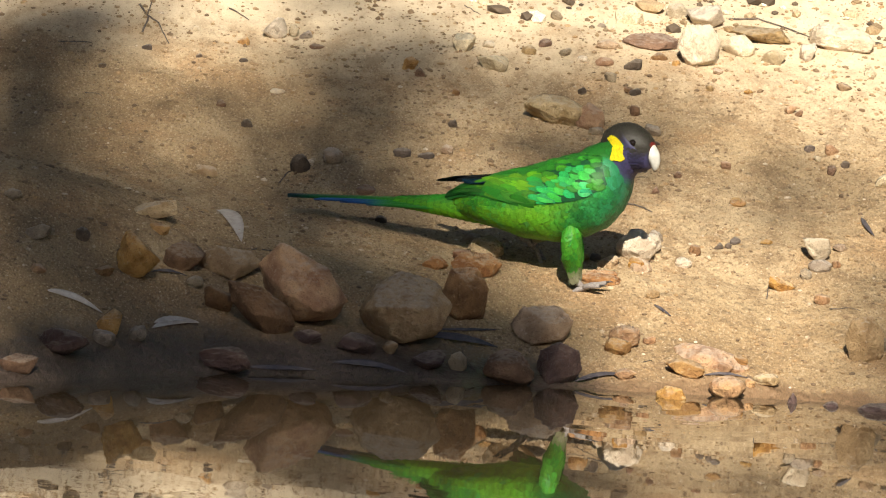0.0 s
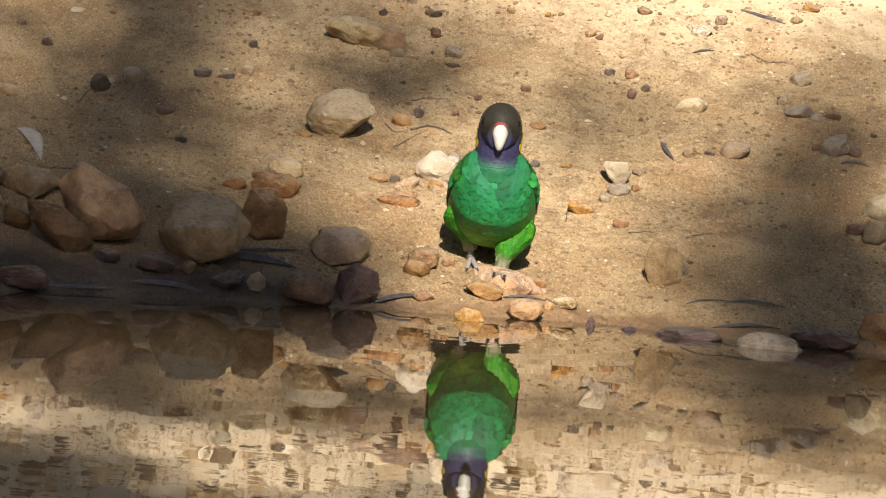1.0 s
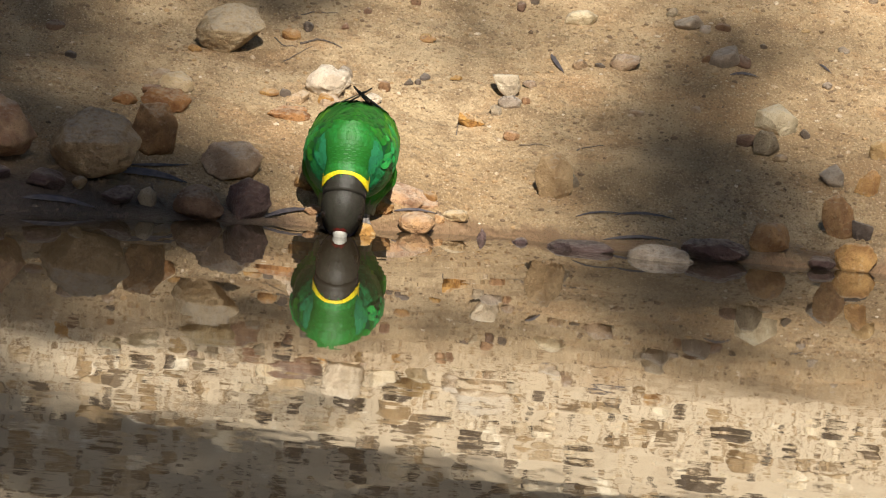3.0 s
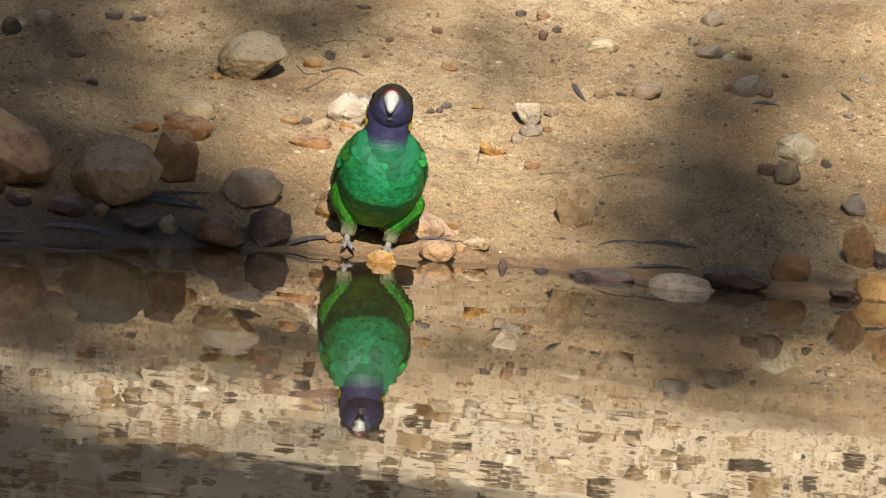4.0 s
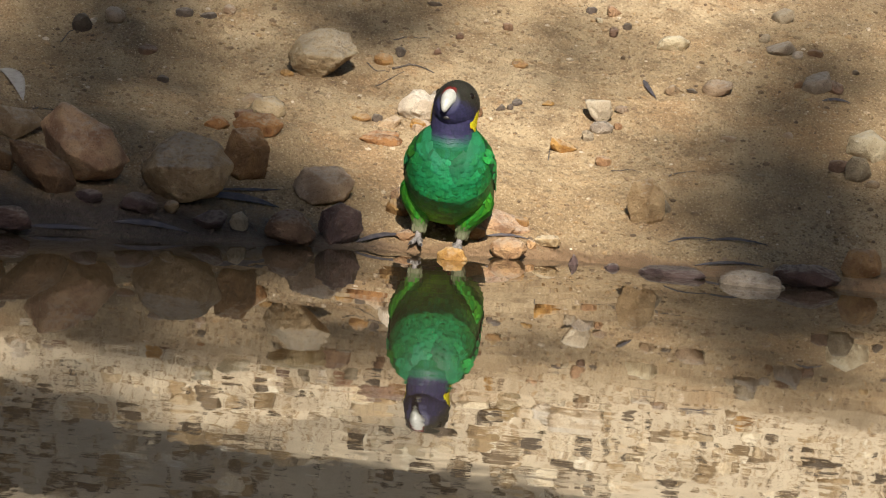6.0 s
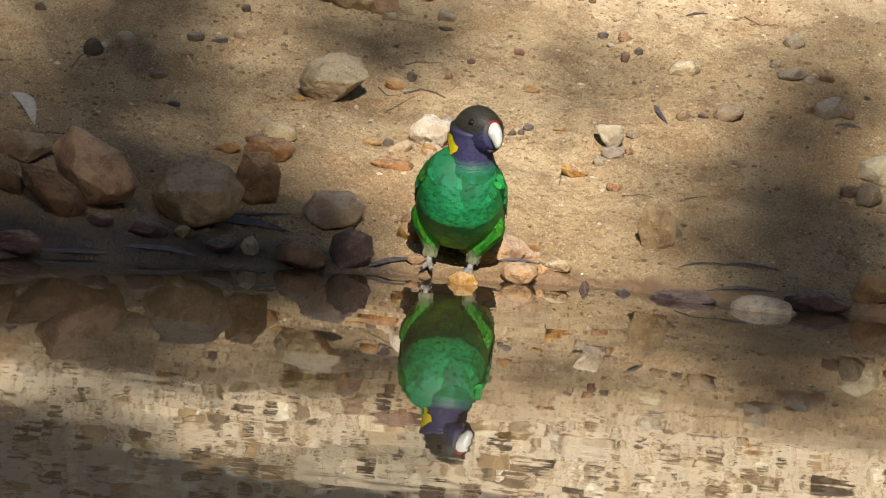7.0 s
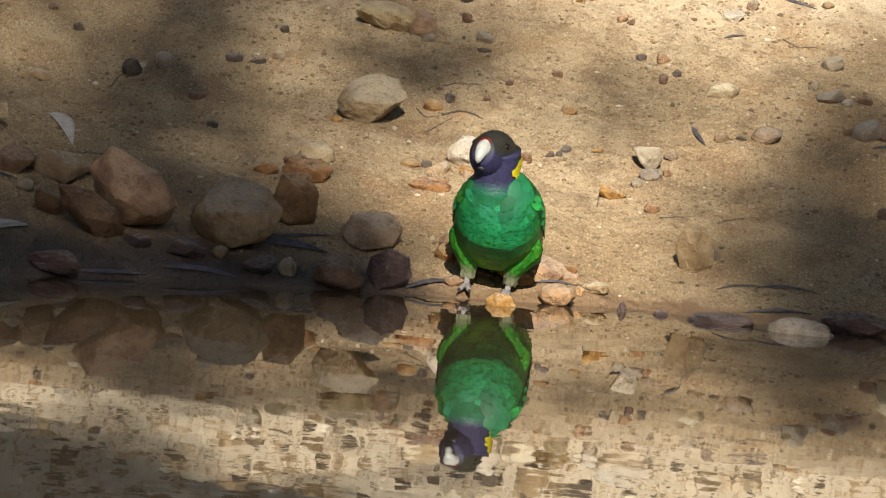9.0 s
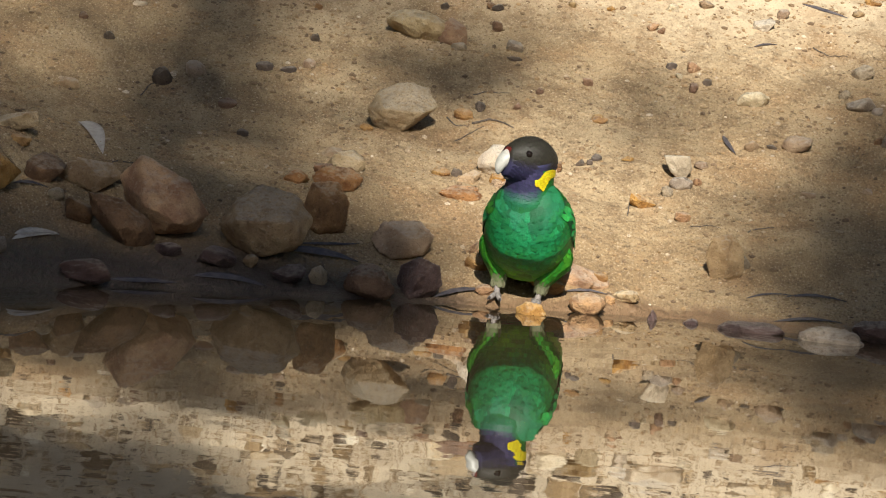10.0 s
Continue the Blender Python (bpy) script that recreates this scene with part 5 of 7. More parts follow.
def skull_at(u, a):
    """The head's surface: u from the nape (0) to the face (1) along the skull, a round it from the crown."""
    x = -0.026 + 0.050 * u
    w = 0.0204 * math.sin(math.pi * (0.12 + 0.80 * u)) ** 0.50
    h = 0.0235 * math.sin(math.pi * (0.12 + 0.78 * u)) ** 0.55
    return Vector((x, w * math.sin(a), -0.002 + h * math.cos(a) - 0.004 * u * u))


def head_tint(p):
    a = math.atan2(p.y, p.z)
    c = blend(SOOT, VIOLET, smooth(1.6, 2.3, abs(a)))
    if p.x > 0.0208 and 0.0030 < p.z < 0.0085 and abs(p.y) < 0.0055:
        c = RED
    return c


def build_head(parrot):
    rings = [[skull_at(u, k * math.tau / 36) for k in range(36)] for u in np.linspace(0.0, 1.0, 24)]
    bm = lofted(rings)
    layer = tinted(bm, head_tint)
    rng = random.Random(31)
    for i in range(20):
        u = 0.03 + 0.93 * i / 19
        for k in range(26):
            a = (k + 0.5 * (i % 2) + rng.uniform(-0.2, 0.2)) / 26 * math.tau
            p = skull_at(u, a)
            out = (p - Vector((p.x * 0.6, 0, 0))).normalized()
            along = (skull_at(max(0, u - 0.06), a) - skull_at(min(1, u + 0.06), a)).normalized()
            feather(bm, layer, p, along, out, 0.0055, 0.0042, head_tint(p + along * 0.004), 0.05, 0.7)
    head = part("head", bm, PLUMAGE, parrot, "sooty black head with violet cheeks and a small red forehead band")
    # hooked upper beak, short lower beak
    rings = []
    for i in range(16):
        s = i / 15
        ang = -0.15 + 1.95 * s
        mid = Vector((0.0160 + 0.0125 * math.sin(ang), 0, -0.0125 + 0.0125 * math.cos(ang) - 0.0035 * s))
        r = 0.0088 * (1 - s) ** 0.52 + 0.0005
        up = Vector((math.sin(ang), 0, math.cos(ang)))
        rings.append([mid + Vector((0, 0.98, 0)) * r * math.cos(q) + up * r * (1.0 - 0.12 * math.cos(q) ** 2) * math.sin(q) for q in [m * math.tau / 18 for m in range(18)]])
    part("upper_beak", lofted(rings), HORN, head, "pale ivory hooked beak")
    rings = []
    for i in range(8):
        s = i / 7
        r = 0.0062 * (1 - s) ** 0.5 + 0.0006
        mid = Vector((0.013 + 0.008 * s, 0, -0.018 - 0.003 * s))
        rings.append([mid + Vector((0, r * math.cos(q), 0.7 * r * math.sin(q))) for q in [m * math.tau / 14 for m in range(14)]])
    part("lower_beak", lofted(rings), CLAW, head, "dark grey lower beak")
    for side in (1, -1):
        bm = bmesh.new()
        bmesh.ops.create_uvsphere(bm, u_segments=16, v_segments=10, radius=0.0038)
        bmesh.ops.translate(bm, vec=(0.0085, side * 0.0160, 0.0045), verts=bm.verts)
        part("eye", bm, EYE, head, "round glossy dark eye")
    for ob in (head, *head.children):
        ob.data.transform(Matrix.Scale(1.05 if "beak" in ob.name else 1.02, 4))
    return head


def build_neck(parrot):
    """The feathered sleeve between body and head; its x axis points to the head, dark towards the head."""
    def size(x):
        return 0.0213 + 0.0075 * smooth(0.022, -0.004, x) - 0.0110 * smooth(-0.004, -0.024, x)

    def neck_tint(p):
        a = abs(math.atan2(p.y, p.z))
        ragged = 0.004 * noise.noise(p * 260)
        throat = smooth(0.004, 0.017, p.x + ragged - 0.012 * smooth(2.2, 1.2, a))
        low = blend(blend(GREEN, DEEP, 0.30 * smooth(1.9, 1.2, a)), (0.020, 0.150, 0.075), smooth(1.2, 2.2, a) * smooth(-0.012, 0.006, p.x + ragged))
        if a < 1.7 and p.x < 0.0280 + 0.006 * a:
            return low
        return blend(low, blend(SOOT, VIOLET, smooth(1.0, 1.8, a)), throat)
    def sleeve(x, q):  # tucked in at the foot of the throat
        r = size(x) * (1 - 0.40 * smooth(0.006, -0.014, x) * smooth(0.0, -0.8, math.cos(q)))
        return Vector((x, r * math.sin(q), 1.12 * r * math.cos(q)))
    rings = [[sleeve(x, q) for q in [m * math.tau / 32 for m in range(32)]]
             for x in np.linspace(-0.022, 0.044, 24)]
    bm = lofted(rings)
    layer = tinted(bm, neck_tint)
    rng = random.Random(37)
    for i in range(17):
        x = -0.018 + 0.056 * i / 16
        for k in range(36):
            q = (k + 0.5 * (i % 2) + rng.uniform(-0.25, 0.25)) / 36 * math.tau
            out = Vector((0, math.sin(q), math.cos(q)))
            p = sleeve(x + rng.uniform(-0.001, 0.001), q)
            if x < 0.0 and math.cos(q) < -0.2:
                continue
            feather(bm, layer, p, Vector((-1, 0, 0)), out, 0.0060 + 0.0035 * smooth(0.024, 0.010, x), 0.0045 + 0.002 * smooth(0.024, 0.010, x), neck_tint(p - Vector((0.0030 + (rng.uniform(-0.002, 0.002) if 1.6 < q < 4.7 else 0.0), 0, 0))), rng.uniform(0.03, 0.10) * smooth(-0.006, 0.016, x), 0.9, None, rng.uniform(-0.15, 0.15), rng.uniform(-0.05, 0.05), rng.uniform(0.8, 1.0))
    neck = part("neck", bm, PLUMAGE, parrot, "feathered neck, violet at the throat and green below")

    def band(a, k):  # a crescent round the nape, widest at the sides
        b = abs(a)
        lo, hi = 0.0285 + 0.0010 * smooth(0.2, 0.9, b) - 0.0170 * smooth(1.25, 1.8, b), 0.0290 + 0.0090 * smooth(0.2, 1.4, b)
        close = smooth(1.95, 1.55, b)
        mid = 0.5 * (lo + hi) + 0.002 * (1 - close)
        x = mid + (hi - mid) * (1 - 2 * k) * (0.25 + 0.75 * close)
        r = size(x) + 0.0013
        return Vector((x, r * math.sin(a), 1.12 * r * math.cos(a)))
    turns = np.linspace(-1.95, 1.95, 48)
    bm = lofted([[band(a, k) for k in (0.0, 0.25, 0.5, 0.75, 1.0)] for a in turns], closed=False)
    layer = tinted(bm, lambda p: YELLOW)
    for k in (0.70, 0.45, 0.2, 0.0):
        for a in turns:
            a = a + rng.uniform(-0.04, 0.04)
            p = band(a, k)
            out = Vector((0, math.sin(a), math.cos(a)))
            feather(bm, layer, p, Vector((-1, 0, 0)), out, 0.0034, 0.0032, [c * rng.uniform(0.86, 1.06) for c in YELLOW], 0.03, 0.97, None, rng.uniform(-0.1, 0.1), 0, 0.95)
    part("collar", bm, PLUMAGE, neck, "bright yellow crescent collar")
    return neck


def tube(points, radii, n=8):
    bm = bmesh.new()
    rings = []
    for i, p in enumerate(points):
        p = Vector(p)
        d = (Vector(points[min(i + 1, len(points) - 1)]) - Vector(points[max(i - 1, 0)])).normalized()
        side = d.cross(Vector((0.1, 1, 0.05))).normalized()
        up = side.cross(d)
        rings.append([bm.verts.new(p + (side * math.cos(a) + up * math.sin(a)) * radii[i]) for a in [k * math.tau / n for k in range(n)]])
    for a, b in zip(rings, rings[1:]):
        for k in range(n):
            bm.faces.new((a[k], a[(k + 1) % n], b[(k + 1) % n], b[k]))
    bm.faces.new(rings[0][::-1]), bm.faces.new(rings[-1])
    bmesh.ops.recalc_face_normals(bm, faces=bm.faces)
    return bm


def build_leg(parrot, side):
    """A leg on its foot: the sole at the origin, the thigh's feathers above."""
    leg = part("leg", tube([(0.000, 0, 0.003), (-0.003, 0, 0.010), (-0.006, 0, 0.022), (-0.005, 0, 0.036)], [0.0036, 0.0031, 0.0034, 0.0045]),
               SCALES, parrot, "short scaly grey leg")
    def girth(s):
        return 0.0064 + 0.0108 * smooth(-0.05, 0.65, s) - 0.013 * smooth(0.9, 1.35, s)

    def down(s, q, swell=1.0):
        return Vector((-0.004 + 0.015 * s, side * 0.0050 * smooth(0.0, 0.8, s), 0.020 + 0.042 * s)) + Vector(((0.95 - 0.38 * smooth(0.1, 0.6, s)) * girth(s) * math.cos(q), girth(s) * math.sin(q), 0)) * swell
    bm = lofted([[down(i / 11, m * math.tau / 18) for m in range(18)] for i in range(15)])
    tint = lambda s, k: blend((0.20, 0.20, 0.12), blend((0.090, 0.310, 0.013), GREEN, k), smooth(0.0, 0.20, s))
    layer = tinted(bm, lambda p: tint((p.z - 0.020) / 0.042, 0.6))
    rng = random.Random(41 + side)
    for i in range(12):
        s = 0.06 + i / 9.5
        for k in range(13):
            q = (k + 0.5 * (i % 2) + rng.uniform(-0.4, 0.4)) / 13 * math.tau
            p = down(s, q)
            along = (down(s - 0.2, q) - p).normalized()
            out = along.cross(Vector((-math.sin(q), math.cos(q), 0))).normalized()
            out = out if out.dot(Vector((math.cos(q), math.sin(q), 0))) > 0 else -out
            feather(bm, layer, p, along, out, 0.011, 0.0060, tint(s - 0.1, 0.35 + 0.6 * rng.random()), 0.0, 0.8, None, rng.uniform(-0.2, 0.2), rng.uniform(-0.12, 0.12))
    part("thigh", bm, PLUMAGE, leg, "grass green feathered thigh")
    for turn, long in ((12, 0.024), (-14, 0.021), (165, 0.016), (198, 0.018)):
        c, s = math.cos(radians(turn * 1.0)), math.sin(radians(turn * 1.0))
        pts = [(0, 0, 0.005), (c * long * 0.35, s * long * 0.35, 0.0055), (c * long * 0.7, s * long * 0.7, 0.0035), (c * long, s * long, 0.0025)]
        part("toe", tube(pts, [0.0034, 0.0027, 0.0024, 0.0020]), SCALES, leg)
        tip = [(c * long, s * long, 0.0028), (c * (long + 0.004), s * (long + 0.004), 0.0024), (c * (long + 0.007), s * (long + 0.007), 0.0006)]
        part("claw", tube(tip, [0.0014, 0.0010, 0.0003], 6), CLAW, leg)
    return leg


def build_drop(size):
    """A drop of water, drawn out a little as it falls."""
    bm = bmesh.new()
    bmesh.ops.create_uvsphere(bm, u_segments=12, v_segments=8, radius=size)
    for v in bm.verts:
        v.co.z *= 1.7 if v.co.z > 0 else 1.1
    ob = new("water_drop", mesh_of(bm))
    ob.data.materials.append(DROP)
    return tagged(ob, "small clear drop of water falling from the beak", "water drop", "drops from the beak")


parrot = new("parrot")
tagged(parrot, "green parrot with black head and yellow collar drinking at a pool", "parrot")
torso = build_torso(parrot)
wing_left, wing_right = build_wing(parrot, 1), build_wing(parrot, -1)
head = build_head(parrot)
neck = build_neck(parrot)
tail = build_tail(parrot)
leg_left, leg_right = build_leg(parrot, 1), build_leg(parrot, -1)
leg_left.name, leg_right.name = "leg", "leg.001"
drops = [build_drop(0.0010 + 0.0005 * (k % 3) / 2) for k in range(14)]


def motions():
    """The parrot walks down to the pool, drinks three times and looks round; ripples drift on the water."""
    walk(parrot, [
        (0, pose(-0.0528, 0.1744, 0.0781, 0.0, -0.0, -20.0)),
        (0.1, pose(-0.0362, 0.1589, 0.0735, 0.0, -0.0, -22.0)),
        (0.2, pose(-0.0136, 0.1386, 0.0671, 0.0, -0.0, -26.0)),
        (0.3, pose(0.0028, 0.1246, 0.0623, 0.0, -0.0, -36.0)),
        (0.45, pose(0.0422, 0.1155, 0.0569, 0.0, -0.0, -50.3)),
        (0.5, pose(0.0522, 0.1132, 0.0555, 0.0, -0.0, -54.0)),
        (0.58, pose(0.0687, 0.1031, 0.0515, 0.0, -0.0, -57.8)),
        (0.66, pose(0.0894, 0.0908, 0.0464, 0.0, -0.0, -62.5)),
        (0.7, pose(0.0961, 0.0868, 0.0447, 0.0, -0.0, -64.0)),
        (0.76, pose(0.0974, 0.0807, 0.0429, 0.0, -0.0, -67.8)),
        (0.85, pose(0.1004, 0.0669, 0.0387, 0.0, -0.0, -74.0)),
        (0.88, pose(0.1015, 0.0620, 0.0372, 0.0, -0.0, -76.4)),
        (1, pose(0.1047, 0.0474, 0.0326, 0.0, -0.0, -90.0)),
        (1.05, pose(0.1057, 0.0423, 0.0310, 0.0, -0.0, -90.6)),
        (1.2, pose(0.1094, 0.0225, 0.0248, 0.0, -0.0, -93.0)),
        (1.35, pose(0.0934, -0.0108, 0.0159, 0.0, -0.0, -93.5)),
        (1.36, pose(0.0928, -0.0118, 0.0156, 0.0, -0.0, -93.5)),
        (1.42, pose(0.0860, -0.0224, 0.0129, 0.0, -0.0, -93.8)),
        (1.5, pose(0.0773, -0.0362, 0.0095, 0.0, -0.0, -94.0)),
        (1.52, pose(0.0772, -0.0373, 0.0091, 0.0, -0.0, -94.0)),
        (1.66, pose(0.0764, -0.0509, 0.0050, 0.0, -0.0, -93.5)),
        (1.7, pose(0.0762, -0.0535, 0.0042, 0.0, -0.0, -93.3)),
        (1.8, pose(0.0762, -0.0535, 0.0042, 0.0, -0.0, -93.0)),
        (1.9, pose(0.0762, -0.0535, 0.0042, 0.0, -0.0, -93.0)),
        (2, pose(0.0762, -0.0535, 0.0042, 0.0, -0.0, -93.0)),
        (2.12, pose(0.0762, -0.0535, 0.0042, 0.0, -0.0, -93.0)),
        (2.2, pose(0.0762, -0.0535, 0.0042, 0.0, -0.0, -93.0)),
        (2.5, pose(0.0762, -0.0535, 0.0042, 0.0, -0.0, -93.0)),
        (2.8, pose(0.0762, -0.0535, 0.0042, 0.0, -0.0, -93.0)),
        (2.97, pose(0.0762, -0.0535, 0.0042, 0.0, -0.0, -93.0)),
        (3.15, pose(0.0762, -0.0535, 0.0042, 0.0, -0.0, -93.0)),
        (3.35, pose(0.0762, -0.0535, 0.0042, 0.0, -0.0, -93.0)),
        (3.6, pose(0.0762, -0.0535, 0.0042, 0.0, -0.0, -88.0)),
        (3.8, pose(0.0762, -0.0535, 0.0042, 0.0, -0.0, -86.0)),
        (4.1, pose(0.0762, -0.0535, 0.0042, 0.0, -0.0, -86.0)),
        (4.35, pose(0.0762, -0.0535, 0.0042, 0.0, -0.0, -86.0)),
        (4.6, pose(0.0762, -0.0535, 0.0042, 0.0, -0.0, -86.0)),
        (4.7, pose(0.0762, -0.0535, 0.0042, 0.0, -0.0, -86.0)),
        (4.8, pose(0.0762, -0.0535, 0.0042, 0.0, -0.0, -84.0)),
        (4.95, pose(0.0762, -0.0535, 0.0042, 0.0, -0.0, -85.0)),
        (5.15, pose(0.0762, -0.0535, 0.0042, 0.0, -0.0, -87.0)),
        (5.32, pose(0.0762, -0.0535, 0.0042, 0.0, -0.0, -93.0)),
        (5.4, pose(0.0762, -0.0535, 0.0042, 0.0, -0.0, -93.0)),
        (5.5, pose(0.0762, -0.0535, 0.0042, 0.0, -0.0, -93.0)),
        (5.6, pose(0.0762, -0.0535, 0.0042, 0.0, -0.0, -93.0)),
        (5.7, pose(0.0762, -0.0535, 0.0042, 0.0, -0.0, -93.0)),
        (5.95, pose(0.0762, -0.0535, 0.0042, 0.0, -0.0, -93.0)),
        (6.2, pose(0.0762, -0.0535, 0.0042, 0.0, -0.0, -93.0)),
        (6.5, pose(0.0762, -0.0535, 0.0042, 0.0, -0.0, -93.0)),
        (6.8, pose(0.0762, -0.0535, 0.0042, 0.0, -0.0, -93.0)),
        (6.9, pose(0.0762, -0.0535, 0.0042, 0.0, -0.0, -93.0)),
        (7, pose(0.0762, -0.0535, 0.0042, 0.0, -0.0, -93.0)),
        (7.3, pose(0.0762, -0.0535, 0.0042, 0.0, -0.0, -93.0)),
        (7.4, pose(0.0762, -0.0535, 0.0042, 0.0, -0.0, -93.0)),
        (7.5, pose(0.0762, -0.0535, 0.0042, 0.0, -0.0, -93.0)),
        (7.6, pose(0.0762, -0.0535, 0.0042, 0.0, -0.0, -93.0)),
        (7.7, pose(0.0762, -0.0535, 0.0042, 0.0, -0.0, -93.0)),
        (7.9, pose(0.0762, -0.0535, 0.0042, 0.0, -0.0, -94.5)),
        (8.1, pose(0.0762, -0.0535, 0.0042, 0.0, -0.0, -96.0)),
        (8.2, pose(0.0762, -0.0535, 0.0042, 0.0, -0.0, -97.0)),
        (8.3, pose(0.0762, -0.0535, 0.0042, 0.0, -0.0, -93.0)),
        (8.4, pose(0.0762, -0.0535, 0.0042, 0.0, -0.0, -93.0)),
        (8.5, pose(0.0762, -0.0535, 0.0042, 0.0, -0.0, -93.0)),
        (8.75, pose(0.0762, -0.0535, 0.0042, 0.0, -0.0, -93.0)),
        (9, pose(0.0762, -0.0535, 0.0042, 0.0, -0.0, -93.0)),
        (9.25, pose(0.0762, -0.0535, 0.0042, 0.0, -0.0, -93.0)),
        (9.5, pose(0.0762, -0.0535, 0.0042, 0.0, -0.0, -93.0)),
        (9.7, pose(0.0762, -0.0535, 0.0042, 0.0, -0.0, -93.0)),
        (10, pose(0.0762, -0.0535, 0.0042, 0.0, -0.0, -93.0)),
    ])
    for feathered in (torso, wing_left, wing_right):
        walk(feathered, [
            (0, pose(0.0000, 0.0000, 0.0680, 0.0, -24.0, 0.0)),
            (0.1, pose(0.0000, 0.0000, 0.0680, 0.0, -24.0, 0.0)),
            (0.2, pose(0.0000, 0.0000, 0.0670, 0.0, -24.0, 0.0)),
            (0.3, pose(0.0000, 0.0000, 0.0660, 0.0, -25.0, 0.0)),
            (0.45, pose(-0.0048, 0.0000, 0.0604, 0.0, -25.8, 0.0)),
            (0.5, pose(-0.0060, 0.0000, 0.0590, 0.0, -26.0, 0.0)),
            (0.58, pose(-0.0098, 0.0000, 0.0582, 0.0, -26.0, 0.0)),
            (0.66, pose(-0.0145, 0.0000, 0.0573, 0.0, -26.0, 0.0)),
            (0.7, pose(-0.0160, 0.0000, 0.0570, 0.0, -26.0, 0.0)),
            (0.76, pose(-0.0190, 0.0000, 0.0562, 0.0, -26.0, 0.0)),
            (0.85, pose(-0.0240, 0.0000, 0.0550, 0.0, -26.0, 0.0)),
            (0.88, pose(-0.0243, 0.0000, 0.0547, 0.0, -26.9, 0.0)),
            (1, pose(-0.0260, 0.0000, 0.0530, 0.0, -32.0, 0.0)),
            (1.05, pose(-0.0260, 0.0000, 0.0532, 0.0, -32.0, 0.0)),
            (1.2, pose(-0.0260, 0.0000, 0.0540, 0.0, -32.0, 0.0)),
            (1.35, pose(-0.0260, 0.0000, 0.0555, 0.0, -32.0, 0.0)),
            (1.36, pose(-0.0260, 0.0000, 0.0556, 0.0, -32.0, 0.0)),
            (1.42, pose(-0.0260, 0.0000, 0.0563, 0.0, -32.0, 0.0)),
            (1.5, pose(-0.0260, 0.0000, 0.0570, 0.0, -32.0, 0.0)),
            (1.52, pose(-0.0260, 0.0000, 0.0570, 0.0, -32.0, 0.0)),
            (1.66, pose(-0.0260, 0.0000, 0.0565, 0.0, -32.0, 0.0)),
            (1.7, pose(-0.0260, 0.0000, 0.0563, 0.0, -32.0, 0.0)),
            (1.8, pose(-0.0260, 0.0000, 0.0560, 0.0, -32.0, 0.0)),
            (1.9, pose(-0.0260, 0.0000, 0.0580, 0.0, -8.0, 0.0)),
            (2, pose(-0.0260, 0.0000, 0.0600, 0.0, -2.0, 0.0)),
            (2.12, pose(-0.0260, 0.0000, 0.0650, 0.0, -2.0, 0.0)),
            (2.2, pose(-0.0260, 0.0000, 0.0650, 0.0, -2.0, 0.0)),
            (2.5, pose(-0.0260, 0.0000, 0.0650, 0.0, -2.0, 0.0)),
            (2.8, pose(-0.0260, 0.0000, 0.0650, 0.0, -2.0, 0.0)),
            (2.97, pose(-0.0260, 0.0000, 0.0650, 0.0, -2.0, 0.0)),
            (3.15, pose(-0.0260, 0.0000, 0.0650, 0.0, -2.0, 0.0)),
            (3.35, pose(-0.0260, 0.0000, 0.0660, 0.0, -6.0, 0.0)),
            (3.6, pose(-0.0260, 0.0062, 0.0530, 0.0, -32.0, 0.0)),
            (3.8, pose(-0.0260, 0.0062, 0.0530, 0.0, -32.0, 0.0)),
            (4.1, pose(-0.0260, 0.0062, 0.0530, 0.0, -32.0, 0.0)),
            (4.35, pose(-0.0260, 0.0062, 0.0530, 0.0, -32.0, 0.0)),
            (4.6, pose(-0.0260, 0.0062, 0.0530, 0.0, -32.0, 0.0)),
            (4.7, pose(-0.0260, 0.0062, 0.0530, 0.0, -10.0, 0.0)),
            (4.8, pose(-0.0260, 0.0000, 0.0660, 0.0, -0.0, 0.0)),
            (4.95, pose(-0.0260, 0.0000, 0.0650, 0.0, -2.0, 0.0)),
            (5.15, pose(-0.0260, 0.0000, 0.0650, 0.0, -2.0, 0.0)),
            (5.32, pose(-0.0260, 0.0000, 0.0650, 0.0, -2.0, 0.0)),
            (5.4, pose(-0.0260, 0.0014, 0.0620, 0.0, -3.0, 0.0)),
            (5.5, pose(-0.0260, 0.0029, 0.0600, 0.0, 0.0, 0.0)),
            (5.6, pose(-0.0260, 0.0062, 0.0530, 0.0, -32.0, 0.0)),
            (5.7, pose(-0.0260, 0.0062, 0.0530, 0.0, -32.0, 0.0)),
            (5.95, pose(-0.0260, 0.0062, 0.0530, 0.0, -32.0, 0.0)),
            (6.2, pose(-0.0260, 0.0062, 0.0530, 0.0, -32.0, 0.0)),
            (6.5, pose(-0.0260, 0.0062, 0.0530, 0.0, -32.0, 0.0)),
            (6.8, pose(-0.0260, 0.0062, 0.0530, 0.0, -32.0, 0.0)),
            (6.9, pose(-0.0260, 0.0062, 0.0530, 0.0, -32.0, 0.0)),
            (7, pose(-0.0260, 0.0062, 0.0530, 0.0, -32.0, 0.0)),
            (7.3, pose(-0.0260, 0.0062, 0.0530, 0.0, -32.0, 0.0)),
            (7.4, pose(-0.0260, 0.0062, 0.0530, 0.0, -32.0, 0.0)),
            (7.5, pose(-0.0260, 0.0000, 0.0660, 0.0, -8.0, 0.0)),
            (7.6, pose(-0.0260, 0.0005, 0.0640, 0.0, -5.0, 0.0)),
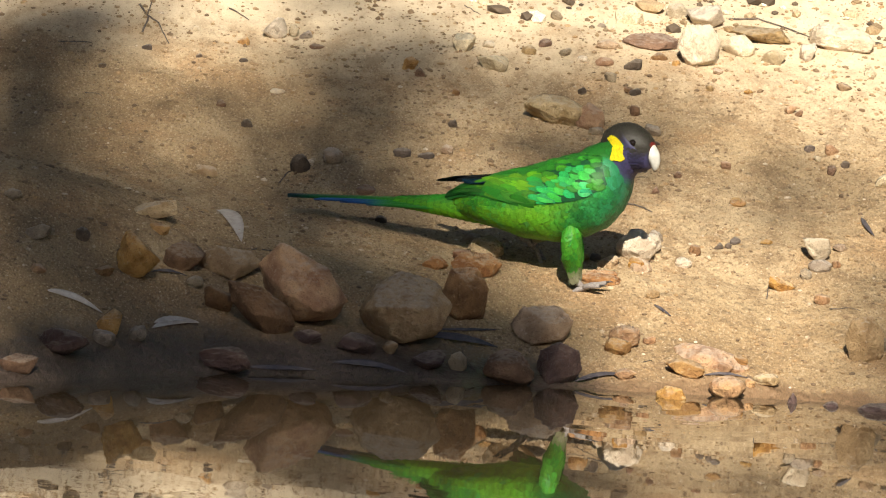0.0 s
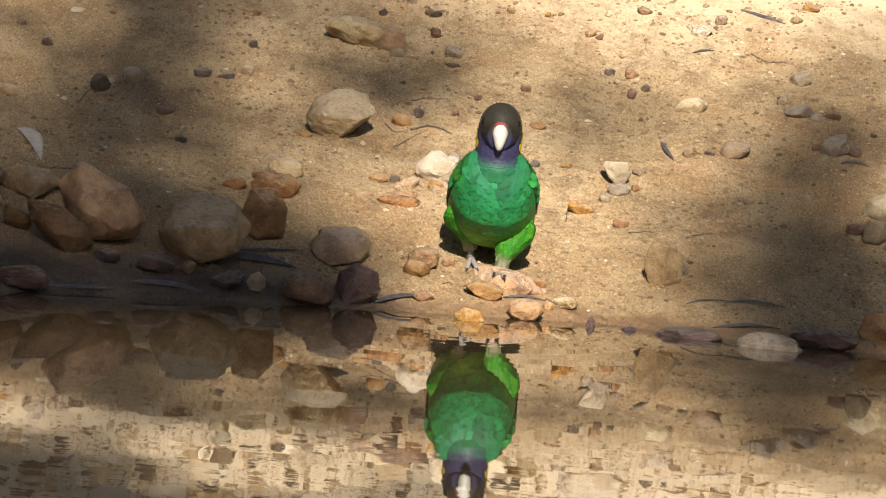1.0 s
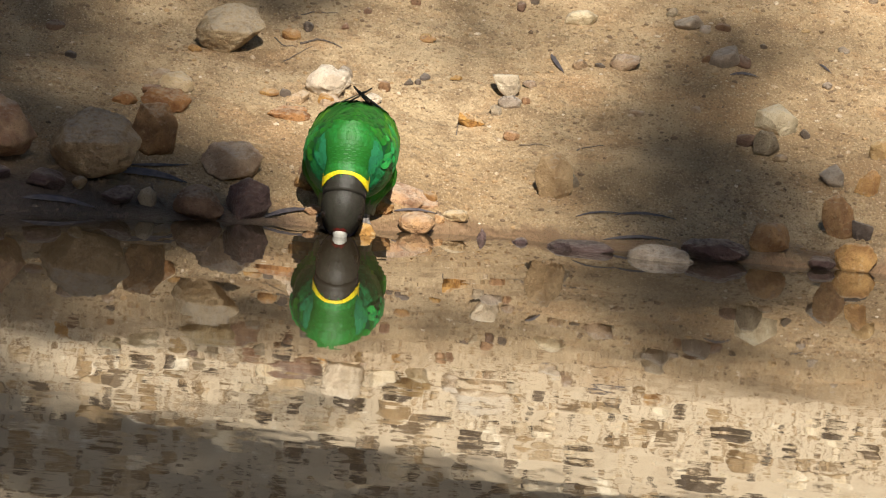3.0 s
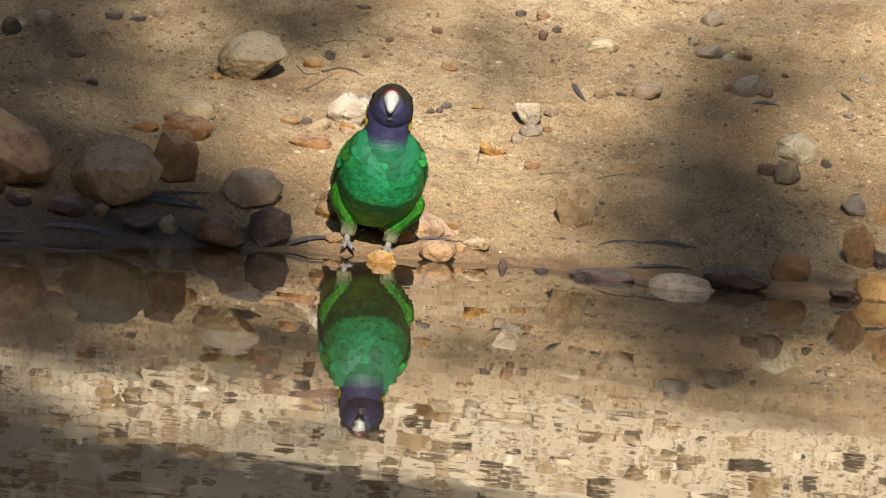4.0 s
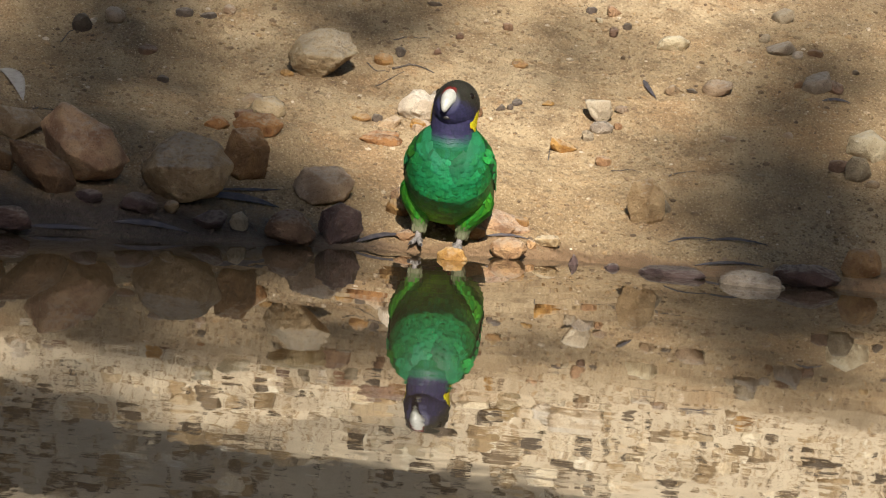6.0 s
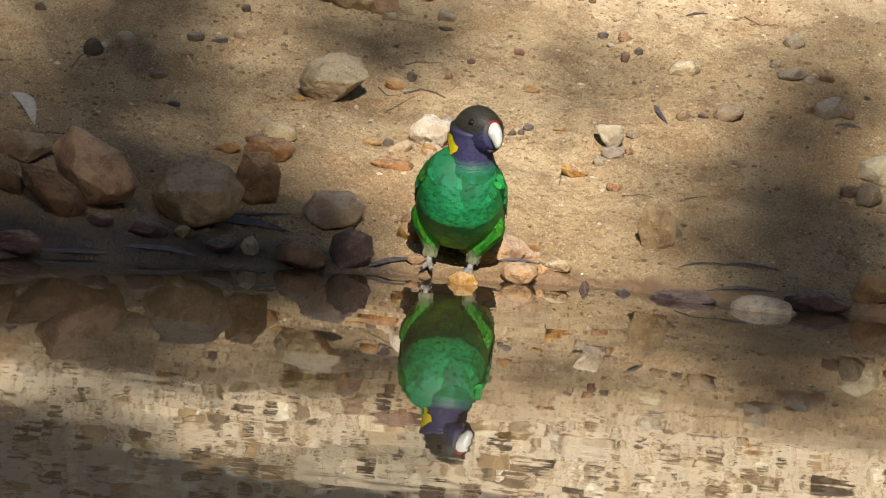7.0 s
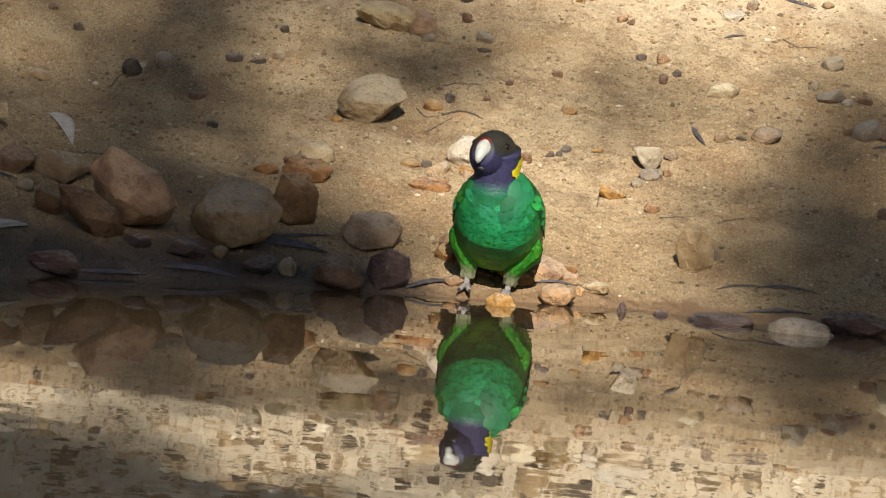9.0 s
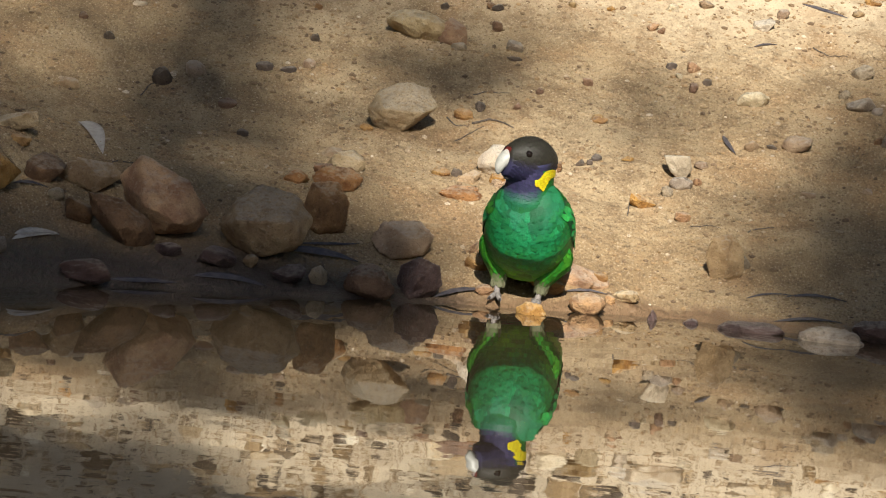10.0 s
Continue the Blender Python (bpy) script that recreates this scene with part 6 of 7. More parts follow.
            (7.7, pose(-0.0260, 0.0000, 0.0650, 0.0, -2.0, 0.0)),
            (7.9, pose(-0.0260, 0.0000, 0.0650, 0.0, -2.0, 0.0)),
            (8.1, pose(-0.0260, 0.0000, 0.0650, 0.0, -2.0, 0.0)),
            (8.2, pose(-0.0260, 0.0014, 0.0620, 0.0, -1.0, 0.0)),
            (8.3, pose(-0.0260, 0.0029, 0.0600, 0.0, -6.0, 0.0)),
            (8.4, pose(-0.0260, 0.0048, 0.0560, 0.0, -18.0, 0.0)),
            (8.5, pose(-0.0260, 0.0062, 0.0530, 0.0, -32.0, 0.0)),
            (8.75, pose(-0.0260, 0.0062, 0.0530, 0.0, -32.0, 0.0)),
            (9, pose(-0.0260, 0.0062, 0.0530, 0.0, -32.0, 0.0)),
            (9.25, pose(-0.0260, 0.0062, 0.0530, 0.0, -32.0, 0.0)),
            (9.5, pose(-0.0260, 0.0062, 0.0530, 0.0, -32.0, 0.0)),
            (9.7, pose(-0.0260, 0.0062, 0.0520, 0.0, -32.0, 0.0)),
            (10, pose(-0.0260, 0.0062, 0.0510, 0.0, -32.0, 0.0)),
        ])
    walk(head, [
        (0, pose(0.0905, 0.0000, 0.1429, 0.0, 6.0, -8.0)),
        (0.1, pose(0.0905, 0.0000, 0.1429, 0.0, 6.0, -14.0)),
        (0.2, pose(0.0905, 0.0000, 0.1419, 0.0, 6.0, -30.0)),
        (0.3, pose(0.0800, 0.0000, 0.1464, 0.0, 6.0, -40.0)),
        (0.45, pose(0.0641, 0.0000, 0.1449, 0.0, 10.8, -35.2)),
        (0.5, pose(0.0600, 0.0000, 0.1441, 0.0, 12.0, -34.0)),
        (0.58, pose(0.0602, 0.0000, 0.1430, 0.0, 9.7, -31.0)),
        (0.66, pose(0.0605, 0.0000, 0.1411, 0.0, 6.9, -27.2)),
        (0.7, pose(0.0606, 0.0000, 0.1404, 0.0, 6.0, -26.0)),
        (0.76, pose(0.0575, 0.0000, 0.1427, 0.0, 6.0, -22.2)),
        (0.85, pose(0.0526, 0.0000, 0.1434, 0.0, 6.0, -16.0)),
        (0.88, pose(0.0513, 0.0000, 0.1442, 0.0, 6.0, -13.6)),
        (1, pose(0.0437, 0.0000, 0.1503, 0.0, 6.0, 0.0)),
        (1.05, pose(0.0437, 0.0000, 0.1505, 0.0, 6.0, 0.0)),
        (1.2, pose(0.0437, 0.0000, 0.1513, 0.0, 6.0, 0.0)),
        (1.35, pose(0.0437, 0.0000, 0.1528, 0.0, 6.0, 0.0)),
        (1.36, pose(0.0437, 0.0000, 0.1529, 0.0, 6.0, 0.0)),
        (1.42, pose(0.0437, 0.0000, 0.1536, 0.0, 6.0, 0.0)),
        (1.5, pose(0.0437, 0.0000, 0.1543, 0.0, 6.0, 0.0)),
        (1.52, pose(0.0437, 0.0000, 0.1542, 0.0, 6.0, 0.0)),
        (1.66, pose(0.0437, 0.0000, 0.1537, 0.0, 6.0, 0.0)),
        (1.7, pose(0.0437, 0.0000, 0.1536, 0.0, 6.0, 0.0)),
        (1.8, pose(0.0437, 0.0000, 0.1533, 0.0, 6.0, 0.0)),
        (1.9, pose(0.0882, 0.0000, 0.1058, 0.0, 40.0, 0.0)),
        (2, pose(0.0966, 0.0000, 0.0617, 0.0, 58.0, 0.0)),
        (2.12, pose(0.0772, 0.0000, 0.0225, 0.0, 66.0, 0.0)),
        (2.2, pose(0.0772, 0.0000, 0.0225, 0.0, 66.0, 0.0)),
        (2.5, pose(0.0772, 0.0000, 0.0225, 0.0, 66.0, 0.0)),
        (2.8, pose(0.0772, 0.0000, 0.0225, 0.0, 66.0, 0.0)),
        (2.97, pose(0.0772, 0.0000, 0.0225, 0.0, 66.0, 0.0)),
        (3.15, pose(0.0772, 0.0000, 0.0225, 0.0, 66.0, 0.0)),
        (3.35, pose(0.0870, 0.0000, 0.1144, 0.0, 10.0, 0.0)),
        (3.6, pose(0.0437, 0.0078, 0.1503, 0.0, -15.0, 0.0)),
        (3.8, pose(0.0437, 0.0078, 0.1503, 0.0, -26.0, -6.0)),
        (4.1, pose(0.0437, 0.0078, 0.1503, 0.0, -26.0, -6.0)),
        (4.35, pose(0.0437, 0.0078, 0.1503, 0.0, -24.0, -6.0)),
        (4.6, pose(0.0437, 0.0078, 0.1503, 0.0, -22.0, -6.0)),
        (4.7, pose(0.0775, 0.0057, 0.1152, 0.0, -0.0, -8.0)),
        (4.8, pose(0.0968, 0.0038, 0.0848, 0.0, 45.0, -10.0)),
        (4.95, pose(0.0772, 0.0000, 0.0225, 0.0, 66.0, -10.0)),
        (5.15, pose(0.0772, 0.0000, 0.0225, 0.0, 66.0, -8.0)),
        (5.32, pose(0.0772, 0.0000, 0.0225, 0.0, 66.0, -6.0)),
        (5.4, pose(0.0972, 0.0035, 0.0801, 0.0, 25.0, -12.0)),
        (5.5, pose(0.0850, 0.0040, 0.0965, 0.0, -10.0, -20.0)),
        (5.6, pose(0.0437, 0.0078, 0.1503, 0.0, -18.0, -22.0)),
        (5.7, pose(0.0437, 0.0078, 0.1503, 0.0, -20.0, -22.0)),
        (5.95, pose(0.0437, 0.0078, 0.1503, 0.0, -20.0, -18.5)),
        (6.2, pose(0.0437, 0.0078, 0.1503, 0.0, -20.0, -15.0)),
        (6.5, pose(0.0437, 0.0078, 0.1503, 0.0, -19.0, -14.5)),
        (6.8, pose(0.0437, 0.0078, 0.1503, 0.0, -18.0, -14.0)),
        (6.9, pose(0.0437, 0.0118, 0.1503, 0.0, -18.0, 2.0)),
        (7, pose(0.0437, 0.0198, 0.1503, 0.0, -6.0, 38.0)),
        (7.3, pose(0.0437, 0.0198, 0.1503, 0.0, -6.0, 34.0)),
        (7.4, pose(0.0437, 0.0198, 0.1503, 0.0, -2.0, 20.0)),
        (7.5, pose(0.0848, 0.0069, 0.1139, 0.0, 14.0, 0.0)),
        (7.6, pose(0.0973, 0.0031, 0.0734, 0.0, 60.0, -6.0)),
        (7.7, pose(0.0772, 0.0000, 0.0225, 0.0, 66.0, -8.0)),
        (7.9, pose(0.0772, 0.0000, 0.0225, 0.0, 66.0, -11.0)),
        (8.1, pose(0.0772, 0.0000, 0.0225, 0.0, 66.0, -14.0)),
        (8.2, pose(0.0975, 0.0034, 0.0773, 0.0, 12.0, -22.0)),
        (8.3, pose(0.0793, 0.0058, 0.1169, 0.0, -12.0, -28.0)),
        (8.4, pose(0.0624, -0.0051, 0.1309, 0.0, -15.0, -24.0)),
        (8.5, pose(0.0437, -0.0042, 0.1423, 0.0, -18.0, -24.0)),
        (8.75, pose(0.0437, -0.0042, 0.1423, 0.0, -18.0, -23.0)),
        (9, pose(0.0437, -0.0042, 0.1453, 0.0, -18.0, -22.0)),
        (9.25, pose(0.0437, -0.0042, 0.1453, 0.0, -16.0, -21.0)),
        (9.5, pose(0.0437, -0.0042, 0.1453, 0.0, -14.0, -20.0)),
        (9.7, pose(0.0457, -0.0012, 0.1493, 0.0, -6.0, -50.0)),
        (10, pose(0.0457, -0.0013, 0.1483, 0.0, -5.0, -55.0)),
    ])
    walk(neck, [
        (0, pose(0.0661, 0.0000, 0.1138, -6.1, -50.0, 0.0)),
        (0.1, pose(0.0661, 0.0000, 0.1138, -10.6, -50.0, 0.0)),
        (0.2, pose(0.0661, 0.0000, 0.1128, -22.4, -50.0, 0.0)),
        (0.3, pose(0.0653, 0.0000, 0.1090, -30.7, -70.0, 0.0)),
        (0.45, pose(0.0598, 0.0000, 0.1043, -29.2, -84.3, 0.0)),
        (0.5, pose(0.0584, 0.0000, 0.1031, -29.2, -88.0, 0.0)),
        (0.58, pose(0.0547, 0.0000, 0.1024, -25.3, -82.7, 0.0)),
        (0.66, pose(0.0499, 0.0000, 0.1014, -21.4, -76.1, 0.0)),
        (0.7, pose(0.0484, 0.0000, 0.1011, -20.3, -74.0, 0.0)),
        (0.76, pose(0.0454, 0.0000, 0.1024, -17.3, -74.0, 0.0)),
        (0.85, pose(0.0404, 0.0000, 0.1031, -12.5, -74.0, 0.0)),
        (0.88, pose(0.0394, 0.0000, 0.1038, -10.5, -74.3, 0.0)),
        (1, pose(0.0330, 0.0000, 0.1076, -0.0, -76.0, 0.0)),
        (1.05, pose(0.0330, 0.0000, 0.1078, -0.0, -76.0, 0.0)),
        (1.2, pose(0.0330, 0.0000, 0.1086, -0.0, -76.0, 0.0)),
        (1.35, pose(0.0330, 0.0000, 0.1101, -0.0, -76.0, 0.0)),
        (1.36, pose(0.0330, 0.0000, 0.1102, -0.0, -76.0, 0.0)),
        (1.42, pose(0.0330, 0.0000, 0.1109, -0.0, -76.0, 0.0)),
        (1.5, pose(0.0330, 0.0000, 0.1116, -0.0, -76.0, 0.0)),
        (1.52, pose(0.0330, 0.0000, 0.1115, -0.0, -76.0, 0.0)),
        (1.66, pose(0.0330, 0.0000, 0.1110, -0.0, -76.0, 0.0)),
        (1.7, pose(0.0330, 0.0000, 0.1109, -0.0, -76.0, 0.0)),
        (1.8, pose(0.0330, 0.0000, 0.1106, -0.0, -76.0, 0.0)),
        (1.9, pose(0.0501, 0.0000, 0.0838, -0.0, -30.0, 0.0)),
        (2, pose(0.0524, 0.0000, 0.0777, 0.0, 20.0, 0.0)),
        (2.12, pose(0.0540, 0.0000, 0.0741, 0.0, 66.0, 0.0)),
        (2.2, pose(0.0540, 0.0000, 0.0741, 0.0, 66.0, 0.0)),
        (2.5, pose(0.0540, 0.0000, 0.0741, 0.0, 66.0, 0.0)),
        (2.8, pose(0.0540, 0.0000, 0.0741, 0.0, 66.0, 0.0)),
        (2.97, pose(0.0540, 0.0000, 0.0741, 0.0, 66.0, 0.0)),
        (3.15, pose(0.0540, 0.0000, 0.0741, 0.0, 66.0, 0.0)),
        (3.35, pose(0.0510, 0.0000, 0.0892, -0.0, -35.0, 0.0)),
        (3.6, pose(0.0330, 0.0068, 0.1076, -0.0, -76.0, 0.0)),
        (3.8, pose(0.0330, 0.0068, 0.1076, -5.3, -76.0, 0.0)),
        (4.1, pose(0.0330, 0.0068, 0.1076, -5.3, -76.0, 0.0)),
        (4.35, pose(0.0330, 0.0068, 0.1076, -5.2, -76.0, 0.0)),
        (4.6, pose(0.0330, 0.0068, 0.1076, -5.2, -76.0, 0.0)),
        (4.7, pose(0.0492, 0.0015, 0.0815, -6.7, -50.0, 0.0)),
        (4.8, pose(0.0530, 0.0014, 0.0810, -3.9, -5.0, 0.0)),
        (4.95, pose(0.0540, 0.0000, 0.0741, 0.8, 66.0, 0.0)),
        (5.15, pose(0.0540, 0.0000, 0.0741, 0.6, 66.0, 0.0)),
        (5.32, pose(0.0540, 0.0000, 0.0741, 0.5, 66.0, 0.0)),
        (5.4, pose(0.0539, 0.0000, 0.0725, -8.3, -10.0, 0.0)),
        (5.5, pose(0.0530, 0.0030, 0.0800, -18.8, -24.0, 0.0)),
        (5.6, pose(0.0330, 0.0068, 0.1076, -18.8, -76.0, 0.0)),
        (5.7, pose(0.0330, 0.0068, 0.1076, -18.9, -76.0, 0.0)),
        (5.95, pose(0.0330, 0.0068, 0.1076, -15.9, -76.0, 0.0)),
        (6.2, pose(0.0330, 0.0068, 0.1076, -12.9, -76.0, 0.0)),
        (6.5, pose(0.0330, 0.0068, 0.1076, -12.4, -76.0, 0.0)),
        (6.8, pose(0.0330, 0.0068, 0.1076, -12.0, -76.0, 0.0)),
        (6.9, pose(0.0330, 0.0086, 0.1076, 1.7, -76.0, 0.0)),
        (7, pose(0.0330, 0.0122, 0.1076, 31.1, -76.0, 0.0)),
        (7.3, pose(0.0330, 0.0122, 0.1076, 27.8, -76.0, 0.0)),
        (7.4, pose(0.0330, 0.0122, 0.1076, 16.0, -76.0, 0.0)),
        (7.5, pose(0.0501, 0.0036, 0.0918, -0.0, -38.0, 0.0)),
        (7.6, pose(0.0535, 0.0006, 0.0772, -1.1, 5.0, 0.0)),
        (7.7, pose(0.0540, 0.0000, 0.0741, 0.6, 66.0, 0.0)),
        (7.9, pose(0.0540, 0.0000, 0.0741, 0.9, 66.0, 0.0)),
        (8.1, pose(0.0540, 0.0000, 0.0741, 1.1, 66.0, 0.0)),
        (8.2, pose(0.0541, 0.0000, 0.0697, -20.3, -10.0, 0.0)),
        (8.3, pose(0.0510, 0.0018, 0.0832, -26.6, -50.0, 0.0)),
        (8.4, pose(0.0445, -0.0012, 0.0947, -21.4, -66.0, 0.0)),
        (8.5, pose(0.0330, 0.0014, 0.1056, -20.5, -76.0, 0.0)),
        (8.75, pose(0.0330, 0.0014, 0.1056, -19.6, -76.0, 0.0)),
        (9, pose(0.0330, 0.0014, 0.1056, -18.8, -76.0, 0.0)),
        (9.25, pose(0.0330, 0.0014, 0.1056, -17.8, -76.0, 0.0)),
        (9.5, pose(0.0330, 0.0014, 0.1056, -16.8, -76.0, 0.0)),
        (9.7, pose(0.0330, 0.0039, 0.1066, -41.0, -76.0, 0.0)),
        (10, pose(0.0330, 0.0037, 0.1056, -45.1, -76.0, 0.0)),
    ])
    walk(tail, [
        (0, pose(-0.0701, 0.0000, 0.0631, 0.0, -5.0, 0.0)),
        (0.1, pose(-0.0701, 0.0000, 0.0631, 0.0, -3.0, 0.0)),
        (0.2, pose(-0.0701, 0.0000, 0.0621, 0.0, -0.0, 1.0)),
        (0.3, pose(-0.0700, 0.0000, 0.0599, 0.0, 2.0, 2.0)),
        (0.45, pose(-0.0746, 0.0000, 0.0533, 0.0, 4.4, 3.6)),
        (0.5, pose(-0.0758, 0.0000, 0.0516, 0.0, 5.0, 4.0)),
        (0.58, pose(-0.0796, 0.0000, 0.0509, 0.0, 6.1, 5.5)),
        (0.66, pose(-0.0843, 0.0000, 0.0499, 0.0, 7.5, 7.4)),
        (0.7, pose(-0.0858, 0.0000, 0.0496, 0.0, 8.0, 8.0)),
        (0.76, pose(-0.0888, 0.0000, 0.0489, 0.0, 8.0, 8.0)),
        (0.85, pose(-0.0938, 0.0000, 0.0476, 0.0, 8.0, 8.0)),
        (0.88, pose(-0.0940, 0.0000, 0.0462, 0.0, 8.0, 6.8)),
        (1, pose(-0.0947, 0.0000, 0.0384, 0.0, 8.0, 0.0)),
        (1.05, pose(-0.0947, 0.0000, 0.0386, 0.0, 8.0, 0.0)),
        (1.2, pose(-0.0947, 0.0000, 0.0394, 0.0, 8.0, 0.0)),
        (1.35, pose(-0.0947, 0.0000, 0.0409, 0.0, 8.0, 0.0)),
        (1.36, pose(-0.0947, 0.0000, 0.0410, 0.0, 8.0, 0.0)),
        (1.42, pose(-0.0947, 0.0000, 0.0417, 0.0, 8.0, 0.0)),
        (1.5, pose(-0.0947, 0.0000, 0.0424, 0.0, 8.0, 0.0)),
        (1.52, pose(-0.0947, 0.0000, 0.0423, 0.0, 8.0, 0.0)),
        (1.66, pose(-0.0947, 0.0000, 0.0418, 0.0, 8.0, 0.0)),
        (1.7, pose(-0.0947, 0.0000, 0.0417, 0.0, 8.0, 0.0)),
        (1.8, pose(-0.0947, 0.0000, 0.0414, 0.0, 8.0, 0.0)),
        (1.9, pose(-0.0947, 0.0000, 0.0726, 0.0, -4.0, 0.0)),
        (2, pose(-0.0928, 0.0000, 0.0817, 0.0, -0.0, 0.0)),
        (2.12, pose(-0.0897, 0.0000, 0.0842, 0.0, -1.0, 4.0)),
        (2.2, pose(-0.0897, 0.0000, 0.0842, 0.0, -1.0, 4.0)),
        (2.5, pose(-0.0897, 0.0000, 0.0842, 0.0, -1.0, 4.0)),
        (2.8, pose(-0.0897, 0.0000, 0.0842, 0.0, -1.0, 4.0)),
        (2.97, pose(-0.0897, 0.0000, 0.0842, 0.0, 0.0, 4.0)),
        (3.15, pose(-0.0897, 0.0000, 0.0842, 0.0, 1.0, 4.0)),
        (3.35, pose(-0.0941, 0.0000, 0.0830, 0.0, 6.0, 0.0)),
        (3.6, pose(-0.0947, 0.0030, 0.0384, 0.0, 8.0, 0.0)),
        (3.8, pose(-0.0947, 0.0030, 0.0384, 0.0, 8.0, 0.0)),
        (4.1, pose(-0.0947, 0.0030, 0.0384, 0.0, 8.0, 0.0)),
        (4.35, pose(-0.0947, 0.0030, 0.0384, 0.0, 8.0, 0.0)),
        (4.6, pose(-0.0947, 0.0030, 0.0384, 0.0, 8.0, 0.0)),
        (4.7, pose(-0.0952, 0.0016, 0.0652, 0.0, -4.0, 0.0)),
        (4.8, pose(-0.0920, 0.0003, 0.0900, 0.0, 6.0, 0.0)),
        (4.95, pose(-0.0897, 0.0000, 0.0842, 0.0, 5.0, 4.0)),
        (5.15, pose(-0.0897, 0.0000, 0.0842, 0.0, 5.0, 4.0)),
        (5.32, pose(-0.0897, 0.0000, 0.0842, 0.0, 5.0, 4.0)),
        (5.4, pose(-0.0902, 0.0002, 0.0800, 0.0, 5.0, 6.0)),
        (5.5, pose(-0.0925, 0.0020, 0.0870, 0.0, 3.0, 6.0)),
        (5.6, pose(-0.0947, 0.0030, 0.0384, 0.0, 8.0, 0.0)),
        (5.7, pose(-0.0947, 0.0030, 0.0384, 0.0, 8.0, 0.0)),
        (5.95, pose(-0.0947, 0.0030, 0.0384, 0.0, 8.0, 0.0)),
        (6.2, pose(-0.0947, 0.0030, 0.0384, 0.0, 8.0, 0.0)),
        (6.5, pose(-0.0947, 0.0030, 0.0384, 0.0, 8.0, 0.0)),
        (6.8, pose(-0.0947, 0.0030, 0.0384, 0.0, 8.0, 0.0)),
        (6.9, pose(-0.0947, 0.0030, 0.0384, 0.0, 8.0, 0.0)),
        (7, pose(-0.0947, 0.0030, 0.0384, 0.0, 8.0, 0.0)),
        (7.3, pose(-0.0947, 0.0030, 0.0384, 0.0, 8.0, 0.0)),
        (7.4, pose(-0.0947, 0.0030, 0.0384, 0.0, 8.0, 0.0)),
        (7.5, pose(-0.0947, 0.0008, 0.0806, 0.0, -4.0, 0.0)),
        (7.6, pose(-0.0911, 0.0002, 0.0798, 0.0, 8.0, 0.0)),
        (7.7, pose(-0.0897, 0.0000, 0.0842, 0.0, 5.0, 4.0)),
        (7.9, pose(-0.0897, 0.0000, 0.0842, 0.0, 5.0, 4.0)),
        (8.1, pose(-0.0897, 0.0000, 0.0842, 0.0, 5.0, 4.0)),
        (8.2, pose(-0.0891, 0.0001, 0.0823, 0.0, 5.0, 0.0)),
        (8.3, pose(-0.0941, 0.0010, 0.0770, 0.0, 3.0, 4.0)),
        (8.4, pose(-0.0962, 0.0020, 0.0584, 0.0, 8.0, 0.0)),
        (8.5, pose(-0.0947, 0.0030, 0.0384, 0.0, 8.0, 0.0)),
        (8.75, pose(-0.0947, 0.0030, 0.0384, 0.0, 8.0, 0.0)),
        (9, pose(-0.0947, 0.0030, 0.0384, 0.0, 8.0, 0.0)),
        (9.25, pose(-0.0947, 0.0030, 0.0384, 0.0, 8.0, 0.0)),
        (9.5, pose(-0.0947, 0.0030, 0.0384, 0.0, 8.0, 0.0)),
        (9.7, pose(-0.0947, 0.0030, 0.0374, 0.0, 8.0, 0.0)),
        (10, pose(-0.0947, 0.0030, 0.0364, 0.0, 8.0, 0.0)),
    ])
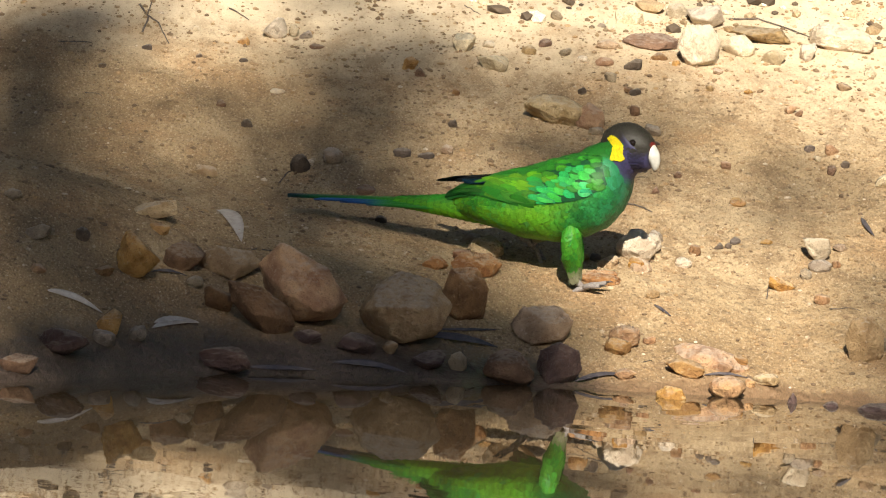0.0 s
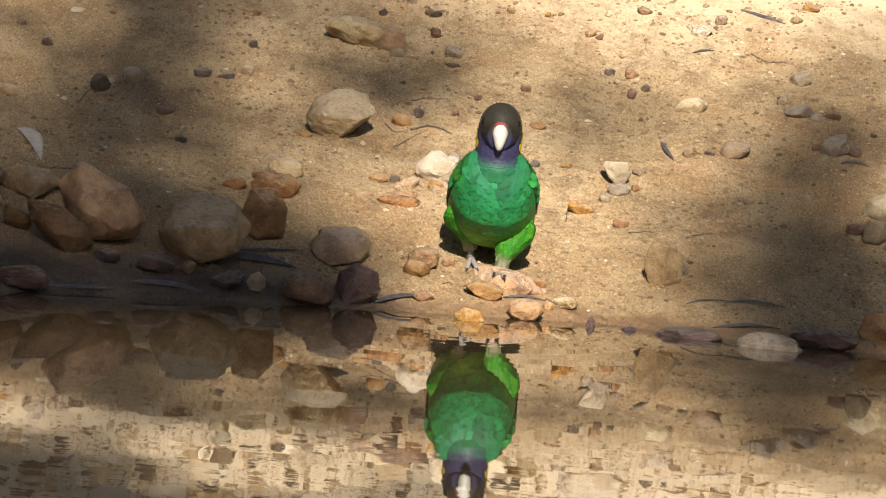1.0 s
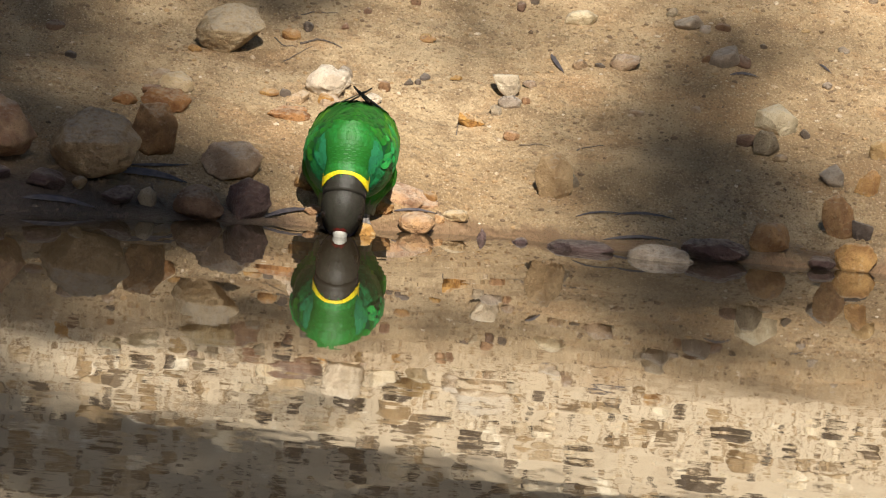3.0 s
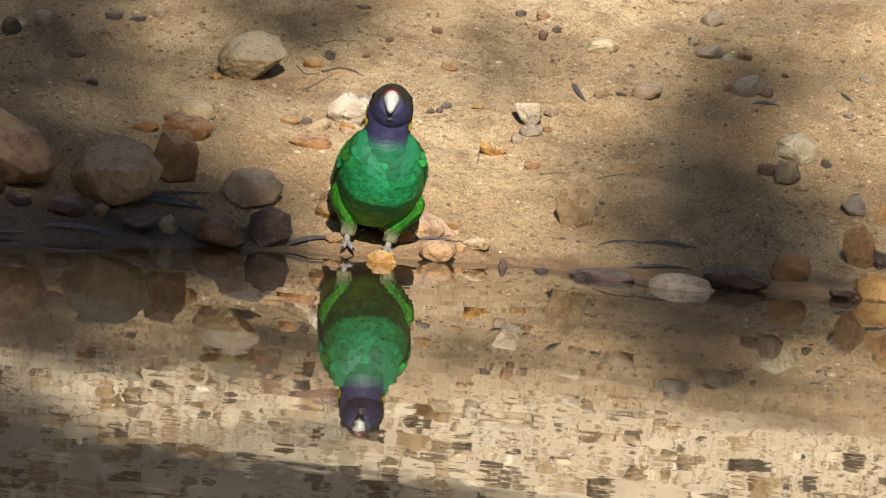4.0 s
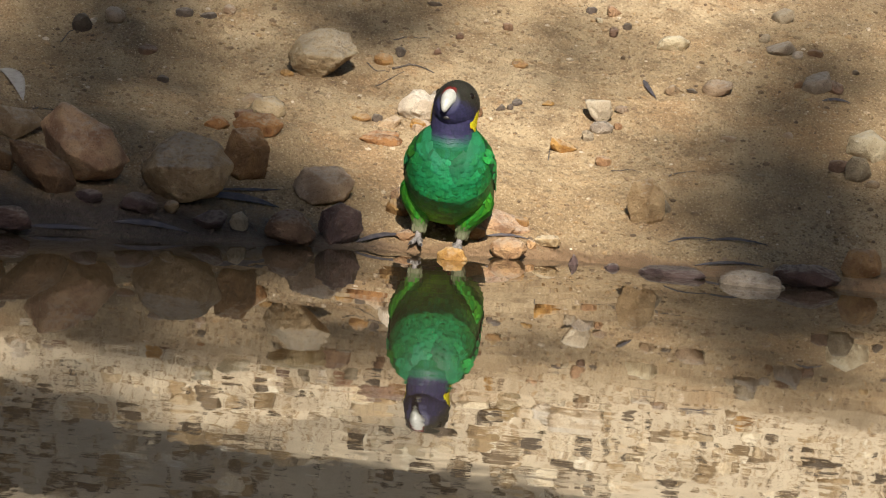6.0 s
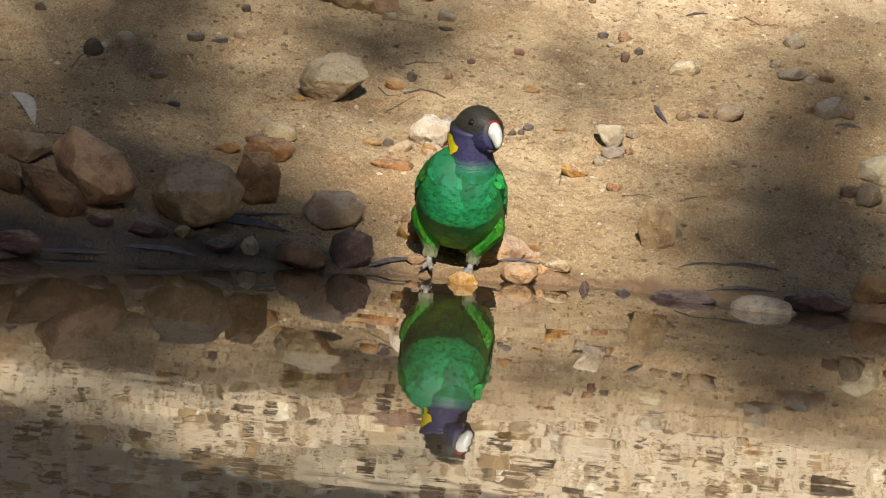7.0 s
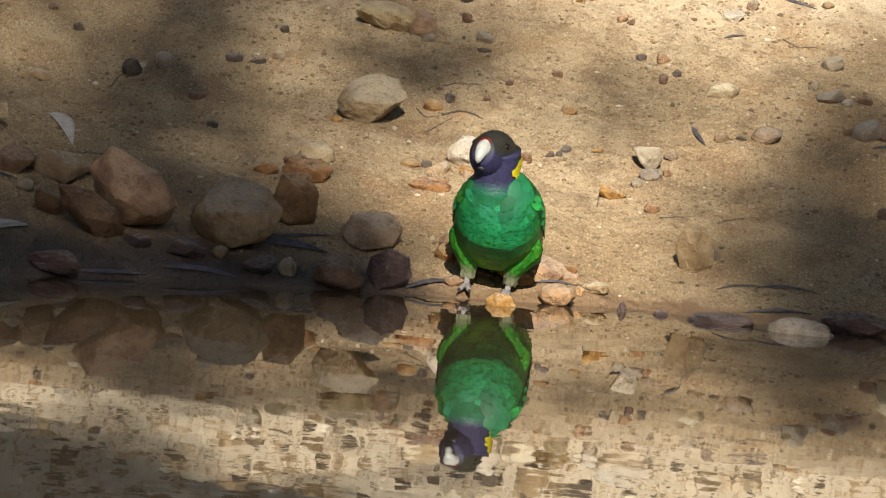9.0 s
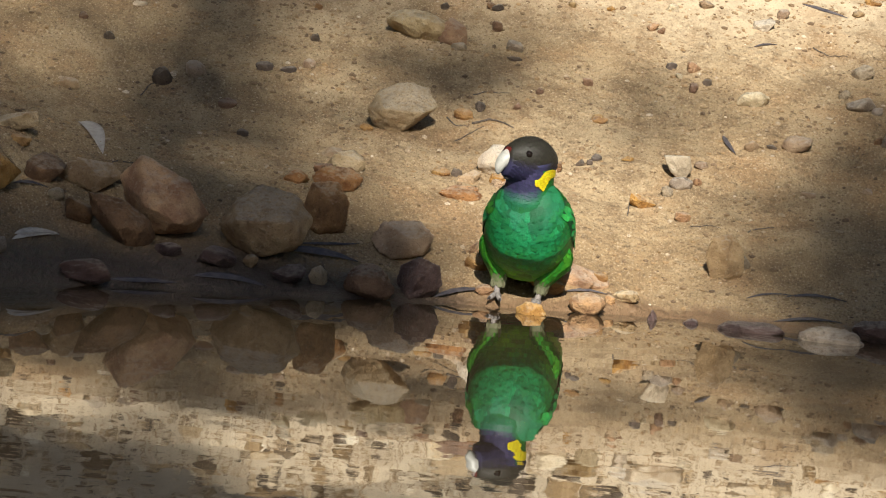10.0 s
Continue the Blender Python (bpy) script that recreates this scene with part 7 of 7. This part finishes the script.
    walk(leg_left, [
        (0, pose(-0.0218, 0.0348, 0.0212, 21.6, 46.6, 16.1)),
        (0.1, pose(0.0004, 0.0209, 0.0188, -4.7, 30.9, -2.4)),
        (0.2, pose(0.0140, 0.0136, 0.0181, -14.0, 15.4, -3.8)),
        (0.3, pose(0.0265, 0.0315, 0.0175, 9.9, 0.2, 0.0)),
        (0.45, pose(0.0341, 0.0356, -0.0047, 11.1, -11.0, -2.1)),
        (0.5, pose(0.0245, 0.0314, -0.0034, 7.4, -3.6, -0.5)),
        (0.58, pose(0.0060, 0.0257, 0.0005, 1.9, 11.8, 0.4)),
        (0.66, pose(-0.0157, 0.0150, 0.0054, -12.5, 29.7, -6.3)),
        (0.7, pose(-0.0222, 0.0110, 0.0070, -19.3, 33.5, -10.9)),
        (0.76, pose(-0.0286, 0.0114, 0.0088, -20.9, 37.3, -13.0)),
        (0.85, pose(-0.0102, 0.0085, 0.0127, -23.3, 16.3, -6.9)),
        (0.88, pose(-0.0071, 0.0084, 0.0141, -23.8, 12.6, -5.5)),
        (1, pose(0.0191, 0.0120, -0.0067, -12.3, -16.6, 3.5)),
        (1.05, pose(0.0167, 0.0111, -0.0059, -13.1, -14.5, 3.3)),
        (1.2, pose(0.0103, 0.0072, -0.0038, -16.9, -8.6, 2.6)),
        (1.35, pose(-0.0097, 0.0216, 0.0007, -2.7, 11.6, -0.5)),
        (1.36, pose(-0.0101, 0.0222, 0.0008, -2.0, 11.9, -0.4)),
        (1.42, pose(-0.0178, 0.0283, 0.0024, 5.0, 19.9, 1.7)),
        (1.5, pose(-0.0148, 0.0310, 0.0138, 10.3, 20.6, 3.6)),
        (1.52, pose(-0.0128, 0.0301, 0.0156, 9.3, 19.0, 3.0)),
        (1.66, pose(0.0030, 0.0199, -0.0031, -4.1, -1.9, 0.1)),
        (1.7, pose(0.0004, 0.0199, -0.0023, -4.2, 0.7, -0.1)),
        (1.8, pose(0.0005, 0.0199, -0.0023, -4.2, 0.6, -0.0)),
        (1.9, pose(0.0005, 0.0199, -0.0023, -5.0, -3.0, 0.3)),
        (2, pose(0.0005, 0.0199, -0.0023, -5.0, -4.8, 0.4)),
        (2.12, pose(0.0005, 0.0199, -0.0023, -4.7, -6.8, 0.6)),
        (2.2, pose(0.0005, 0.0199, -0.0023, -4.7, -6.8, 0.6)),
        (2.5, pose(0.0005, 0.0199, -0.0023, -4.7, -6.8, 0.6)),
        (2.8, pose(0.0005, 0.0199, -0.0023, -4.7, -6.8, 0.6)),
        (2.97, pose(0.0005, 0.0199, -0.0023, -4.7, -6.8, 0.6)),
        (3.15, pose(0.0005, 0.0199, -0.0023, -4.7, -6.8, 0.6)),
        (3.35, pose(0.0005, 0.0199, -0.0023, -4.3, -3.1, 0.2)),
        (3.6, pose(0.0023, 0.0198, -0.0023, -11.0, -1.2, 0.1)),
        (3.8, pose(0.0030, 0.0197, -0.0023, -11.1, -1.9, 0.2)),
        (4.1, pose(0.0030, 0.0197, -0.0023, -11.1, -1.9, 0.2)),
        (4.35, pose(0.0030, 0.0197, -0.0023, -11.1, -1.9, 0.2)),
        (4.6, pose(0.0030, 0.0197, -0.0023, -11.1, -1.9, 0.2)),
        (4.7, pose(0.0030, 0.0197, -0.0023, -12.2, -5.9, 0.6)),
        (4.8, pose(0.0036, 0.0195, -0.0023, -4.9, -8.3, 0.7)),
        (4.95, pose(0.0033, 0.0196, -0.0023, -5.0, -9.8, 0.9)),
        (5.15, pose(0.0026, 0.0197, -0.0023, -4.9, -9.1, 0.8)),
        (5.32, pose(0.0005, 0.0199, -0.0023, -4.7, -6.8, 0.6)),
        (5.4, pose(0.0005, 0.0199, -0.0023, -6.5, -6.8, 0.6)),
        (5.5, pose(0.0005, 0.0199, -0.0023, -7.8, -3.5, 0.3)),
        (5.6, pose(0.0005, 0.0199, -0.0023, -10.9, 0.6, -0.0)),
        (5.7, pose(0.0005, 0.0199, -0.0023, -10.9, 0.6, -0.0)),
        (5.95, pose(0.0005, 0.0199, -0.0023, -10.9, 0.6, -0.0)),
        (6.2, pose(0.0005, 0.0199, -0.0023, -10.9, 0.6, -0.0)),
        (6.5, pose(0.0005, 0.0199, -0.0023, -10.9, 0.6, -0.0)),
        (6.8, pose(0.0005, 0.0199, -0.0023, -10.9, 0.6, -0.0)),
        (6.9, pose(0.0005, 0.0199, -0.0023, -10.9, 0.6, -0.0)),
        (7, pose(0.0005, 0.0199, -0.0023, -10.9, 0.6, -0.0)),
        (7.3, pose(0.0005, 0.0199, -0.0023, -10.9, 0.6, -0.0)),
        (7.4, pose(0.0005, 0.0199, -0.0023, -10.9, 0.6, -0.0)),
        (7.5, pose(0.0005, 0.0199, -0.0023, -4.3, -2.6, 0.2)),
        (7.6, pose(0.0005, 0.0199, -0.0023, -5.2, -5.7, 0.5)),
        (7.7, pose(0.0005, 0.0199, -0.0023, -4.7, -6.8, 0.6)),
        (7.9, pose(0.0000, 0.0199, -0.0023, -4.7, -6.2, 0.5)),
        (8.1, pose(-0.0005, 0.0199, -0.0023, -4.7, -5.6, 0.5)),
        (8.2, pose(-0.0008, 0.0199, -0.0023, -6.5, -6.0, 0.5)),
        (8.3, pose(0.0005, 0.0199, -0.0023, -7.8, -3.5, 0.3)),
        (8.4, pose(0.0005, 0.0199, -0.0023, -9.7, -0.8, 0.1)),
        (8.5, pose(0.0005, 0.0199, -0.0023, -10.9, 0.6, -0.0)),
        (8.75, pose(0.0005, 0.0199, -0.0023, -10.9, 0.6, -0.0)),
        (9, pose(0.0005, 0.0199, -0.0023, -10.9, 0.6, -0.0)),
        (9.25, pose(0.0005, 0.0199, -0.0023, -10.9, 0.6, -0.0)),
        (9.5, pose(0.0005, 0.0199, -0.0023, -10.9, 0.6, -0.0)),
        (9.7, pose(0.0005, 0.0199, -0.0023, -11.0, 0.6, -0.1)),
        (10, pose(0.0005, 0.0199, -0.0023, -11.1, 0.7, -0.1)),
    ])
    walk(leg_right, [
        (0, pose(0.0588, -0.0097, -0.0104, 12.1, -23.0, -4.8)),
        (0.1, pose(0.0442, -0.0066, -0.0082, 14.2, -13.2, -3.3)),
        (0.2, pose(0.0244, -0.0043, -0.0052, 16.5, 1.8, 0.5)),
        (0.3, pose(0.0108, -0.0035, -0.0029, 18.3, 12.7, 4.2)),
        (0.45, pose(-0.0131, -0.0311, 0.0001, -8.6, 31.8, -4.5)),
        (0.5, pose(-0.0168, -0.0400, 0.0009, -19.8, 32.4, -10.9)),
        (0.58, pose(0.0070, -0.0295, 0.0078, -7.0, 12.3, -1.5)),
        (0.66, pose(0.0311, -0.0148, -0.0100, 8.8, -16.4, -2.5)),
        (0.7, pose(0.0248, -0.0181, -0.0083, 5.7, -12.9, -1.3)),
        (0.76, pose(0.0194, -0.0152, -0.0063, 8.8, -11.1, -1.7)),
        (0.85, pose(0.0062, -0.0119, -0.0019, 13.1, -3.5, -0.8)),
        (0.88, pose(0.0014, -0.0115, -0.0003, 13.9, 1.2, 0.3)),
        (1, pose(-0.0115, -0.0141, 0.0045, 12.4, 14.5, 3.2)),
        (1.05, pose(-0.0167, -0.0152, 0.0062, 11.8, 20.7, 4.2)),
        (1.2, pose(0.0063, -0.0338, 0.0166, -15.5, -7.7, 2.1)),
        (1.35, pose(0.0477, -0.0371, -0.0098, -14.3, -34.9, 8.3)),
        (1.36, pose(0.0496, -0.0371, -0.0109, -14.2, -35.5, 8.3)),
        (1.42, pose(0.0385, -0.0305, -0.0082, -6.9, -30.5, 3.5)),
        (1.5, pose(0.0239, -0.0219, -0.0047, 2.1, -20.8, -0.8)),
        (1.52, pose(0.0226, -0.0217, -0.0043, 2.3, -19.9, -0.8)),
        (1.66, pose(0.0080, -0.0204, -0.0001, 3.8, -7.2, -0.5)),
        (1.7, pose(0.0051, -0.0201, 0.0007, 4.2, -4.2, -0.3)),
        (1.8, pose(0.0047, -0.0194, 0.0007, 4.9, -3.8, -0.3)),
        (1.9, pose(0.0047, -0.0194, 0.0007, 5.9, -8.4, -0.9)),
        (2, pose(0.0047, -0.0194, 0.0007, 6.0, -10.4, -1.1)),
        (2.12, pose(0.0047, -0.0194, 0.0007, 5.6, -12.0, -1.2)),
        (2.2, pose(0.0047, -0.0194, 0.0007, 5.6, -12.0, -1.2)),
        (2.5, pose(0.0047, -0.0194, 0.0007, 5.6, -12.0, -1.2)),
        (2.8, pose(0.0047, -0.0194, 0.0007, 5.6, -12.0, -1.2)),
        (2.97, pose(0.0047, -0.0194, 0.0007, 5.6, -12.0, -1.2)),
        (3.15, pose(0.0047, -0.0194, 0.0007, 5.6, -12.0, -1.2)),
        (3.35, pose(0.0047, -0.0194, 0.0007, 5.1, -7.8, -0.7)),
        (3.6, pose(0.0030, -0.0198, 0.0007, -1.7, -2.1, -0.2)),
        (3.8, pose(0.0023, -0.0198, 0.0007, -1.8, -1.3, -0.1)),
        (4.1, pose(0.0023, -0.0198, 0.0007, -1.8, -1.3, -0.1)),
        (4.35, pose(0.0023, -0.0198, 0.0007, -1.8, -1.3, -0.1)),
        (4.6, pose(0.0023, -0.0198, 0.0007, -1.8, -1.3, -0.1)),
        (4.7, pose(0.0023, -0.0198, 0.0007, -0.6, -5.4, -0.6)),
        (4.8, pose(0.0016, -0.0199, 0.0007, 4.8, -6.4, -0.5)),
        (4.95, pose(0.0019, -0.0199, 0.0007, 5.0, -8.8, -0.8)),
        (5.15, pose(0.0026, -0.0198, 0.0007, 5.1, -9.6, -0.9)),
        (5.32, pose(0.0047, -0.0194, 0.0007, 5.6, -12.0, -1.2)),
        (5.4, pose(0.0047, -0.0194, 0.0007, 4.5, -12.3, -1.3)),
        (5.5, pose(0.0047, -0.0194, 0.0007, 2.8, -8.8, -0.9)),
        (5.6, pose(0.0047, -0.0194, 0.0007, -1.3, -4.0, -0.4)),
        (5.7, pose(0.0047, -0.0194, 0.0007, -1.3, -4.0, -0.4)),
        (5.95, pose(0.0047, -0.0194, 0.0007, -1.3, -4.0, -0.4)),
        (6.2, pose(0.0047, -0.0194, 0.0007, -1.3, -4.0, -0.4)),
        (6.5, pose(0.0047, -0.0194, 0.0007, -1.3, -4.0, -0.4)),
        (6.8, pose(0.0047, -0.0194, 0.0007, -1.3, -4.0, -0.4)),
        (6.9, pose(0.0047, -0.0194, 0.0007, -1.3, -4.0, -0.4)),
        (7, pose(0.0047, -0.0194, 0.0007, -1.3, -4.0, -0.4)),
        (7.3, pose(0.0047, -0.0194, 0.0007, -1.3, -4.0, -0.4)),
        (7.4, pose(0.0047, -0.0194, 0.0007, -1.3, -4.0, -0.4)),
        (7.5, pose(0.0047, -0.0194, 0.0007, 5.0, -7.2, -0.6)),
        (7.6, pose(0.0047, -0.0194, 0.0007, 5.1, -10.9, -1.1)),
        (7.7, pose(0.0047, -0.0194, 0.0007, 5.6, -12.0, -1.2)),
        (7.9, pose(0.0052, -0.0193, 0.0007, 5.8, -12.6, -1.3)),
        (8.1, pose(0.0057, -0.0191, 0.0007, 6.0, -13.1, -1.4)),
        (8.2, pose(0.0060, -0.0190, 0.0007, 5.1, -14.8, -1.7)),
        (8.3, pose(0.0047, -0.0194, 0.0007, 2.8, -8.8, -0.9)),
        (8.4, pose(0.0047, -0.0194, 0.0007, 0.6, -5.8, -0.6)),
        (8.5, pose(0.0047, -0.0194, 0.0007, -1.3, -4.0, -0.4)),
        (8.75, pose(0.0047, -0.0194, 0.0007, -1.3, -4.0, -0.4)),
        (9, pose(0.0047, -0.0194, 0.0007, -1.3, -4.0, -0.4)),
        (9.25, pose(0.0047, -0.0194, 0.0007, -1.3, -4.0, -0.4)),
        (9.5, pose(0.0047, -0.0194, 0.0007, -1.3, -4.0, -0.4)),
        (9.7, pose(0.0047, -0.0194, 0.0007, -1.2, -4.1, -0.4)),
        (10, pose(0.0047, -0.0194, 0.0007, -1.1, -4.2, -0.4)),
    ])
    for k, drop in enumerate(drops):  # scooped up by the beak, then let fall
        second = k >= 10
        away = 5.37 + 0.016 * k if not second else 8.40 + 0.03 * (k - 10)
        x, y, z = (0.0640 + 0.0004 * (k % 4), -0.1640 + 0.0004 * (k % 3), 0.078) if not second else (0.0610, -0.1560, 0.100)
        dip = 5.15 if not second else 8.05
        rows = [(0, pose(0.060, -0.150, -0.02)), (dip, pose(0.060, -0.150, -0.02)), (away - 0.08, pose(x, y + 0.012, z + 0.004)), (away, pose(x, y, z))]
        fall = math.sqrt(2 * z / 9.8)
        rows += [(away + fall * f, pose(x, y, z * (1 - f * f))) for f in (0.35, 0.7, 1.0)]
        walk(drop, rows + [(away + fall + 0.1, pose(x, y, -0.02)), (10, pose(x, y, -0.02))])
    walk(water, [(0, pose(0, -4.0, 0)), (10, pose(0.05, -4.25, 0))])


motions()
